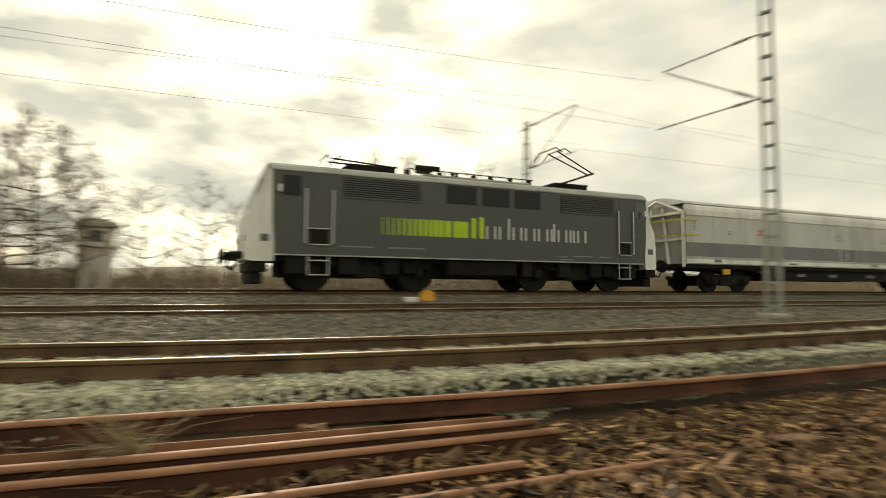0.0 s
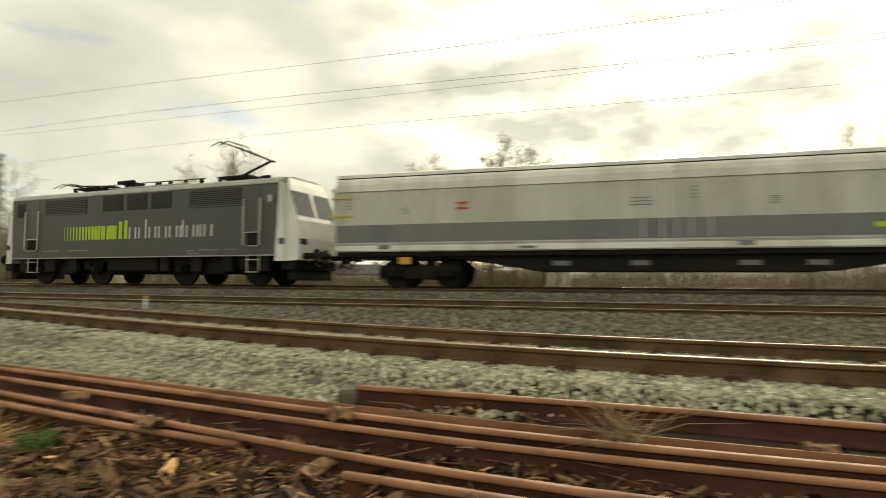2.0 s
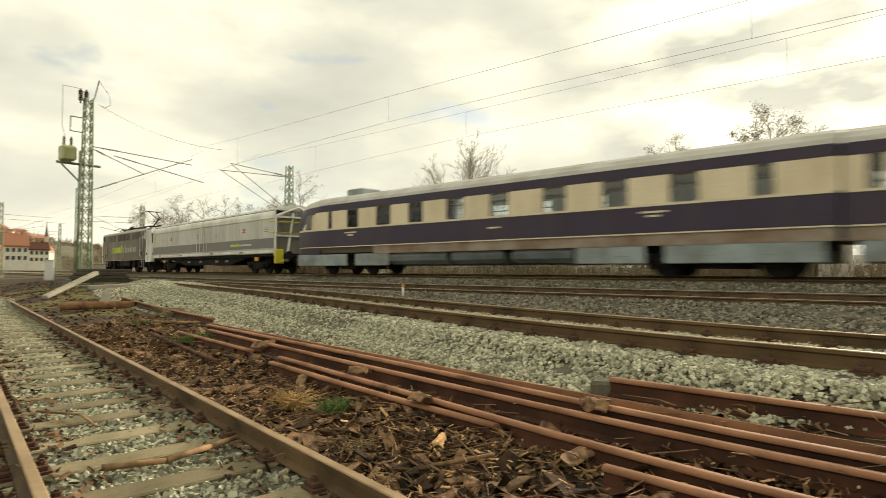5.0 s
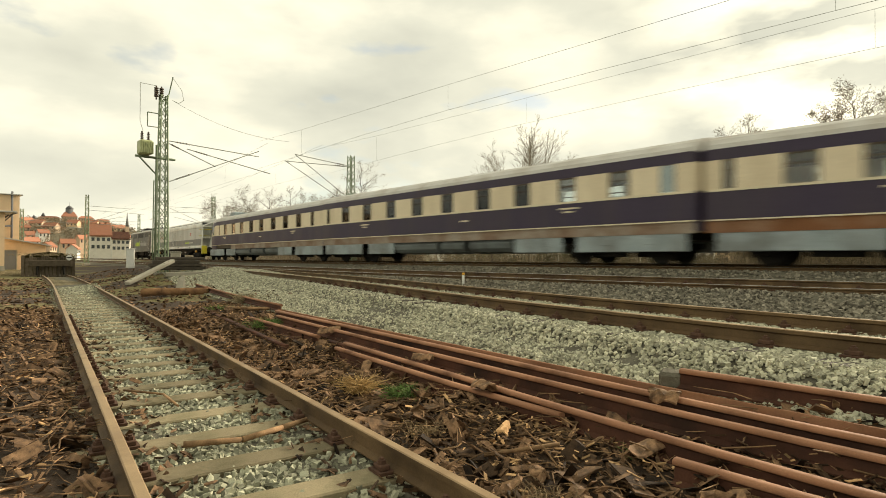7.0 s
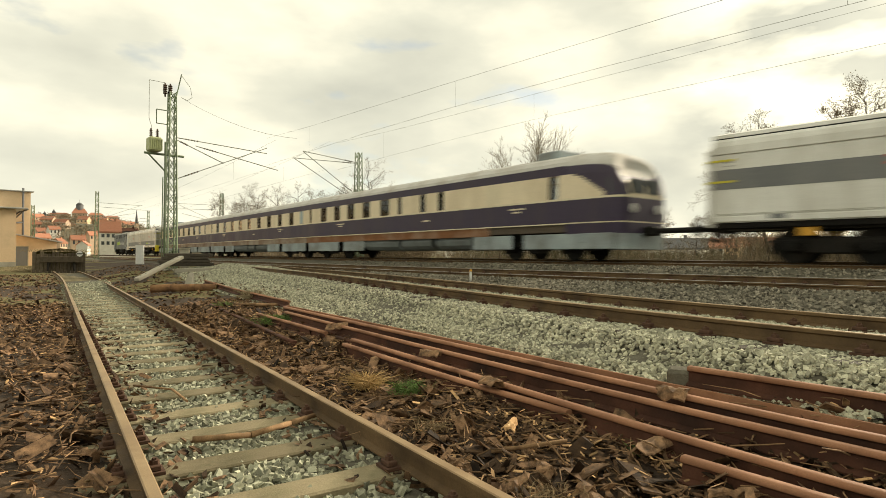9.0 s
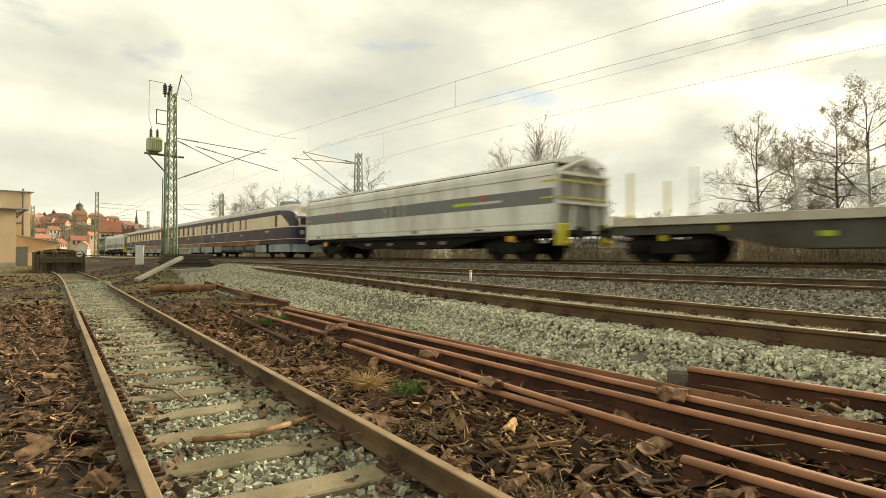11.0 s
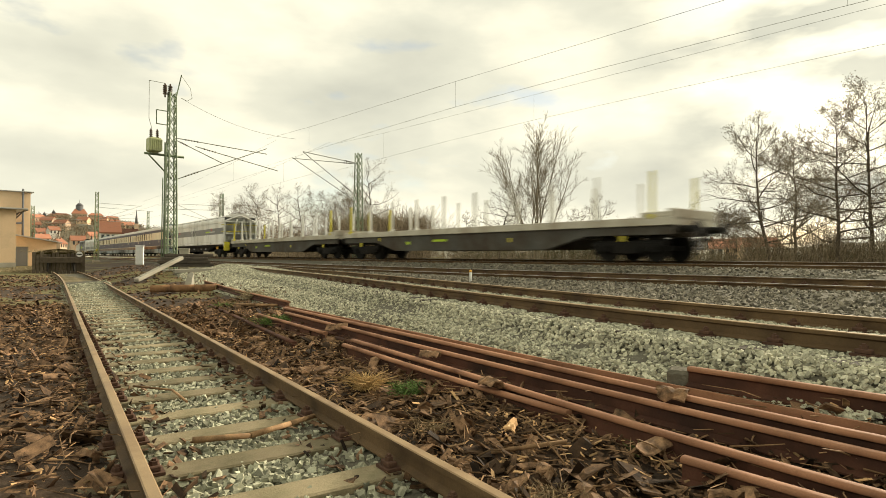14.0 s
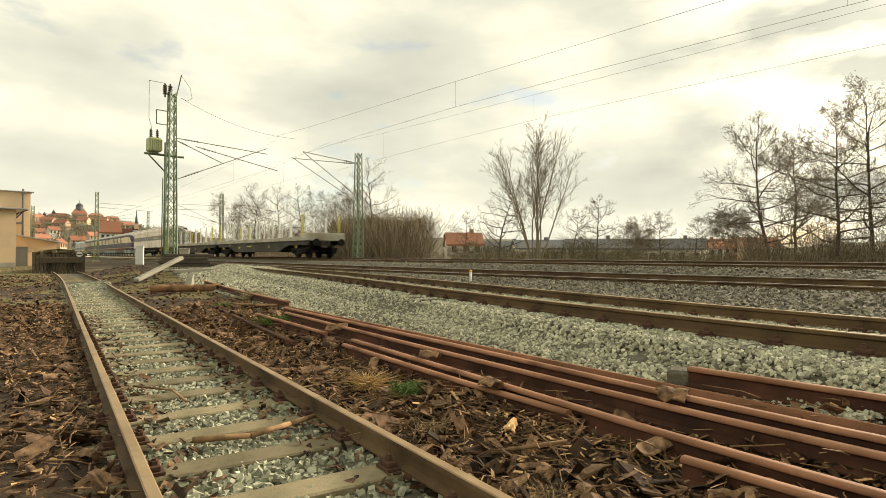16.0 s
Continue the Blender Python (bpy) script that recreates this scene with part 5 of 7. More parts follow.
overhead("overhead_line", y_main, 6.72, 8.45, 0.3)
overhead("overhead_line", y_second, 6.45, 8.05, -0.3)
bm = bmesh.new()
line = []
for i in range(11):
    t = i / 10
    p = Vector((-31.2 + 2.6 * t, 11.0 + 5.2 * t, 9.3 - 1.75 * t - 1.6 * t * (1 - t)))
    line.append(p)
sweep(bm, [(-0.006, -0.006), (0.006, -0.006), (0.006, 0.006), (-0.006, 0.006)], line)
tagged(part("feeder_cable", bm, "wire"), "thin feeder cable hanging from the mast", "cable")


# ---- trees and brush ----
def sticks(name, segs, mat, parent=None, sides=3):
    """One mesh of thin tapered prisms; segs: (p, q, r0, r1)."""
    verts, faces = [], []
    for p, q, r0, r1 in segs:
        d = (q - p)
        if d.length < 1e-5:
            continue
        u = Vector((0, 0, 1)) if abs(d.z) < 0.9 * d.length else Vector((1, 0, 0))
        a = d.cross(u).normalized()
        b = d.cross(a).normalized()
        k = len(verts)
        for c, r in ((p, r0), (q, r1)):
            for i in range(sides):
                w = 2 * math.pi * i / sides
                verts.append(c + r * (math.cos(w) * a + math.sin(w) * b))
        for i in range(sides):
            j = (i + 1) % sides
            faces.append((k + i, k + j, k + sides + j, k + sides + i))
    me = bpy.data.meshes.new(name)
    me.from_pydata(verts, [], faces)
    me.materials.append(M[mat])
    ob = new(name, me)
    if parent is not None:
        ob.parent = parent
    return ob


def tree(x, y, height, spread, kind, seed, leaves=0.0, thick=1.0):
    rnd = random.Random(seed)
    th = holder("bare_tree", pose(x, y, ground_z(x, y) - 0.1))
    tagged(th, {"willow": "tall bare willow with many upright stems", "alder": "bare alder with spreading dark branches", "shrub": "bare leafless shrub beside the line", "small": "small bare tree beyond the line"}[kind], "tree", "bare trees")
    trunk, crown = [], []

    def grow(p, d, length, r, level):
        n = 4 if level == 0 else 3
        pts = [p]
        for i in range(n):
            d = (d + Vector((rnd.gauss(0, 1), rnd.gauss(0, 1), rnd.gauss(0, 0.5) + (0.35 if kind == "willow" else 0.12))) * 0.13).normalized()
            pts.append(pts[-1] + d * (length / n))
        for i in range(n):
            seg = (pts[i], pts[i + 1], r * (1 - 0.62 * i / n), r * (1 - 0.62 * (i + 1) / n))
            (trunk if level < 2 else crown).append(seg)
        if level >= 4:
            return
        count = {0: 9 if kind == "alder" else 7, 1: 7, 2: 6, 3: 3 if kind == "willow" else 6}[level]
        for j in range(count):
            t = rnd.uniform(0.3 if level == 0 else 0.2, 1.0)
            k = min(int(t * n), n - 1)
            q = pts[k].lerp(pts[k + 1], t * n - k)
            ax = Vector((rnd.gauss(0, 1), rnd.gauss(0, 1), rnd.gauss(0, 0.4))).normalized()
            tilt = rnd.uniform(0.35, 0.6) if kind == "willow" else rnd.uniform(0.6, 1.15)
            nd = (d * math.cos(tilt) + (ax - ax.dot(d) * d).normalized() * math.sin(tilt)).normalized()
            ln = length * rnd.uniform(0.42, 0.62) * (spread if level == 0 else 1) * (1.15 - 0.45 * t)
            grow(q, nd, ln, r * (1 - 0.62 * t) * 0.55, level + 1)

    def limb(p, d, length, r, level):
        """A spreading limb that keeps its twigs fine and turned up at the tips."""
        n = 4 if level < 3 else 2
        pts = [p]
        for i in range(n):
            d = (d + Vector((rnd.gauss(0, 1), rnd.gauss(0, 1), rnd.gauss(0, 0.8) + 0.45)) * 0.17).normalized()
            pts.append(pts[-1] + d * (length / n))
        for i in range(n):
            (trunk if level < 2 else crown).append((pts[i], pts[i + 1], r * (1 - 0.7 * i / n), r * (1 - 0.7 * (i + 1) / n)))
        if level >= 4:
            return
        fork = {1: 9, 2: 7, 3: 5}[level] if abs(y) < 45 and x > -15 and x < -4 else {1: 6, 2: 4, 3: 4}[level]
        for j in range(fork):
            t = 0.2 + 0.8 * (j + rnd.random()) / fork
            k = min(int(t * n), n - 1)
            q = pts[k].lerp(pts[k + 1], t * n - k)
            ax = Vector((rnd.gauss(0, 1), rnd.gauss(0, 1), rnd.gauss(0, 0.7))).normalized()
            tilt = rnd.uniform(0.5, 1.0)
            nd = (d * math.cos(tilt) + (ax - ax.dot(d) * d).normalized() * math.sin(tilt)).normalized()
            limb(q, nd, length * rnd.uniform(0.36, 0.55) * (1.2 - 0.5 * t), r * (1 - 0.7 * t) * 0.55, level + 1)

    def alder():
        d = Vector((rnd.gauss(0, 0.05), rnd.gauss(0, 0.05), 1)).normalized()
        n, pts = 12, [Vector((0, 0, 0))]
        for i in range(n):
            d = (d + Vector((rnd.gauss(0, 0.06), rnd.gauss(0, 0.06), 0.04))).normalized()
            pts.append(pts[-1] + d * (height * 0.9 / n))
        r0 = height * 0.0125 * thick
        for i in range(n):
            trunk.append((pts[i], pts[i + 1], r0 * (1 - 0.9 * i / n), r0 * (1 - 0.9 * (i + 1) / n)))
        a = rnd.uniform(0, 6.283)
        for j in range(20):
            t = 0.2 + 0.79 * (j + rnd.random()) / 20
            k = min(int(t * n), n - 1)
            q = pts[k].lerp(pts[k + 1], t * n - k)
            a += 2.4 + rnd.gauss(0, 0.4)
            up = rnd.uniform(0.0, 0.35) + 0.9 * max(0.0, t - 0.5)
            size = height * spread * (0.34 - 0.16 * abs(t - 0.42) - 0.26 * max(0.0, t - 0.6)) * rnd.uniform(0.75, 1.15)
            limb(q, Vector((math.cos(a), math.sin(a), up)).normalized(), size, r0 * (1 - 0.9 * t) * 0.5 + 0.012, 1)

    def fan():
        """A willow: curved stems from one base, with fine upright twigs in an egg-shaped crown."""
        def shoot(p, d, length, r, n, lift, out):
            pts = [p]
            for i in range(n):
                d = (d + Vector((rnd.gauss(0, 0.05), rnd.gauss(0, 0.05), lift))).normalized()
                pts.append(pts[-1] + d * (length / n))
                out.append((pts[-2], pts[-1], r * (1 - 0.75 * i / n), r * (1 - 0.75 * (i + 1) / n)))
            return pts, d

        def off(d, tilt):
            ax = Vector((rnd.gauss(0, 1), rnd.gauss(0, 1), rnd.gauss(0, 0.5)))
            return (d * math.cos(tilt) + (ax - ax.dot(d) * d).normalized() * math.sin(tilt)).normalized()

        for k in range(11):
            a, lean = 2.4 * k + rnd.gauss(0, 0.2), 0.05 + 0.048 * k
            pts, d = shoot(Vector((0.2 * math.cos(a), 0.2 * math.sin(a), 0)), Vector((math.cos(a) * lean * spread, math.sin(a) * lean * spread, 1)).normalized(), height * (1.0 - 0.028 * k) * rnd.uniform(0.94, 1.0), height * 0.0065 * thick, 8, 0.004, trunk)
            for j in range(17):
                t = 0.36 + 0.63 * (j + rnd.random()) / 17
                i = min(int(t * 8), 7)
                q = pts[i].lerp(pts[i + 1], t * 8 - i)
                dd = (pts[i + 1] - pts[i]).normalized()
                size = height * (0.04 + 0.19 * math.sin(math.pi * min(1.0, 0.12 + 0.88 * (1 - t)) ** 0.8)) * rnd.uniform(0.6, 1.0)
                b, e = shoot(q, off(dd, rnd.uniform(0.45, 0.85)), size, 0.017 * (1.25 - t), 4, 0.06, crown)
                for m in range(8):
                    w = b[1 + m % 4].lerp(b[m % 4], rnd.random())
                    c, g = shoot(w, off(e, rnd.uniform(0.3, 0.8)), size * rnd.uniform(0.28, 0.55), 0.0075, 2, 0.12, crown)
                    for _ in range(3):
                        shoot(c[1], off(g, rnd.uniform(0.3, 0.7)), size * rnd.uniform(0.15, 0.32), 0.006, 1, 0.1, crown)

    if kind == "willow":
        fan()
    stems = {"willow": 0, "alder": 0, "shrub": 5, "small": 0}[kind]
    if kind in ("alder", "small"):
        alder()
    for s in range(stems):
        a = rnd.uniform(0, 2 * math.pi)
        lean = rnd.uniform(0.02, 0.2) if stems > 1 else rnd.uniform(0, 0.06)
        d = Vector((math.cos(a) * lean, math.sin(a) * lean, 1)).normalized()
        grow(Vector((0.25 * math.cos(a) * (stems > 1), 0.25 * math.sin(a) * (stems > 1), 0)), d, height * rnd.uniform(0.8, 0.95), height * 0.0115 * thick * (0.5 if stems > 1 else 1), 0)
    dark = "bark_pale" if kind == "willow" else "bark"
    sticks("trunk", trunk, dark, th, 6)
    thin = 0.0048 if height > 6 else 0.0045
    sticks("crown", [(p, q, max(a, thin), max(b, thin * 0.7)) for p, q, a, b in crown], "twigs_far" if kind != "willow" else "bark_pale", th)
    if leaves:
        tips = [q for p, q, a, b in crown[::2]]
        verts, faces = [], []
        for q in tips:
            if rnd.random() > leaves:
                continue
            for _ in range(2):
                c = q + Vector((rnd.gauss(0, 0.12), rnd.gauss(0, 0.12), rnd.gauss(0, 0.12)))
                u = Vector((rnd.gauss(0, 1), rnd.gauss(0, 1), rnd.gauss(0, 1))).normalized() * 0.034
                v = u.cross(Vector((rnd.gauss(0, 1), rnd.gauss(0, 1), 1))).normalized() * 0.026
                k = len(verts)
                verts += [c - u, c + v, c + u, c - v]
                faces.append((k, k + 1, k + 2, k + 3))
        me = bpy.data.meshes.new("leaves")
        me.from_pydata(verts, [], faces)
        me.materials.append(M["leaf_dry"])
        new("leaves", me).parent = th
    return th


def polar(az, d):
    """The place d metres off, az degrees to the left of +y."""
    return -math.sin(radians(az)) * d, math.cos(radians(az)) * d


TREES = [  # degrees, metres, height, spread, kind, leaves
    (37.4, 45, 10.6, 0.9, "willow", 0.0), (40.9, 47, 7.4, 1.0, "small", 0.0), (31.8, 50, 6.2, 1.0, "small", 0.1), (26.0, 60, 5.6, 1.0, "small", 0.3), (34.0, 58, 6.0, 1.0, "small", 0.1), (29.0, 66, 4.6, 1.1, "small", 0.2), (23.2, 62, 5.0, 1.1, "small", 0.2), (44.5, 60, 5.5, 1.0, "small", 0.1),
    (27.6, 62, 4.4, 1.0, "shrub", 0.3), (17.2, 40, 9.6, 1.1, "alder", 0.3), (15.4, 41, 8.3, 1.0, "alder", 0.25), (12.5, 38, 9.6, 1.0, "alder", 0.3), (9.9, 38, 10.2, 1.1, "alder", 0.4),
    (7.5, 40, 9.0, 1.0, "alder", 0.35), (20.4, 42, 3.6, 1.0, "shrub", 0.1), (53.0, 62, 11.0, 1.0, "alder", 0.2), (55.6, 60, 7.0, 1.0, "shrub", 0.1),
    (48.8, 58, 6.0, 1.0, "small", 0.0), (59.7, 72, 9.6, 1.0, "alder", 0.1), (61.9, 74, 9.2, 1.1, "alder", 0.3), (64.2, 76, 9.4, 1.0, "alder", 0.1), (66.0, 80, 7.5, 1.0, "shrub", 0.1),
    (-15.0, 50, 12.0, 1.0, "alder", 0.1), (-19.0, 52, 13.5, 1.0, "willow", 0.0), (-22.5, 50, 13.0, 1.0, "alder", 0.15), (-26.0, 54, 13.5, 1.0, "alder", 0.1), (-29.5, 56, 12.0, 1.0, "alder", 0.1),
    (-44.5, 70, 11.0, 1.0, "alder", 0.3), (-38.0, 75, 9.0, 1.0, "shrub", 0.1), (2.5, 46, 8.6, 1.0, "alder", 0.2), (-2.2, 45, 9.0, 1.0, "alder", 0.1), (-6.0, 50, 8.6, 1.0, "alder", 0.1), (-51.0, 80, 10.0, 1.0, "alder", 0.2),
]
for i, (az, d, hgt, spr, kind, lv) in enumerate(TREES):
    tree(*polar(az, d), hgt, spr, kind, 100 + i, lv * 0.5)


def thicket(name, label, count, where, low, high, mat, seed, twigs=3, r=0.014):
    """Dense stems with side twigs, too many to count; where: (az0, az1, d0, d1)."""
    rnd = random.Random(seed)
    segs = []
    az0, az1, d0, d1 = where
    for _ in range(count):
        az, d = rnd.uniform(az0, az1), rnd.uniform(d0, d1)
        x, y = polar(az, d)
        if y < y_main(x) + 5.0:
            continue
        clump = 0.5 + 0.5 * noise.noise((az * 0.35, d * 0.1, seed))
        h = low + (high - low) * clump * rnd.uniform(0.6, 1.1)
        p = Vector((x, y, ground_z(x, y) - 0.05))
        q = p + Vector((rnd.gauss(0, 0.34) * h, rnd.gauss(0, 0.34) * h, h))
        segs.append((p, q, r * 1.4, r * 0.5))
        for _ in range(twigs):
            c = p.lerp(q, rnd.uniform(0.2, 0.95))
            segs.append((c, c + Vector((rnd.gauss(0, 0.22), rnd.gauss(0, 0.22), rnd.uniform(0.1, 0.5))) * h * 0.5, r * 0.8, r * 0.4))
    tagged(sticks(name, segs, mat), label, "brush", kind="stuff")


thicket("brush_wood", "dense leafless brown brushwood beyond the line", 900, (20, 50, 38, 62), 0.3, 2.8, "brush", 1, 7, 0.009)
thicket("brush_wood", "dense leafless brown brushwood beside the trees", 700, (8, 20, 34, 46), 0.5, 4.0, "brush", 2, 7, 0.009)
thicket("brush_wood", "tall brown brushwood behind the mast", 1800, (48, 57, 42, 58), 2.5, 5.2, "brush", 3)
thicket("brush_wood", "leafless brown brushwood far along the line", 2500, (57, 72, 50, 90), 2.0, 5.5, "brush", 4)
thicket("brush_wood", "leafless brown brushwood across the field", 6000, (-62, 8, 38, 70), 0.8, 3.4, "brush", 5)
thicket("dry_grass", "tall dry straw-coloured grass beyond the tracks", 5200, (-60, 8, 24, 40), 0.25, 0.8, "brush_dry", 6, 1, 0.010)
thicket("dry_grass", "short dry grass beyond the tracks", 5000, (8, 60, 24, 40), 0.06, 0.3, "brush_dry", 16, 1, 0.010)
thicket("undergrowth", "dark tangled undergrowth below the alders", 620, (8, 19, 42, 48), 0.5, 3.2, "undergrowth", 17, 10, 0.010)
thicket("undergrowth", "dark tangled bushes below the willow", 1050, (28, 45, 50, 58), 0.2, 3.0, "undergrowth", 18, 10, 0.010)
thicket("undergrowth", "dark tangled bushes before the far houses", 480, (20, 29, 56, 66), 0.2, 2.4, "undergrowth", 19, 10, 0.010)
thicket("evergreen_bush", "dark evergreen bush below the bare trees", 1500, (51.5, 55, 55, 60), 3.2, 5.2, "evergreen", 7, 5, 0.03)


# ---- hills, castle and town ----
def hill_z(t, k, height, seed):
    """The slope's height, t along the hill and k up it."""
    e = math.sin(math.pi * t) ** 0.6 * math.sin(math.pi * min(1, 0.02 + k * 0.98) * 0.55) ** 1.2
    return height * e * (0.8 + 0.35 * noise.noise((t * 4, k * 2, seed))) + height * 0.05 * noise.noise((t * 30, k * 14, seed))


def hill_woods(name, label, count, az0, az1, d, height, seed, mat, tall, t0, t1):
    """Bare woods on a hill's slope, too many trees to count."""
    rnd = random.Random(seed + 50)
    segs = []
    for _ in range(count):
        t, k = rnd.uniform(t0, t1), rnd.random()
        if noise.noise((t * 14, k * 5, seed + 3)) < -0.12:
            continue
        x, y = polar(az0 + (az1 - az0) * t, d * (1 + 0.6 * k))
        p = Vector((x, y, hill_z(t, k, height, seed) - 1.5))
        h = tall * rnd.uniform(0.5, 1.1)
        q = p + Vector((rnd.gauss(0, 0.1), rnd.gauss(0, 0.1), 1)) * h
        segs.append((p, q, 0.22, 0.08))
        for _ in range(9):
            c = p.lerp(q, rnd.uniform(0.25, 1.0))
            segs.append((c, c + Vector((rnd.gauss(0, 0.3), rnd.gauss(0, 0.3), rnd.uniform(0.0, 0.35))) * h * 0.8, 0.13, 0.06))
    tagged(sticks(name, segs, mat), label, "woods", kind="stuff")


def hill(name, az0, az1, d, height, seed, label):
    bm = bmesh.new()
    rows, cols = 10, 70
    grid = []
    for j in range(rows):
        row = []
        for i in range(cols):
            t, k = i / (cols - 1), j / (rows - 1)
            az = az0 + (az1 - az0) * t
            x, y = polar(az, d * (1 + 0.6 * k))
            row.append(bm.verts.new((x, y, hill_z(t, k, height, seed) - 1)))
        grid.append(row)
    for a, b in zip(grid, grid[1:]):
        for i in range(cols - 1):
            bm.faces.new((a[i], a[i + 1], b[i + 1], b[i])).smooth = True
    bmesh.ops.recalc_face_normals(bm, faces=bm.faces)
    tagged(part(name, bm, "hill_wood"), label, "hill", kind="structure")


hill("backdrop_hill", 24, 74, 900, 46, 1, "distant wooded hill in winter brown")
hill("backdrop_hill", 62, 104, 470, 48, 2, "wooded castle hill above the town")
hill("backdrop_hill", -75, 10, 1000, 52, 3, "low distant wooded hill")
hill("backdrop_hill", -34, 22, 330, 21, 4, "low wooded rise beyond the field")


hill_woods("hill_woods", "bare brown woods on the castle hill", 3600, 62, 104, 470, 48, 2, "brush", 6.0, 0.16, 0.6)
hill_woods("hill_woods", "bare brown woods on the distant hill", 2600, 24, 74, 900, 46, 1, "twigs_far", 9.0, 0.05, 0.95)
thicket("brush_wood", "tall leafless brushwood before the far houses", 700, (16, 47, 66, 100), 0.4, 3.0, "brush", 12, 6, 0.014)


def house(az, d, z, w, depth, wall_h, roof_h, turn, wall="render_white", roof="tile_red", rows=2, cols=4, label="white rendered house with a red tiled roof"):
    x, y = polar(az, d)
    th = holder("house", pose(x, y, z, 0, 0, az + turn))
    tagged(th, label, "house", "houses of the town")
    bm = bmesh.new()
    box(bm, -w / 2, w / 2, -depth / 2, depth / 2, -14, wall_h)
    for s in (-1, 1):
        v = [bm.verts.new(c) for c in ((s * w / 2, -depth / 2, wall_h), (s * w / 2, depth / 2, wall_h), (s * w / 2, 0, wall_h + roof_h))]
        bm.faces.new(v)
    wl = part("wall", bm, wall, th)
    bm = bmesh.new()
    o = 0.35
    q = [(-depth / 2 - o, wall_h - o * roof_h / depth * 2), (0, wall_h + roof_h), (depth / 2 + o, wall_h - o * roof_h / depth * 2), (depth / 2 + o, wall_h + 0.22), (0, wall_h + roof_h + 0.25), (-depth / 2 - o, wall_h + 0.22)]
    extrude_x(bm, q, -w / 2 - o, w / 2 + o)
    rf = part("roof", bm, roof, th)
    bm = bmesh.new()
    box(bm, w * 0.2, w * 0.2 + 0.7, -0.35, 0.35, wall_h + roof_h * 0.5, wall_h + roof_h + 0.9)
    part("chimney", bm, roof, rf)
    for j in range(rows):
        for i in range(cols):
            cx, cz = -w / 2 + w * (i + 0.5) / cols, wall_h * (j + 0.5) / rows
            bm = bmesh.new()
            box(bm, cx - 0.5, cx + 0.5, -depth / 2 - 0.06, -depth / 2 + 0.02, cz - 0.65, cz + 0.65)
            part("window", bm, "window_dark", wl)


# across the line
house(44.4, 120, 0.0, 7.0, 7, 3.4, 2.4, 8, cols=3)
house(20.6, 210, 0.2, 9, 8, 4.2, 2.6, -10, wall="render_cream", label="cream rendered house with a red tiled roof")
house(18.2, 230, 0.5, 12, 9, 4.5, 3.0, 20)
house(34.5, 150, 0.0, 16, 9, 2.6, 2.6, 5, roof="slate", label="low white house with a grey roof")
house(29.5, 160, 0.0, 18, 9, 3.0, 2.6, -8, roof="slate", label="low white house with a grey roof")
house(40.5, 150, 0.0, 12, 8, 2.6, 2.2, 5, roof="slate", label="low white house with a grey roof")
house(25.3, 140, 0.0, 15, 8, 2.9, 2.2, -6, roof="slate", rows=1, cols=5, label="low white house with a grey roof")
house(31.9, 128, 0.0, 12, 8, 2.8, 2.0, 4, roof="slate", rows=1, label="low white house with a grey roof")
house(37.4, 135, 0.0, 10, 8, 2.9, 1.8, 12, rows=1, roof="slate", label="low white house with a grey roof")
house(22.4, 175, 0.0, 8, 8, 3.6, 2.2, 15)
# the town under the castle
TOWN = [(76.2, 260, 3.2, 11, 9, 2.5, 3.6, 5), (79.6, 300, 4, 10, 8, 3, 4, 60), (78.3, 330, 5.5, 12, 9, 4, 4.5, 10), (80.8, 320, 6, 12, 8, 4, 4, 20), (77.2, 380, 9, 13, 9, 4, 4.5, 30), (82.0, 380, 8, 12, 8, 4, 4.5, 15),
        (80.0, 420, 13, 12, 8, 4, 4.5, 25), (81.3, 450, 17, 14, 8, 4, 4.5, 10), (75.0, 360, 8, 14, 9, 4, 4, 20), (73.9, 400, 10, 12, 8, 4, 4, 60), (78.9, 470, 17, 14, 8, 4, 4, 15), (82.6, 500, 22, 14, 9, 5, 4, 5), (77.9, 280, 3.0, 9, 8, 3, 3.5, 75)]
for i, (az, d, z, w, depth, wh, rh, turn) in enumerate(TOWN):
    house(az, d * 1.25, z * 1.3, w * 0.62, depth * 0.62, wh * 0.6, rh * 0.6, turn, wall="castle_stone" if i % 3 else "render_white", cols=3, label="small town house with a red tiled roof")


_r = random.Random(77)
for i in range(11):
    az, d = _r.uniform(74.2, 82.5), _r.uniform(480, 640)
    house(az, d, hill_z((az - 62) / 42, (d / 470 - 1) / 0.6, 48, 2) - 0.5, _r.uniform(7, 11), 6.5, 2.6, 3.0, _r.uniform(-40, 40), wall=_r.choice(("castle_stone", "castle_stone", "render_cream")), cols=3, rows=1, label="small town house with a red tiled roof")
house(76.0, 260, 4.0, 6.8, 8, 5.6, 4.4, 4, label="house with a large steep orange-red tiled roof")
house(74.6, 280, 4.0, 6.5, 8, 5.0, 3.0, 10, roof="rust_dark", label="white house with a dark brown roof")


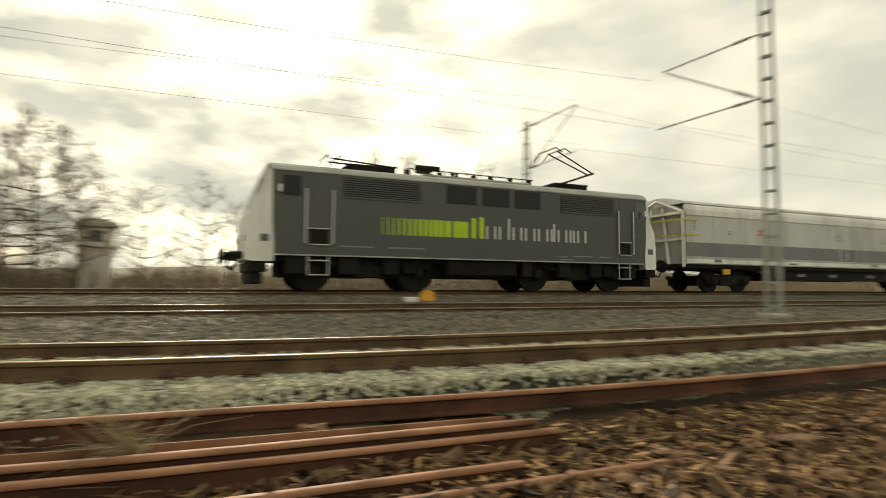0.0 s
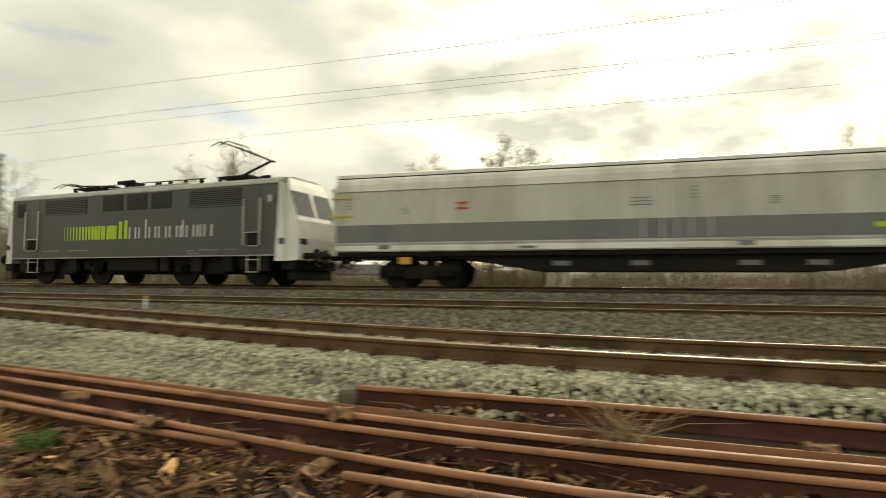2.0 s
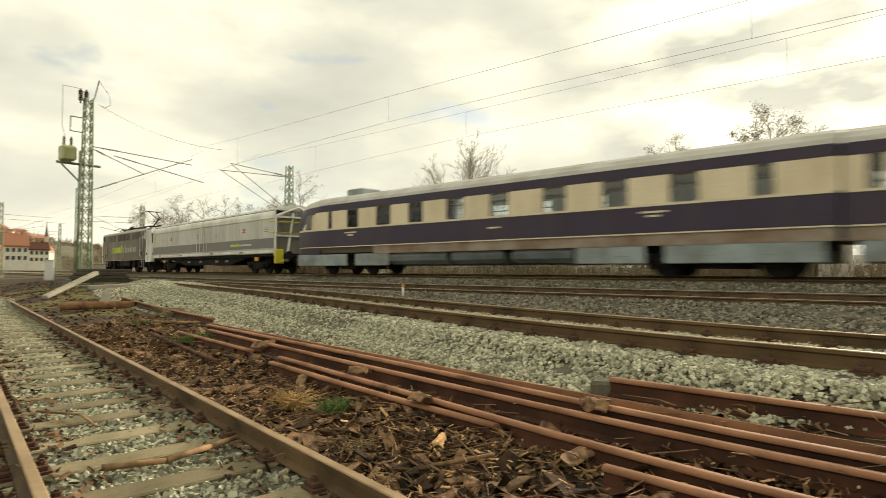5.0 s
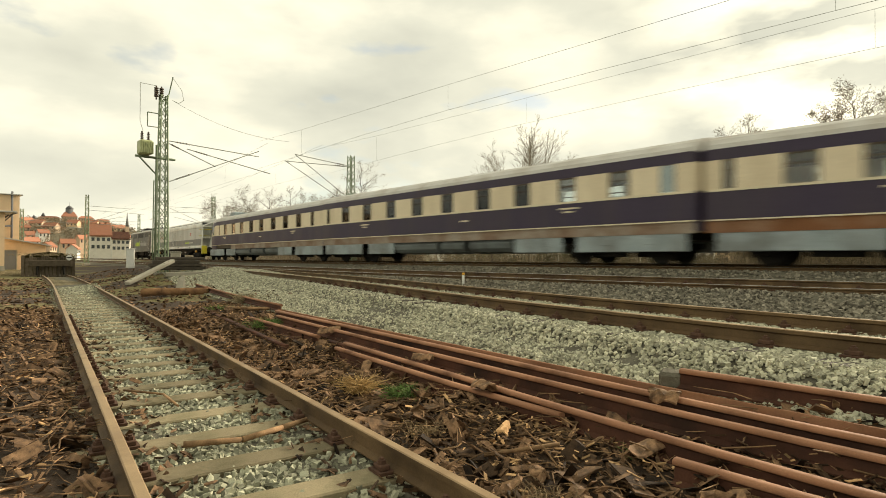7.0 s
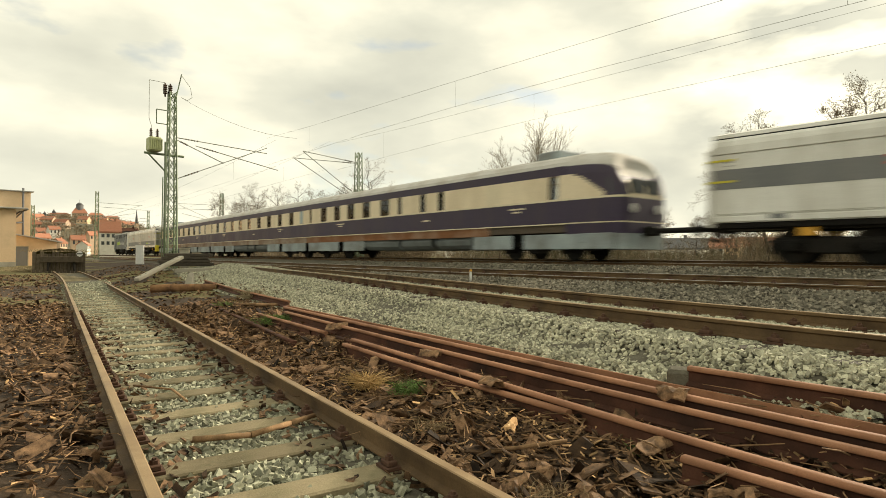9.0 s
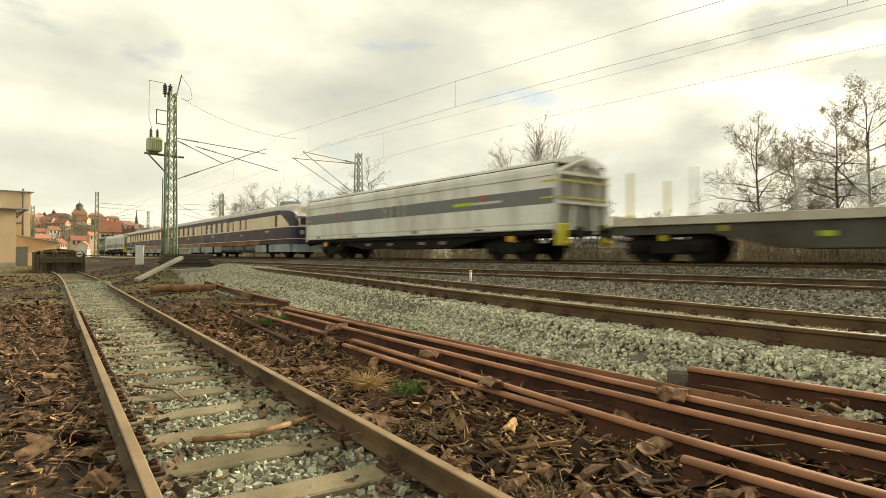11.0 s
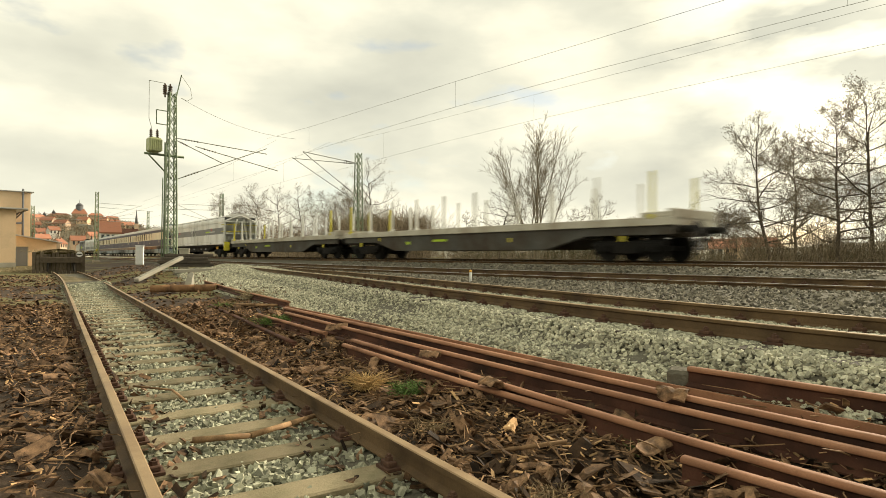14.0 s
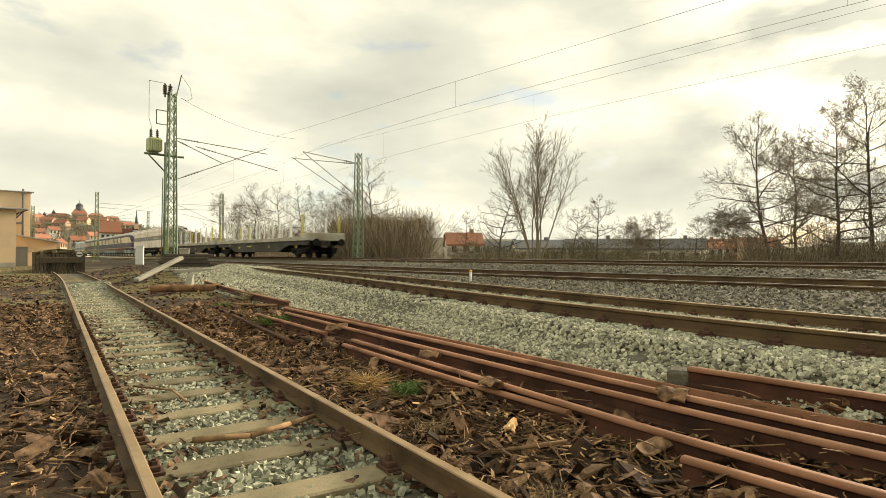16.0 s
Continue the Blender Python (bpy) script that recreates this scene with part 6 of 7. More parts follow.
def build_castle():
    x, y = polar(78.2, 700)
    th = holder("castle", pose(x, y, 37.5, 0, 0, 78.4) @ Matrix.Scale(0.42, 4))
    tagged(th, "sandstone hill castle with red roofs and a round keep", "castle")
    for x0, x1, zw, zr, nm in ((-62, -18, 8, 12, "wing"), (-16, 16, 12, 24, "main_block"), (18, 50, 9, 15, "wing"), (52, 84, 5, 9, "wing")):
        bm = bmesh.new()
        box(bm, x0, x1, -9, 9, -14, zw)
        body = part(nm, bm, "castle_stone", th)
        bm = bmesh.new()
        m = (x0 + x1) / 2
        e = 0.3 * (x1 - x0)
        b = [bm.verts.new(c) for c in ((x0 - 1, -10, zw), (x1 + 1, -10, zw), (x1 + 1, 10, zw), (x0 - 1, 10, zw))]
        t = [bm.verts.new(c) for c in ((m - e, 0, zr), (m + e, 0, zr))]
        for f in ((b[0], b[1], t[1], t[0]), (b[1], b[2], t[1]), (b[2], b[3], t[0], t[1]), (b[3], b[0], t[0]), (b[3], b[2], b[1], b[0])):
            bm.faces.new(f)
        part("roof", bm, "tile_red", body)
        for i in range(6):
            bm = bmesh.new()
            cx = x0 + (x1 - x0) * (i + 0.5) / 6
            box(bm, cx - 0.8, cx + 0.8, -9.2, -8.9, zw - 5, zw - 2.5)
            part("window", bm, "window_dark", body)
    bm = bmesh.new()
    rod(bm, (0, 4, 0), (0, 4, 32), 8, sides=16)
    keep = part("keep", bm, "slate", th)
    bm = bmesh.new()
    rod(bm, (0, 4, 32), (0, 4, 38), 8.5, 3.0, sides=16)
    rod(bm, (0, 4, 38), (0, 4, 46), 0.4, sides=6)
    part("cap", bm, "slate", keep)
    bm = bmesh.new()
    box(bm, -90, 95, -13, -11, -18, -2)
    part("rampart", bm, "castle_stone", th)
    for tx, h in ((-52, 18), (-70, 12)):
        bm = bmesh.new()
        rod(bm, (tx, -2, 0), (tx, -2, h - 6), 4, sides=10)
        rod(bm, (tx, -2, h - 6), (tx, -2, h + 2), 4.6, 0.2, sides=10)
        part("tower", bm, "slate", th)


build_castle()
x, y = polar(74.0, 420)
spire = holder("church_spire", pose(x, y, 4))
tagged(spire, "slender slate church spire over the town", "church spire")
bm = bmesh.new()
box(bm, -1.0, 1.0, -1.0, 1.0, -4, 17)
part("tower", bm, "castle_stone", spire)
bm = bmesh.new()
rod(bm, (0, 0, 17), (0, 0, 26), 1.0, 0.06, sides=8)
part("roof", bm, "slate", spire)


# ---- sheds beside the siding ----
def build_shed():
    th = holder("goods_shed", pose(-74, 0, 0))
    tagged(th, "apricot rendered railway shed with low annex", "building")
    bm = bmesh.new()
    box(bm, -9.8, 0, -14, 9.8, -0.5, 5.8)
    front = part("wall", bm, "render_cream", th)
    bm = bmesh.new()
    box(bm, -9.8, 0.7, -14, 10.7, 5.8, 5.95, 0.03)
    rf = part("roof", bm, "roof_grey", th)
    for i in range(4):
        bm = bmesh.new()
        rod(bm, (-9 + 2.9 * i, 9.78, 4.9), (-9 + 2.9 * i, 10.55, 5.78), 0.07, sides=4)
        part("bracket", bm, "sleeper_dark", rf)
    bm = bmesh.new()
    rod(bm, (0.4, 10.72, 5.78), (-9.8, 10.72, 5.78), 0.07, sides=8)
    part("gutter", bm, "slate", rf)
    bm = bmesh.new()
    box(bm, -0.02, 0.06, -14, 9.82, -0.45, 0.35)
    part("plinth", bm, "concrete", front)
    bm = bmesh.new()
    box(bm, -34, -10, -14, 12.5, -0.5, 8.5)
    back = part("wall", bm, "render_cream", th)
    bm = bmesh.new()
    box(bm, -34.3, -9.7, -14, 12.8, 8.5, 8.62, 0.03)
    part("roof", bm, "roof_grey", th)
    bm = bmesh.new()
    rod(bm, (-9.85, 11.75, 3.0), (-9.85, 11.75, 8.9), 0.11, sides=8)
    rod(bm, (-9.85, 11.75, 4.9), (-9.85, 10.3, 4.75), 0.1, sides=8)
    part("downpipe", bm, "slate", back)
    bm = bmesh.new()
    v = [(-9.99, 9.9, -0.5), (-9.99, 14.6, -0.5), (-6.9, 14.6, -0.5), (-6.9, 9.9, -0.5), (-9.99, 9.9, 3.45), (-9.99, 14.6, 2.6), (-6.9, 14.6, 2.6), (-6.9, 9.9, 3.45)]
    v = [bm.verts.new(c) for c in v]
    for q in ((0, 1, 5, 4), (1, 2, 6, 5), (2, 3, 7, 6), (3, 0, 4, 7), (4, 5, 6, 7), (3, 2, 1, 0)):
        bm.faces.new([v[i] for i in q])
    annex = part("annex", bm, "render_cream", th)
    bm = bmesh.new()
    v = [bm.verts.new(c) for c in ((-9.99, 9.82, 3.47), (-9.99, 15.1, 2.52), (-6.4, 15.1, 2.52), (-6.4, 9.82, 3.47), (-9.99, 9.82, 3.6), (-9.99, 15.1, 2.65), (-6.4, 15.1, 2.65), (-6.4, 9.82, 3.6))]
    for q in ((0, 1, 5, 4), (1, 2, 6, 5), (2, 3, 7, 6), (3, 0, 4, 7), (4, 5, 6, 7), (3, 2, 1, 0)):
        bm.faces.new([v[i] for i in q])
    part("annex_roof", bm, "roof_grey", annex)
    bm = bmesh.new()
    box(bm, -6.95, -6.86, 10.6, 11.8, -0.25, 2.0)
    part("door", bm, "wagon_band", annex, "grey steel door")
    bm = bmesh.new()
    for y in (10.52, 11.8):
        box(bm, -6.92, -6.84, y, y + 0.08, -0.25, 2.08)
    box(bm, -6.92, -6.84, 10.52, 11.88, 2.0, 2.08)
    part("door_frame", bm, "concrete", annex)


build_shed()


def build_buffer_stop():
    """The end of the siding: a timber beam on bent legs before a planked mound of earth."""
    x = -50.0
    th = holder("buffer_stop", pose(x, y_siding(x) - 0.25, Z_SIDING, 0, 0, -9.9))
    tagged(th, "dark timber buffer stop before a planked earth mound", "buffer stop")
    bm = bmesh.new()
    box(bm, -0.2, 0.1, -1.3, 1.3, 0.62, 1.05, 0.03)
    part("beam", bm, "old_timber", th)
    for y in (-0.78, 0.78):
        bm = bmesh.new()
        rod(bm, (0.0, y, 0.66), (0.12, y * 1.05, 0.02), 0.09, 0.07, sides=4)
        rod(bm, (-0.05, y, 0.7), (-0.8, y, 0.02), 0.08, sides=4)
        part("leg", bm, "black_iron", th)
    for i in range(14):
        y = -1.75 + 0.235 * i
        rr = random.Random(i)
        bm = bmesh.new()
        box(bm, -0.55, -0.4, y, y + 0.21, -0.25, 1.32 + rr.uniform(-0.12, 0.12), 0.015)
        part("plank", bm, "old_timber", th)
    bm = bmesh.new()
    n, m = 12, 16
    g = [[bm.verts.new((-0.56 - 3.4 * i / n, -1.7 + 3.2 * j / m, 1.45 * (1 - (i / n) ** 2) + 0.3 * math.sin(math.pi * j / m) * (1 - i / n) - 0.1 + 0.12 * noise.noise((i * 0.7, j * 0.8, 2)))) for j in range(m + 1)] for i in range(n + 1)]
    for a, b in zip(g, g[1:]):
        for j in range(m):
            bm.faces.new((a[j], a[j + 1], b[j + 1], b[j]))
    bmesh.ops.recalc_face_normals(bm, faces=bm.faces)
    part("earth_mound", bm, "grass", th, "heap of brown earth and straw")
    bm = bmesh.new()
    rod(bm, (0.1, 1.12, 1.26), (0.13, 1.12, 1.26), 0.2, sides=20)
    rod(bm, (0.05, 1.12, 1.0), (0.1, 1.12, 1.26), 0.03)
    disc = part("signal_disc", bm, "plastic_white", th, "round white stop disc with a black bar")
    bm = bmesh.new()
    box(bm, 0.13, 0.14, 0.94, 1.3, 1.22, 1.3)
    part("disc_bar", bm, "black_iron", disc)


build_buffer_stop()

# narrow plastered hut beyond the line
x, y = polar(6.2, 45)
hut = holder("plastered_hut", pose(x, y, 0.3, 0, 0, 6))
tagged(hut, "narrow cream plastered hut with a flat cap", "hut")
bm = bmesh.new()
box(bm, -1.0, 1.0, -1.0, 1.0, 0, 4.6, 0.06)
box(bm, -1.15, 1.15, -1.15, 1.15, 3.3, 3.45, 0.02)
part("wall", bm, "render_white", hut)
bm = bmesh.new()
box(bm, -1.25, 1.25, -1.25, 1.25, 4.6, 4.95, 0.08)
box(bm, -0.8, 0.8, -0.8, 0.8, 4.95, 5.2, 0.08)
part("roof", bm, "concrete", hut)
bm = bmesh.new()
box(bm, -0.45, 0.45, -1.03, -0.98, 3.65, 4.4)
part("window", bm, "window_dark", hut)


# ---- heap of old rails along the loop track ----
OLD_RAIL = [(a, b + 0.15) for a, b in RAIL[:6] + [(0.037, -0.016), (0.031, -0.006), (0.018, -0.001), (-0.018, -0.001), (-0.031, -0.006), (-0.037, -0.016)] + RAIL[10:]]


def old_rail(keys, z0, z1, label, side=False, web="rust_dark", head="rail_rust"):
    """A loose rail through plan points keys, its foot at heights z0 to z1."""
    xs = [k[0] for k in keys]
    lo, hi = min(xs), max(xs)
    n = 14
    path = [(lo + (hi - lo) * i / n, spline(keys, lo + (hi - lo) * i / n), z0 + (z1 - z0) * i / n) for i in range(n + 1)]
    prof = OLD_RAIL
    if side:
        prof = [(b - 0.075, a + 0.0625) for a, b in OLD_RAIL][::-1]
    bm = bmesh.new()
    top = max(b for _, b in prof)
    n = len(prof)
    # faces below the top take the darker rust, side shade painted in
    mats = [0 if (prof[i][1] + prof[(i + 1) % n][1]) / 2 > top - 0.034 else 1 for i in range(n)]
    sweep(bm, prof, path, mats)
    for f in bm.faces:
        if f.material_index == 0 and len(f.verts) == 4:
            f.smooth = True
    bmesh.ops.recalc_face_normals(bm, faces=bm.faces)
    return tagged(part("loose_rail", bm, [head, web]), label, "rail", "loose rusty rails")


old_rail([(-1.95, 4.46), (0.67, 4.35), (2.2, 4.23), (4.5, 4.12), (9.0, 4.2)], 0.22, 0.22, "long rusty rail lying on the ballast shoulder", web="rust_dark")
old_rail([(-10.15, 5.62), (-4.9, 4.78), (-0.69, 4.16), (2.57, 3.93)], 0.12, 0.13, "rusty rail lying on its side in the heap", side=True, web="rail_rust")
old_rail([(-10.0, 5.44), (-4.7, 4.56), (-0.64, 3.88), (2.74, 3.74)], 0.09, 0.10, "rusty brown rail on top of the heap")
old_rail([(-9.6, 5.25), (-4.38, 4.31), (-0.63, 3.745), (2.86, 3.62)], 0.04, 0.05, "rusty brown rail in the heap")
# head darkened as well: the shaded gap between rails is in its colour
old_rail([(-7.0, 4.62), (-3.4, 4.02), (-0.62, 3.53), (2.4, 3.40)], -0.08, -0.09, "rusty rail sunk between the others, darkened as a shaded gap", head="rust_dark")
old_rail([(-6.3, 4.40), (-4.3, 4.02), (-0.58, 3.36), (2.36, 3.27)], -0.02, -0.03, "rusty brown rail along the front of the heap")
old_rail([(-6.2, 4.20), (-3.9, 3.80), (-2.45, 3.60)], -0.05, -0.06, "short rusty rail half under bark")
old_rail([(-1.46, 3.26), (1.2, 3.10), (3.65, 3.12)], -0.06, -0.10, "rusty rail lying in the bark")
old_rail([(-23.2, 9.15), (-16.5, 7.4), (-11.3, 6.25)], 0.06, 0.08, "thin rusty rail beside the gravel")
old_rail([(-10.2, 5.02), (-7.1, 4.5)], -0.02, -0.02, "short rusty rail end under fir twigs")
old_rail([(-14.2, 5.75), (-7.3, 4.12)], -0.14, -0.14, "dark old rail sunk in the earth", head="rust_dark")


# ---- scattered stones, bark and sticks ----
def scatter(name, label, category, places, mat, seed, flat=0.75):
    """Angular pieces, each a jittered block: places (x, y, z, size, long, thick)."""
    rng = np.random.default_rng(seed)
    pts = np.array(places, float)
    n = len(pts)
    corner = np.array([(a, b, c) for c in (-1, 1) for a, b in ((-1, -1), (1, -1), (1, 1), (-1, 1))], float) * 0.5
    v = corner[None] * (1 + rng.uniform(-0.5, 0.28, (n, 8, 3)))
    v *= np.stack([pts[:, 3] * pts[:, 4], pts[:, 3], pts[:, 3] * pts[:, 5]], -1)[:, None, :]
    ax, ay, az = rng.normal(0, flat, n), rng.normal(0, flat, n), rng.uniform(0, 6.283, n)
    for ang, i, j in ((ax, 1, 2), (ay, 0, 2), (az, 0, 1)):
        c, s = np.cos(ang)[:, None], np.sin(ang)[:, None]
        a, b = v[..., i].copy(), v[..., j].copy()
        v[..., i], v[..., j] = a * c - b * s, a * s + b * c
    v += pts[:, None, :3]
    quad = np.array([(3, 2, 1, 0), (4, 5, 6, 7), (0, 1, 5, 4), (1, 2, 6, 5), (2, 3, 7, 6), (3, 0, 4, 7)])
    faces = (quad[None] + 8 * np.arange(n)[:, None, None]).reshape(-1, 4)
    me = bpy.data.meshes.new(name)
    me.from_pydata(v.reshape(-1, 3).tolist(), [], faces.tolist())
    me.materials.append(M[mat])
    return tagged(new(name, me), label, category, kind="stuff")


def gravel_edge(x):
    s, l = y_siding(x), y_loop(x)
    g = max(l - 1.35 - (s + 0.9), 0.5)
    return s + 0.9 + (0.5 + 0.2 * min(1, max(0, (x + 10) / 10)) + 0.27 * min(1, max(0, (x + 2.5) / 2.5))) * g


def fill_gravel():
    rnd = random.Random(8)
    near, far, sid = [], [], []
    for _ in range(94000):
        x = rnd.uniform(-15, 11) if rnd.random() < 0.5 else rnd.uniform(-7, 5.5)
        e = gravel_edge(x) - 0.15 + 0.2 * noise.noise((x * 1.5, 0, 3))
        y = rnd.uniform(e, y_loop(x) + 1.5)
        near.append((x, y, ground_z(x, y) + rnd.uniform(-0.004, 0.026), rnd.uniform(0.02, 0.038), rnd.uniform(1.0, 1.6), rnd.uniform(0.6, 1.0)))
    for _ in range(19000):
        x = rnd.uniform(-34, -15)
        y = rnd.uniform(gravel_edge(x), y_loop(x) + 1.5)
        near.append((x, y, ground_z(x, y) + rnd.uniform(-0.01, 0.025), rnd.uniform(0.03, 0.058), rnd.uniform(1.0, 1.5), rnd.uniform(0.6, 1.0)))
    for _ in range(7000):
        x = rnd.uniform(11, 34)
        y = rnd.uniform(gravel_edge(x), y_loop(x) + 1.5)
        near.append((x, y, ground_z(x, y) + rnd.uniform(-0.01, 0.03), rnd.uniform(0.04, 0.085), rnd.uniform(1.0, 1.5), rnd.uniform(0.6, 1.0)))
    for _ in range(54000):
        x = rnd.uniform(-18, 22) if rnd.random() < 0.8 else rnd.uniform(-28, 30)
        y = rnd.uniform(y_loop(x) + 1.4, y_main(x) + 2.6)
        far.append((x, y, ground_z(x, y) + rnd.uniform(-0.008, 0.025), rnd.uniform(0.03, 0.06), rnd.uniform(1.0, 1.5), rnd.uniform(0.6, 1.0)))
    for _ in range(43000):
        x = (3.5 - 34 * rnd.random() ** 1.7) if rnd.random() < 0.9 else rnd.uniform(3, 8.5)
        o = rnd.gauss(0, 0.55)
        if abs(o) > 0.92:
            continue
        y = y_siding(x) + o
        k = (x - 0.168 * o + 49.88) / 0.73 % 1
        if min(k, 1 - k) < 0.19 and rnd.random() < 0.86:
            continue
        sid.append((x, y, ground_z(x, y) + rnd.uniform(-0.02, 0.022), rnd.uniform(0.022, 0.044) * (1 + 0.03 * max(0, -x - 10)), rnd.uniform(1.0, 1.6), rnd.uniform(0.6, 1.0)))
    scatter("gravel", "pale grey-green crushed stone beside the loop track", "gravel", near, "stone", 1)
    scatter("gravel", "dark grey crushed stone between the main tracks", "gravel", far, "stone_dark", 2)
    scatter("gravel", "grey crushed stone between the siding rails", "gravel", sid, "stone_siding", 3)


fill_gravel()


def fill_debris():
    rnd = random.Random(9)
    bark, chips, twigs = [], [], []

    def spot():
        while True:
            if rnd.random() < 0.64:
                x = 6.5 - 22 * rnd.random() ** 1.1
                lo, hi = y_siding(x) + 0.86, min(gravel_edge(x) + 0.1, y_siding(x) + 4.2, 4.0 if x > -0.5 else 9.0)
                if hi < lo + 0.3:
                    hi = lo + 0.3
                y = rnd.uniform(lo, hi)
            else:
                x = (1.0 - 20 * rnd.random() ** 1.2) if rnd.random() < 0.8 else rnd.uniform(0.5, 7.5)
                y = y_siding(x) - 0.85 - 3.6 * rnd.random() ** 1.3
            heap = 0.5 + 0.5 * noise.noise((x * 0.8, y * 0.8, 7))
            if rnd.random() < 0.35 + 0.65 * heap:
                return x, y, heap

    for _ in range(40000):
        x, y, h = spot()
        far = 1 + 0.03 * max(0, -x - 3)
        bark.append((x, y, ground_z(x, y) + rnd.uniform(0, 0.07) * h, rnd.choice((rnd.uniform(0.012, 0.042), rnd.uniform(0.008, 0.02))) * far, rnd.uniform(1.4, 6.0), rnd.uniform(0.12, 0.35)))
    for _ in range(1100):
        x, y, h = spot()
        bark.append((x, y, ground_z(x, y) + 0.05 * h + 0.02, rnd.uniform(0.07, 0.13), rnd.uniform(1.3, 2.4), rnd.uniform(0.08, 0.2)))
    for _ in range(6500):
        x, y, h = spot()
        chips.append((x, y, ground_z(x, y) + 0.02 + rnd.uniform(0, 0.08) * h, rnd.uniform(0.008, 0.024), rnd.uniform(1.4, 5.0), rnd.uniform(0.15, 0.4)))
    for _ in range(4800):
        x, y, h = spot()
        ln, a = rnd.uniform(0.06, 0.42), rnd.uniform(0, 6.283)
        p = Vector((x, y, ground_z(x, y) + rnd.uniform(0.01, 0.07)))
        d = Vector((math.cos(a), math.sin(a), rnd.gauss(0, 0.16))) * ln * 0.5
        m = p + d + Vector((rnd.gauss(0, 0.03), rnd.gauss(0, 0.03), 0.015))
        r = rnd.uniform(0.002, 0.007)
        twigs += [(p, m, r, r * 0.85), (m, m + d + Vector((rnd.gauss(0, 0.04), rnd.gauss(0, 0.04), -0.01)), r * 0.85, r * 0.5)]
    for _ in range(5000):
        x = -14 - 32 * rnd.random()
        y = y_siding(x) + rnd.choice((-1, 1)) * rnd.uniform(0.86, 4.5)
        bark.append((x, y, ground_z(x, y) + rnd.uniform(-0.02, 0.02), rnd.uniform(0.03, 0.075), rnd.uniform(1.4, 3.6), rnd.uniform(0.12, 0.3)))
    for i in range(6500):
        x = rnd.uniform(1.5, 9.5)
        y = rnd.uniform(y_siding(x) + 0.9, 4.02)
        if i % 5 > 1:
            bark.append((x, y, ground_z(x, y) + rnd.uniform(0, 0.06), rnd.uniform(0.015, 0.05), rnd.uniform(1.4, 4.0), rnd.uniform(0.12, 0.3)))
        else:
            chips.append((x, y, ground_z(x, y) + rnd.uniform(0.02, 0.07), rnd.uniform(0.01, 0.03), rnd.uniform(1.4, 6.0), rnd.uniform(0.15, 0.4)))
    # a scatter of bark and twigs inside the siding
    for _ in range(900):
        x = 3 - 18 * rnd.random()
        y = y_siding(x) + rnd.choice((-1, 1)) * rnd.uniform(0.3, 0.72)
        bark.append((x, y, ground_z(x, y) + 0.04, rnd.uniform(0.02, 0.05), rnd.uniform(1.4, 3), rnd.uniform(0.12, 0.3)))
    scatter("bark_litter", "dark brown bark pieces covering the mud", "bark litter", bark, "bark_chip", 4, 0.45)
    scatter("wood_chips", "pale splintered wood chips on the bark", "wood chips", chips, "wood_chip", 5, 0.3)
    tagged(sticks("twig_litter", twigs, "twig", None, 5), "thin broken twigs lying on the bark", "twigs", kind="stuff")


fill_debris()


def bark_slab(x, y, z, length, width, turn, tilt, mat="bark_chip", label="large curled piece of dark bark"):
    """One curled, ragged plate of bark."""
    rnd = random.Random(int(x * 1000 + y * 77))
    bm = bmesh.new()
    n, m = 7, 5
    up, dn = [], []
    for i in range(n):
        ru, rd = [], []
        for j in range(m):
            u, w = i / (n - 1) - 0.5, (j / (m - 1) - 0.5)
            k = 1 - 0.5 * abs(u) * rnd.random()
            c = Vector((u * length + rnd.gauss(0, 0.012), w * width * k + rnd.gauss(0, 0.01), -1.6 * w * w * width + rnd.gauss(0, 0.008) + 0.06))
            ru.append(bm.verts.new(c))
            rd.append(bm.verts.new(c - Vector((0, 0, 0.014))))
        up.append(ru)
        dn.append(rd)
    for i in range(n - 1):
        for j in range(m - 1):
            bm.faces.new((up[i][j], up[i + 1][j], up[i + 1][j + 1], up[i][j + 1]))
            bm.faces.new((dn[i][j + 1], dn[i + 1][j + 1], dn[i + 1][j], dn[i][j]))
    for i in range(n - 1):
        bm.faces.new((up[i][0], dn[i][0], dn[i + 1][0], up[i + 1][0]))
        bm.faces.new((up[i + 1][-1], dn[i + 1][-1], dn[i][-1], up[i][-1]))
    for j in range(m - 1):
        bm.faces.new((up[0][j + 1], dn[0][j + 1], dn[0][j], up[0][j]))
        bm.faces.new((up[-1][j], dn[-1][j], dn[-1][j + 1], up[-1][j + 1]))
    ob = part("bark_piece", bm, mat)
    ob.matrix_basis = pose(x, y, z, tilt, rnd.uniform(-12, 12), turn)
    return tagged(ob, label, "bark", "large bark pieces")


_r = random.Random(21)
for _ in range(70):
    x = 4.5 - 12 * _r.random() ** 1.1
    y = y_siding(x) + _r.uniform(0.95, 2.3)
    bark_slab(x, y, ground_z(x, y) + 0.03, _r.uniform(0.1, 0.24), _r.uniform(0.05, 0.1), _r.uniform(0, 360), _r.uniform(-25, 25))
for _ in range(26):
    x = -1 - 9 * _r.random()
    y = y_siding(x) - _r.uniform(1.0, 3.0)
    bark_slab(x, y, ground_z(x, y) + 0.02, _r.uniform(0.1, 0.22), _r.uniform(0.05, 0.1), _r.uniform(0, 360), _r.uniform(-20, 20))
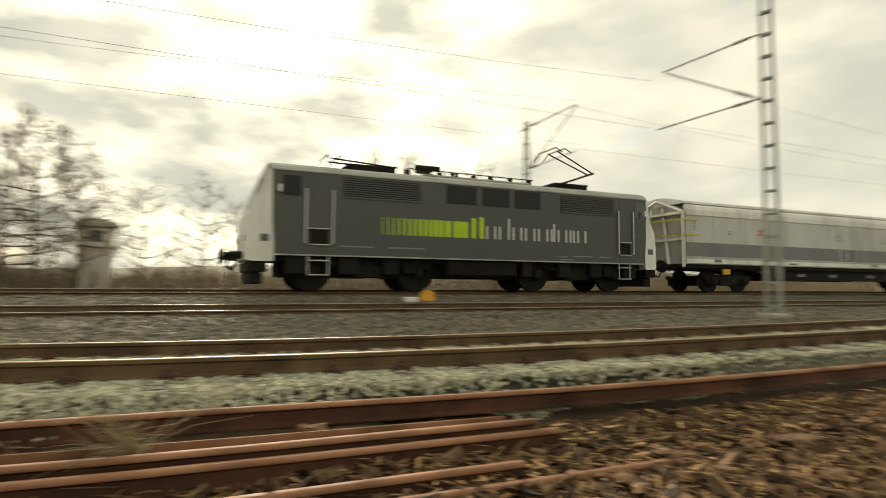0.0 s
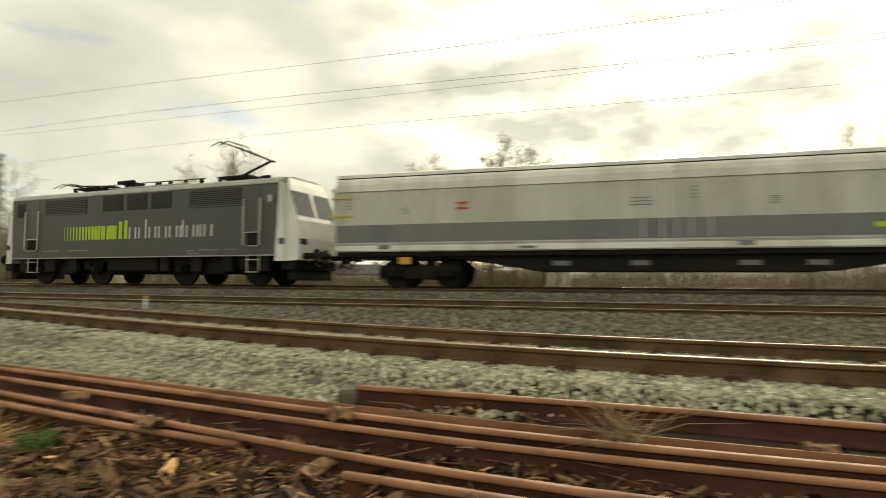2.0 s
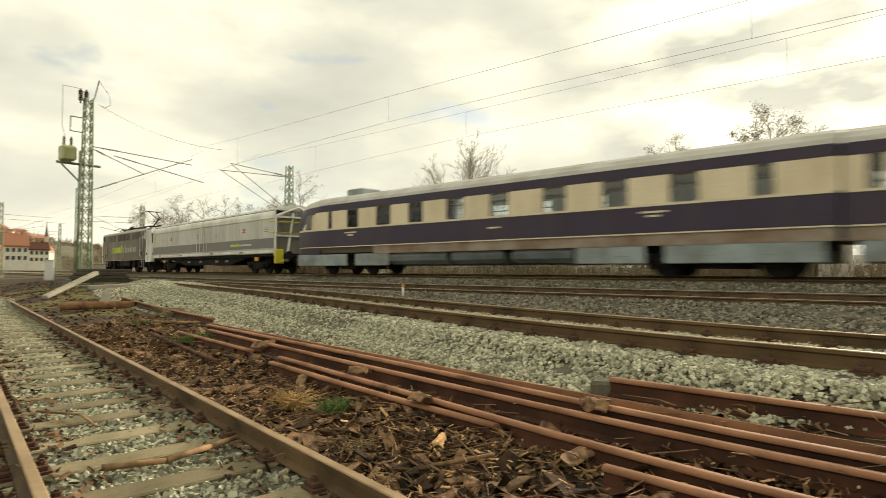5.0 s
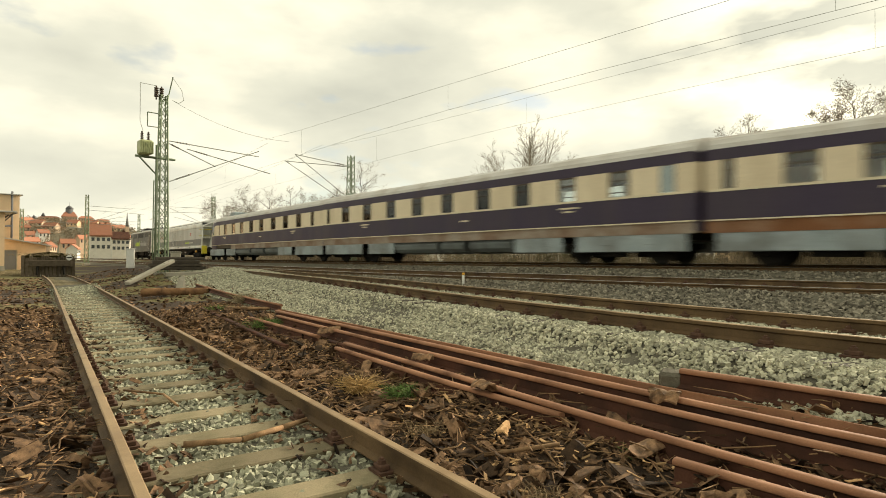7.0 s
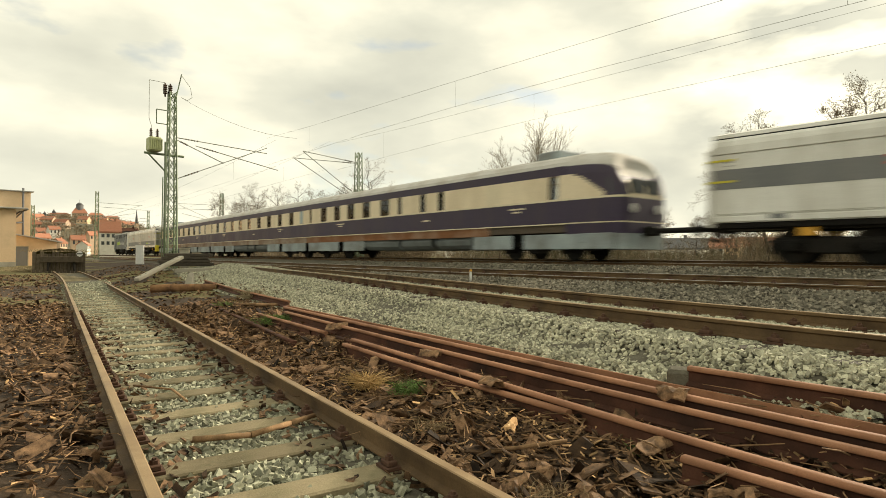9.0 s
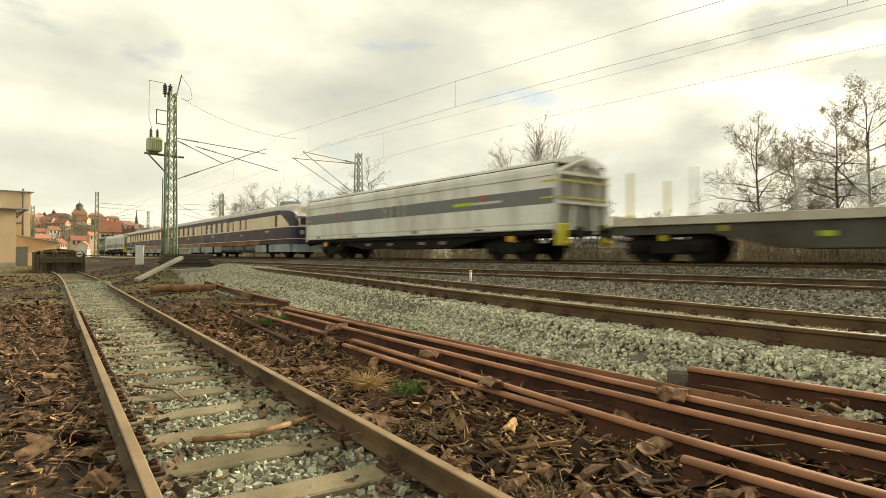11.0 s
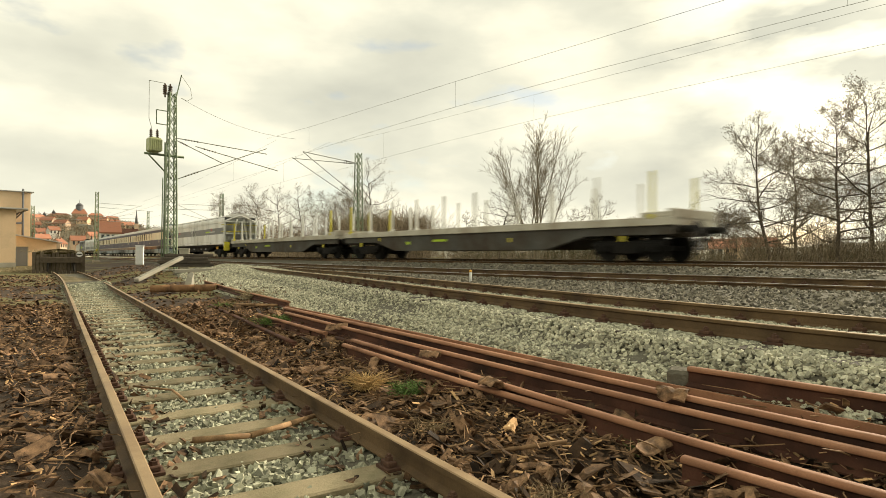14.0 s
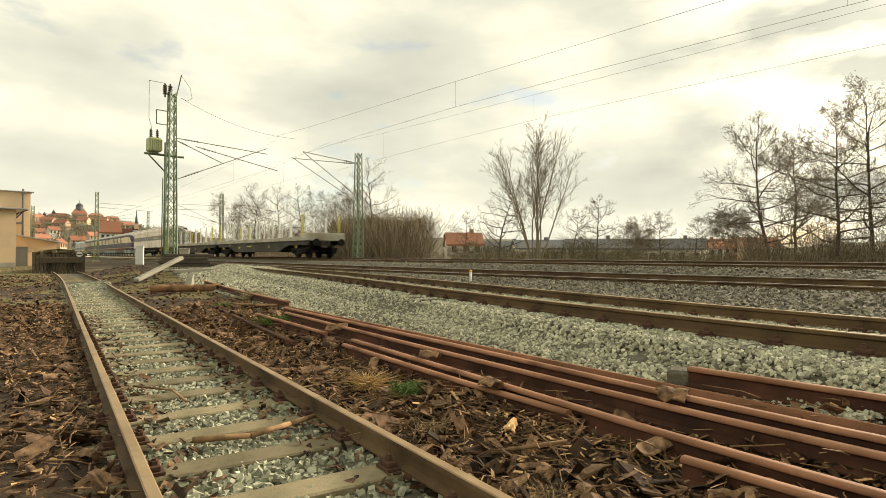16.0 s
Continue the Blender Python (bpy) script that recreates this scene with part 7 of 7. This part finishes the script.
# leaves and bark caught on the rails, and the pale slab by the rail end
for x, y, z, l, w, t, k, mt in ((-1.72, 3.42, 0.02, 0.3, 0.16, 80, -30, "bark_chip"), (-1.85, 3.98, 0.24, 0.2, 0.12, 20, 20, "bark_chip"), (-3.3, 3.7, 0.12, 0.28, 0.14, 160, 10, "bark_chip"), (-4.6, 4.2, 0.14, 0.22, 0.12, 30, -10, "bark_chip"), (1.2, 4.05, 0.22, 0.18, 0.1, 10, 15, "bark_chip"),
                                (-2.6, 3.15, 0.0, 0.2, 0.07, -60, 15, "wood_chip"), (-7.2, 4.75, 0.16, 0.3, 0.16, 50, 0, "bark_chip"), (2.0, 3.2, 0.0, 0.18, 0.1, 40, 30, "wood_chip"), (3.0, 2.6, -0.02, 0.3, 0.2, 70, 10, "twig")):
    bark_slab(x, y, z, l, w, t, k, mt, "dry leaves and bark caught among the rails")


def tuft(name, x, y, z, n, h, spread, mat, label, category, seed, r=0.0035):
    rnd = random.Random(seed)
    segs = []
    for _ in range(n):
        p = Vector((x + rnd.gauss(0, spread * 0.3), y + rnd.gauss(0, spread * 0.3), z))
        d = Vector((rnd.gauss(0, 0.6), rnd.gauss(0, 0.6), rnd.uniform(0.3, 1.1)))
        m = p + d * h * 0.5
        q = m + (d + Vector((rnd.gauss(0, 0.5), rnd.gauss(0, 0.5), -0.5))) * h * 0.45
        segs += [(p, m, r, r * 0.8), (m, q, r * 0.8, r * 0.3)]
    tagged(sticks(name, segs, mat), label, category, kind="stuff" if category in ("straw", "dry grass") else "")


tuft("dry_tuft", -4.60, 3.37, -0.08, 340, 0.2, 0.14, "straw", "brown dry fir twig standing in bark", "dry plant", 1)
tuft("fir_twig", -4.12, 3.50, -0.05, 260, 0.12, 0.22, "green", "green fir twig lying in bark", "fir twig", 2, 0.003)
tuft("fir_twig", -9.52, 5.07, 0.0, 420, 0.2, 0.42, "green", "green fir twigs over a rail end", "fir twig", 3, 0.005)
tuft("fir_twig", -1.81, 3.53, -0.06, 170, 0.10, 0.16, "green", "small green fir twig in bark", "fir twig", 4, 0.003)
tuft("fir_twig", -13.5, 5.9, -0.05, 160, 0.2, 0.4, "green", "green grass tuft by the log", "grass tuft", 5, 0.006)
tuft("moss_tuft", -2.75, 1.66, -0.17, 260, 0.05, 0.16, "green", "bright moss on a sleeper end", "moss", 6, 0.004)
tuft("dry_tuft", -3.2, 2.3 + 0.62, -0.08, 70, 0.12, 0.25, "leaf_dry", "flattened straw on the bark", "straw", 7)
tuft("dry_tuft", -1.9, 2.62, -0.12, 80, 0.12, 0.3, "leaf_dry", "dry straw beside the siding rail", "straw", 8)
tuft("dry_tuft", 0.1, 3.98, 0.22, 60, 0.4, 0.18, "brush_dry", "dry weed stem among the rails", "dry plant", 9)
tuft("dry_tuft", -14.5, 7.0, 0.05, 160, 0.35, 0.4, "brush_dry", "tawny dry grass beside the thin rail", "dry grass", 10, 0.006)
tuft("dry_tuft", -6.8, 0.1, -0.15, 120, 0.12, 0.45, "leaf_dry", "tawny straw on the mud", "straw", 11)
for i in range(10):
    x, y = -52 - 1.7 * i, 8.4 + 0.5 * i - (i % 3)
    tuft("dry_grass_tuft", x, y_siding(x) - 2.0 - (i % 4) * 0.5, -0.16, 120, 0.35, 1.2, "brush_dry", "tawny dry grass beside the shed", "dry grass", 40 + i, 0.012)


tuft("dry_grass_tuft", -51.6, y_siding(-51.6) - 0.3, 1.35, 420, 0.3, 3.0, "brush_dry", "tawny dry grass on the buffer stop mound", "dry grass", 61, 0.012)


# ---- sticks, log, sleepers and boxes ----
def branch(pts, r, label):
    bm = bmesh.new()
    for a, b in zip(pts, pts[1:]):
        rod(bm, a, b, r, r * 0.9, sides=8)
    tagged(part("branch", bm, "twig"), label, "branch", "fallen branches")


def at_siding(x, off, z=0.02):
    y = y_siding(x) + off
    return Vector((x, y, max(ground_z(x, y), -0.205) + z))


branch([at_siding(-4.35, -0.35, 0.06), at_siding(-4.2, 0.05, 0.05), at_siding(-4.25, 0.4, 0.06), at_siding(-4.35, 0.66, 0.05)], 0.024, "broken branch lying across a sleeper")
branch([at_siding(-6.6, -0.5, 0.05), at_siding(-6.1, -0.2, 0.06), at_siding(-5.6, -0.15, 0.04)], 0.012, "thin curved stick in the siding")
branch([at_siding(-5.1, -0.9, 0.03), at_siding(-5.6, -1.6, 0.05)], 0.015, "dark stick on the mud")
branch([at_siding(-2.6, 1.25, 0.05), at_siding(-2.2, 1.6, 0.09)], 0.015, "short stick on the bark")
branch([Vector((-13.2, 5.9, 0.06)), Vector((-12.3, 6.0, 0.1)), Vector((-11.9, 6.3, 0.1))], 0.03, "crooked branch on the gravel edge")

log = holder("log", pose(0, 0, 0))
tagged(log, "peeled brown pine log with pale sawn end", "log")
bm = bmesh.new()
pts = [Vector((-21.0, 6.5, 0.06)), Vector((-20.6, 7.0, 0.075)), Vector((-20.1, 7.6, 0.08)), Vector((-19.65, 8.15, 0.09))]
for a, b in zip(pts, pts[1:]):
    rod(bm, a, b, 0.125, 0.13, sides=14)
part("trunk", bm, "log_bark", log)
bm = bmesh.new()
d = (pts[-1] - pts[-2]).normalized()
rod(bm, pts[-1] - d * 0.01, pts[-1] + d * 0.01, 0.126, sides=14)
part("sawn_end", bm, "log_cut", log)


def sleeper_between(p, q, w, h, mat, label, holes=False):
    p, q = Vector(p), Vector(q)
    d = q - p
    L = d.length
    th = holder("sleeper", Matrix.Translation(p) @ d.to_track_quat("X", "Z").to_matrix().to_4x4())
    tagged(th, label, "sleeper", "loose sleepers")
    bm = bmesh.new()
    box(bm, 0, L, -w / 2, w / 2, 0, h, 0.025)
    part("beam", bm, mat, th)
    if holes:
        for t in (0.09, 0.2, 0.5, 0.8, 0.91):
            bm = bmesh.new()
            rod(bm, (L * t, 0, h - 0.01), (L * t, 0, h + 0.004), 0.035, sides=10)
            part("bolt_hole", bm, "black_iron", th)
    return th


sleeper_between((-27.6, 7.95, 0.02), (-29.0, 10.35, 1.0), 0.26, 0.16, "concrete", "pale concrete sleeper leaning on the stack", True)
sleeper_between((-28.6, 9.85, 0.33), (-28.2, 12.3, 0.38), 0.3, 0.2, "concrete", "pale concrete sleeper lying on gravel")
z = 0.62
for k, (y0, y1) in enumerate(((9.7, 12.2), (9.6, 12.0), (9.75, 11.9), (9.9, 12.15))):
    for j in range(2):
        sleeper_between((-30.0 - 0.42 * j, y0 + 0.1 * j, z), (-29.8 - 0.42 * j, y1 + 0.1 * j, z), 0.26, 0.155, "sleeper_dark", "old dark wooden sleeper in a stack")
    z += 0.16
bm = bmesh.new()
v = [bm.verts.new(c) for c in ((-0.16, -0.1, 0), (0.16, -0.12, 0), (0.14, 0.1, 0), (-0.15, 0.12, 0), (-0.12, -0.05, 0.4), (0.1, -0.04, 0.32), (0.06, 0.06, 0.5), (-0.06, 0.07, 0.55))]
for q in ((3, 2, 1, 0), (4, 5, 6, 7), (0, 1, 5, 4), (1, 2, 6, 5), (2, 3, 7, 6), (3, 0, 4, 7)):
    bm.faces.new([v[i] for i in q])
ob = part("stone_block", bm, "concrete")
ob.matrix_basis = pose(-22.6, 8.35, 0.02, 0, 8, 30)
tagged(ob, "broken pale concrete block standing in gravel", "concrete block")
bm = bmesh.new()
box(bm, -0.09, 0.09, -0.09, 0.09, -0.08, 0.09, 0.025)
ob = part("stone_block", bm, "ballast_dark")
ob.matrix_basis = pose(-2.05, 4.52, 0.24, 4, 0, 20)
tagged(ob, "grey stone block under a rail end", "stone block")


def cabinet(x, y, z, w, h, d, mat, label, name="cable_cabinet"):
    th = holder(name, pose(x, y, z, 0, 0, 66))
    tagged(th, label, "cabinet", "trackside cabinets")
    bm = bmesh.new()
    box(bm, -w / 2, w / 2, -d / 2, d / 2, 0, h, 0.03)
    part("body", bm, mat, th)
    bm = bmesh.new()
    box(bm, -w / 2 - 0.03, w / 2 + 0.03, -d / 2 - 0.03, d / 2 + 0.03, h, h + 0.06, 0.015)
    part("lid", bm, mat, th)
    bm = bmesh.new()
    box(bm, -w / 2 + 0.05, w / 2 - 0.05, -d / 2 - 0.015, -d / 2, 0.1, h - 0.06)
    part("door", bm, mat, th)


cabinet(-44.5, 13.0, 0.5, 0.5, 1.3, 0.4, "plastic_white", "tall white cable cabinet beside the tracks")
cabinet(-33.0, 11.9, 0.5, 0.5, 1.0, 0.35, "concrete", "pale grey cable cabinet by the mast")
bm = bmesh.new()
box(bm, -0.3, 0.3, -0.2, 0.2, 0, 0.3, 0.03)
ob = part("black_box", bm, "black_iron")
ob.matrix_basis = pose(-43.5, 13.6, 0.12, 0, 0, 60)
tagged(ob, "low black trackside box", "box")

# point indicator between the tracks and the lamp box by the main line
mk = holder("marker_post", pose(-11.6, 12.15, 0.45))
tagged(mk, "short white post with a cap between the tracks", "marker post")
bm = bmesh.new()
rod(bm, (0, 0, -0.05), (0, 0, 0.3), 0.035, sides=10)
part("post", bm, "plastic_white", mk)
bm = bmesh.new()
rod(bm, (0, 0, 0.3), (0, 0, 0.36), 0.05, 0.03, sides=10)
part("cap", bm, "orange", mk)
for x, y in ((7.0, 16.6),):
    pm = holder("point_machine", pose(x, y, 0.66))
    tagged(pm, "yellow and white point lever beside the second track", "point machine")
    bm = bmesh.new()
    rod(bm, (0.25, -0.06, 0.2), (0.25, 0.06, 0.2), 0.24, sides=20)
    part("weight", bm, "orange", pm)
    bm = bmesh.new()
    box(bm, -0.5, -0.1, -0.15, 0.15, 0.05, 0.22, 0.03)
    part("lamp_box", bm, "plastic_white", pm)
    bm = bmesh.new()
    box(bm, -0.5, 0.5, -0.12, 0.12, -0.1, 0.06, 0.02)
    rod(bm, (-0.1, 0, 0.05), (0.3, 0, 0.3), 0.03)
    part("base", bm, "black_iron", pm)
for az, d, m, lab in ((33.0, 26.5, "yellow", "small yellow track marker beyond the main line"), (-29.5, 24.5, "orange", "small orange track box beyond the main line"), (28.7, 25.5, "wood_chip", "small tan box beyond the main line")):
    x, y = polar(az, d)
    if y < y_main(x) + 1.8:
        y = y_main(x) + 2.0
    bm = bmesh.new()
    box(bm, -0.2, 0.2, -0.12, 0.12, 0, 0.3, 0.03)
    box(bm, -0.05, 0.05, -0.13, 0.13, 0.3, 0.36)
    ob = part("track_marker", bm, m)
    ob.matrix_basis = pose(x, y, ground_z(x, y))
    tagged(ob, lab, "track marker", "track markers")


def motions():
    ride(loco, 0, 4.0)
    ride(van_a, 19.3, 7.6)
    ride(rc_front, 44.1, 8.3)
    ride(rc_mid, 67.1, 8.3)
    ride(rc_rear, 90.08, 8.3)
    ride(van_b, 114.8, 7.6)
    ride(flat_a, 137.1, 8.3)
    ride(flat_b, 158.3, 8.3)


motions()
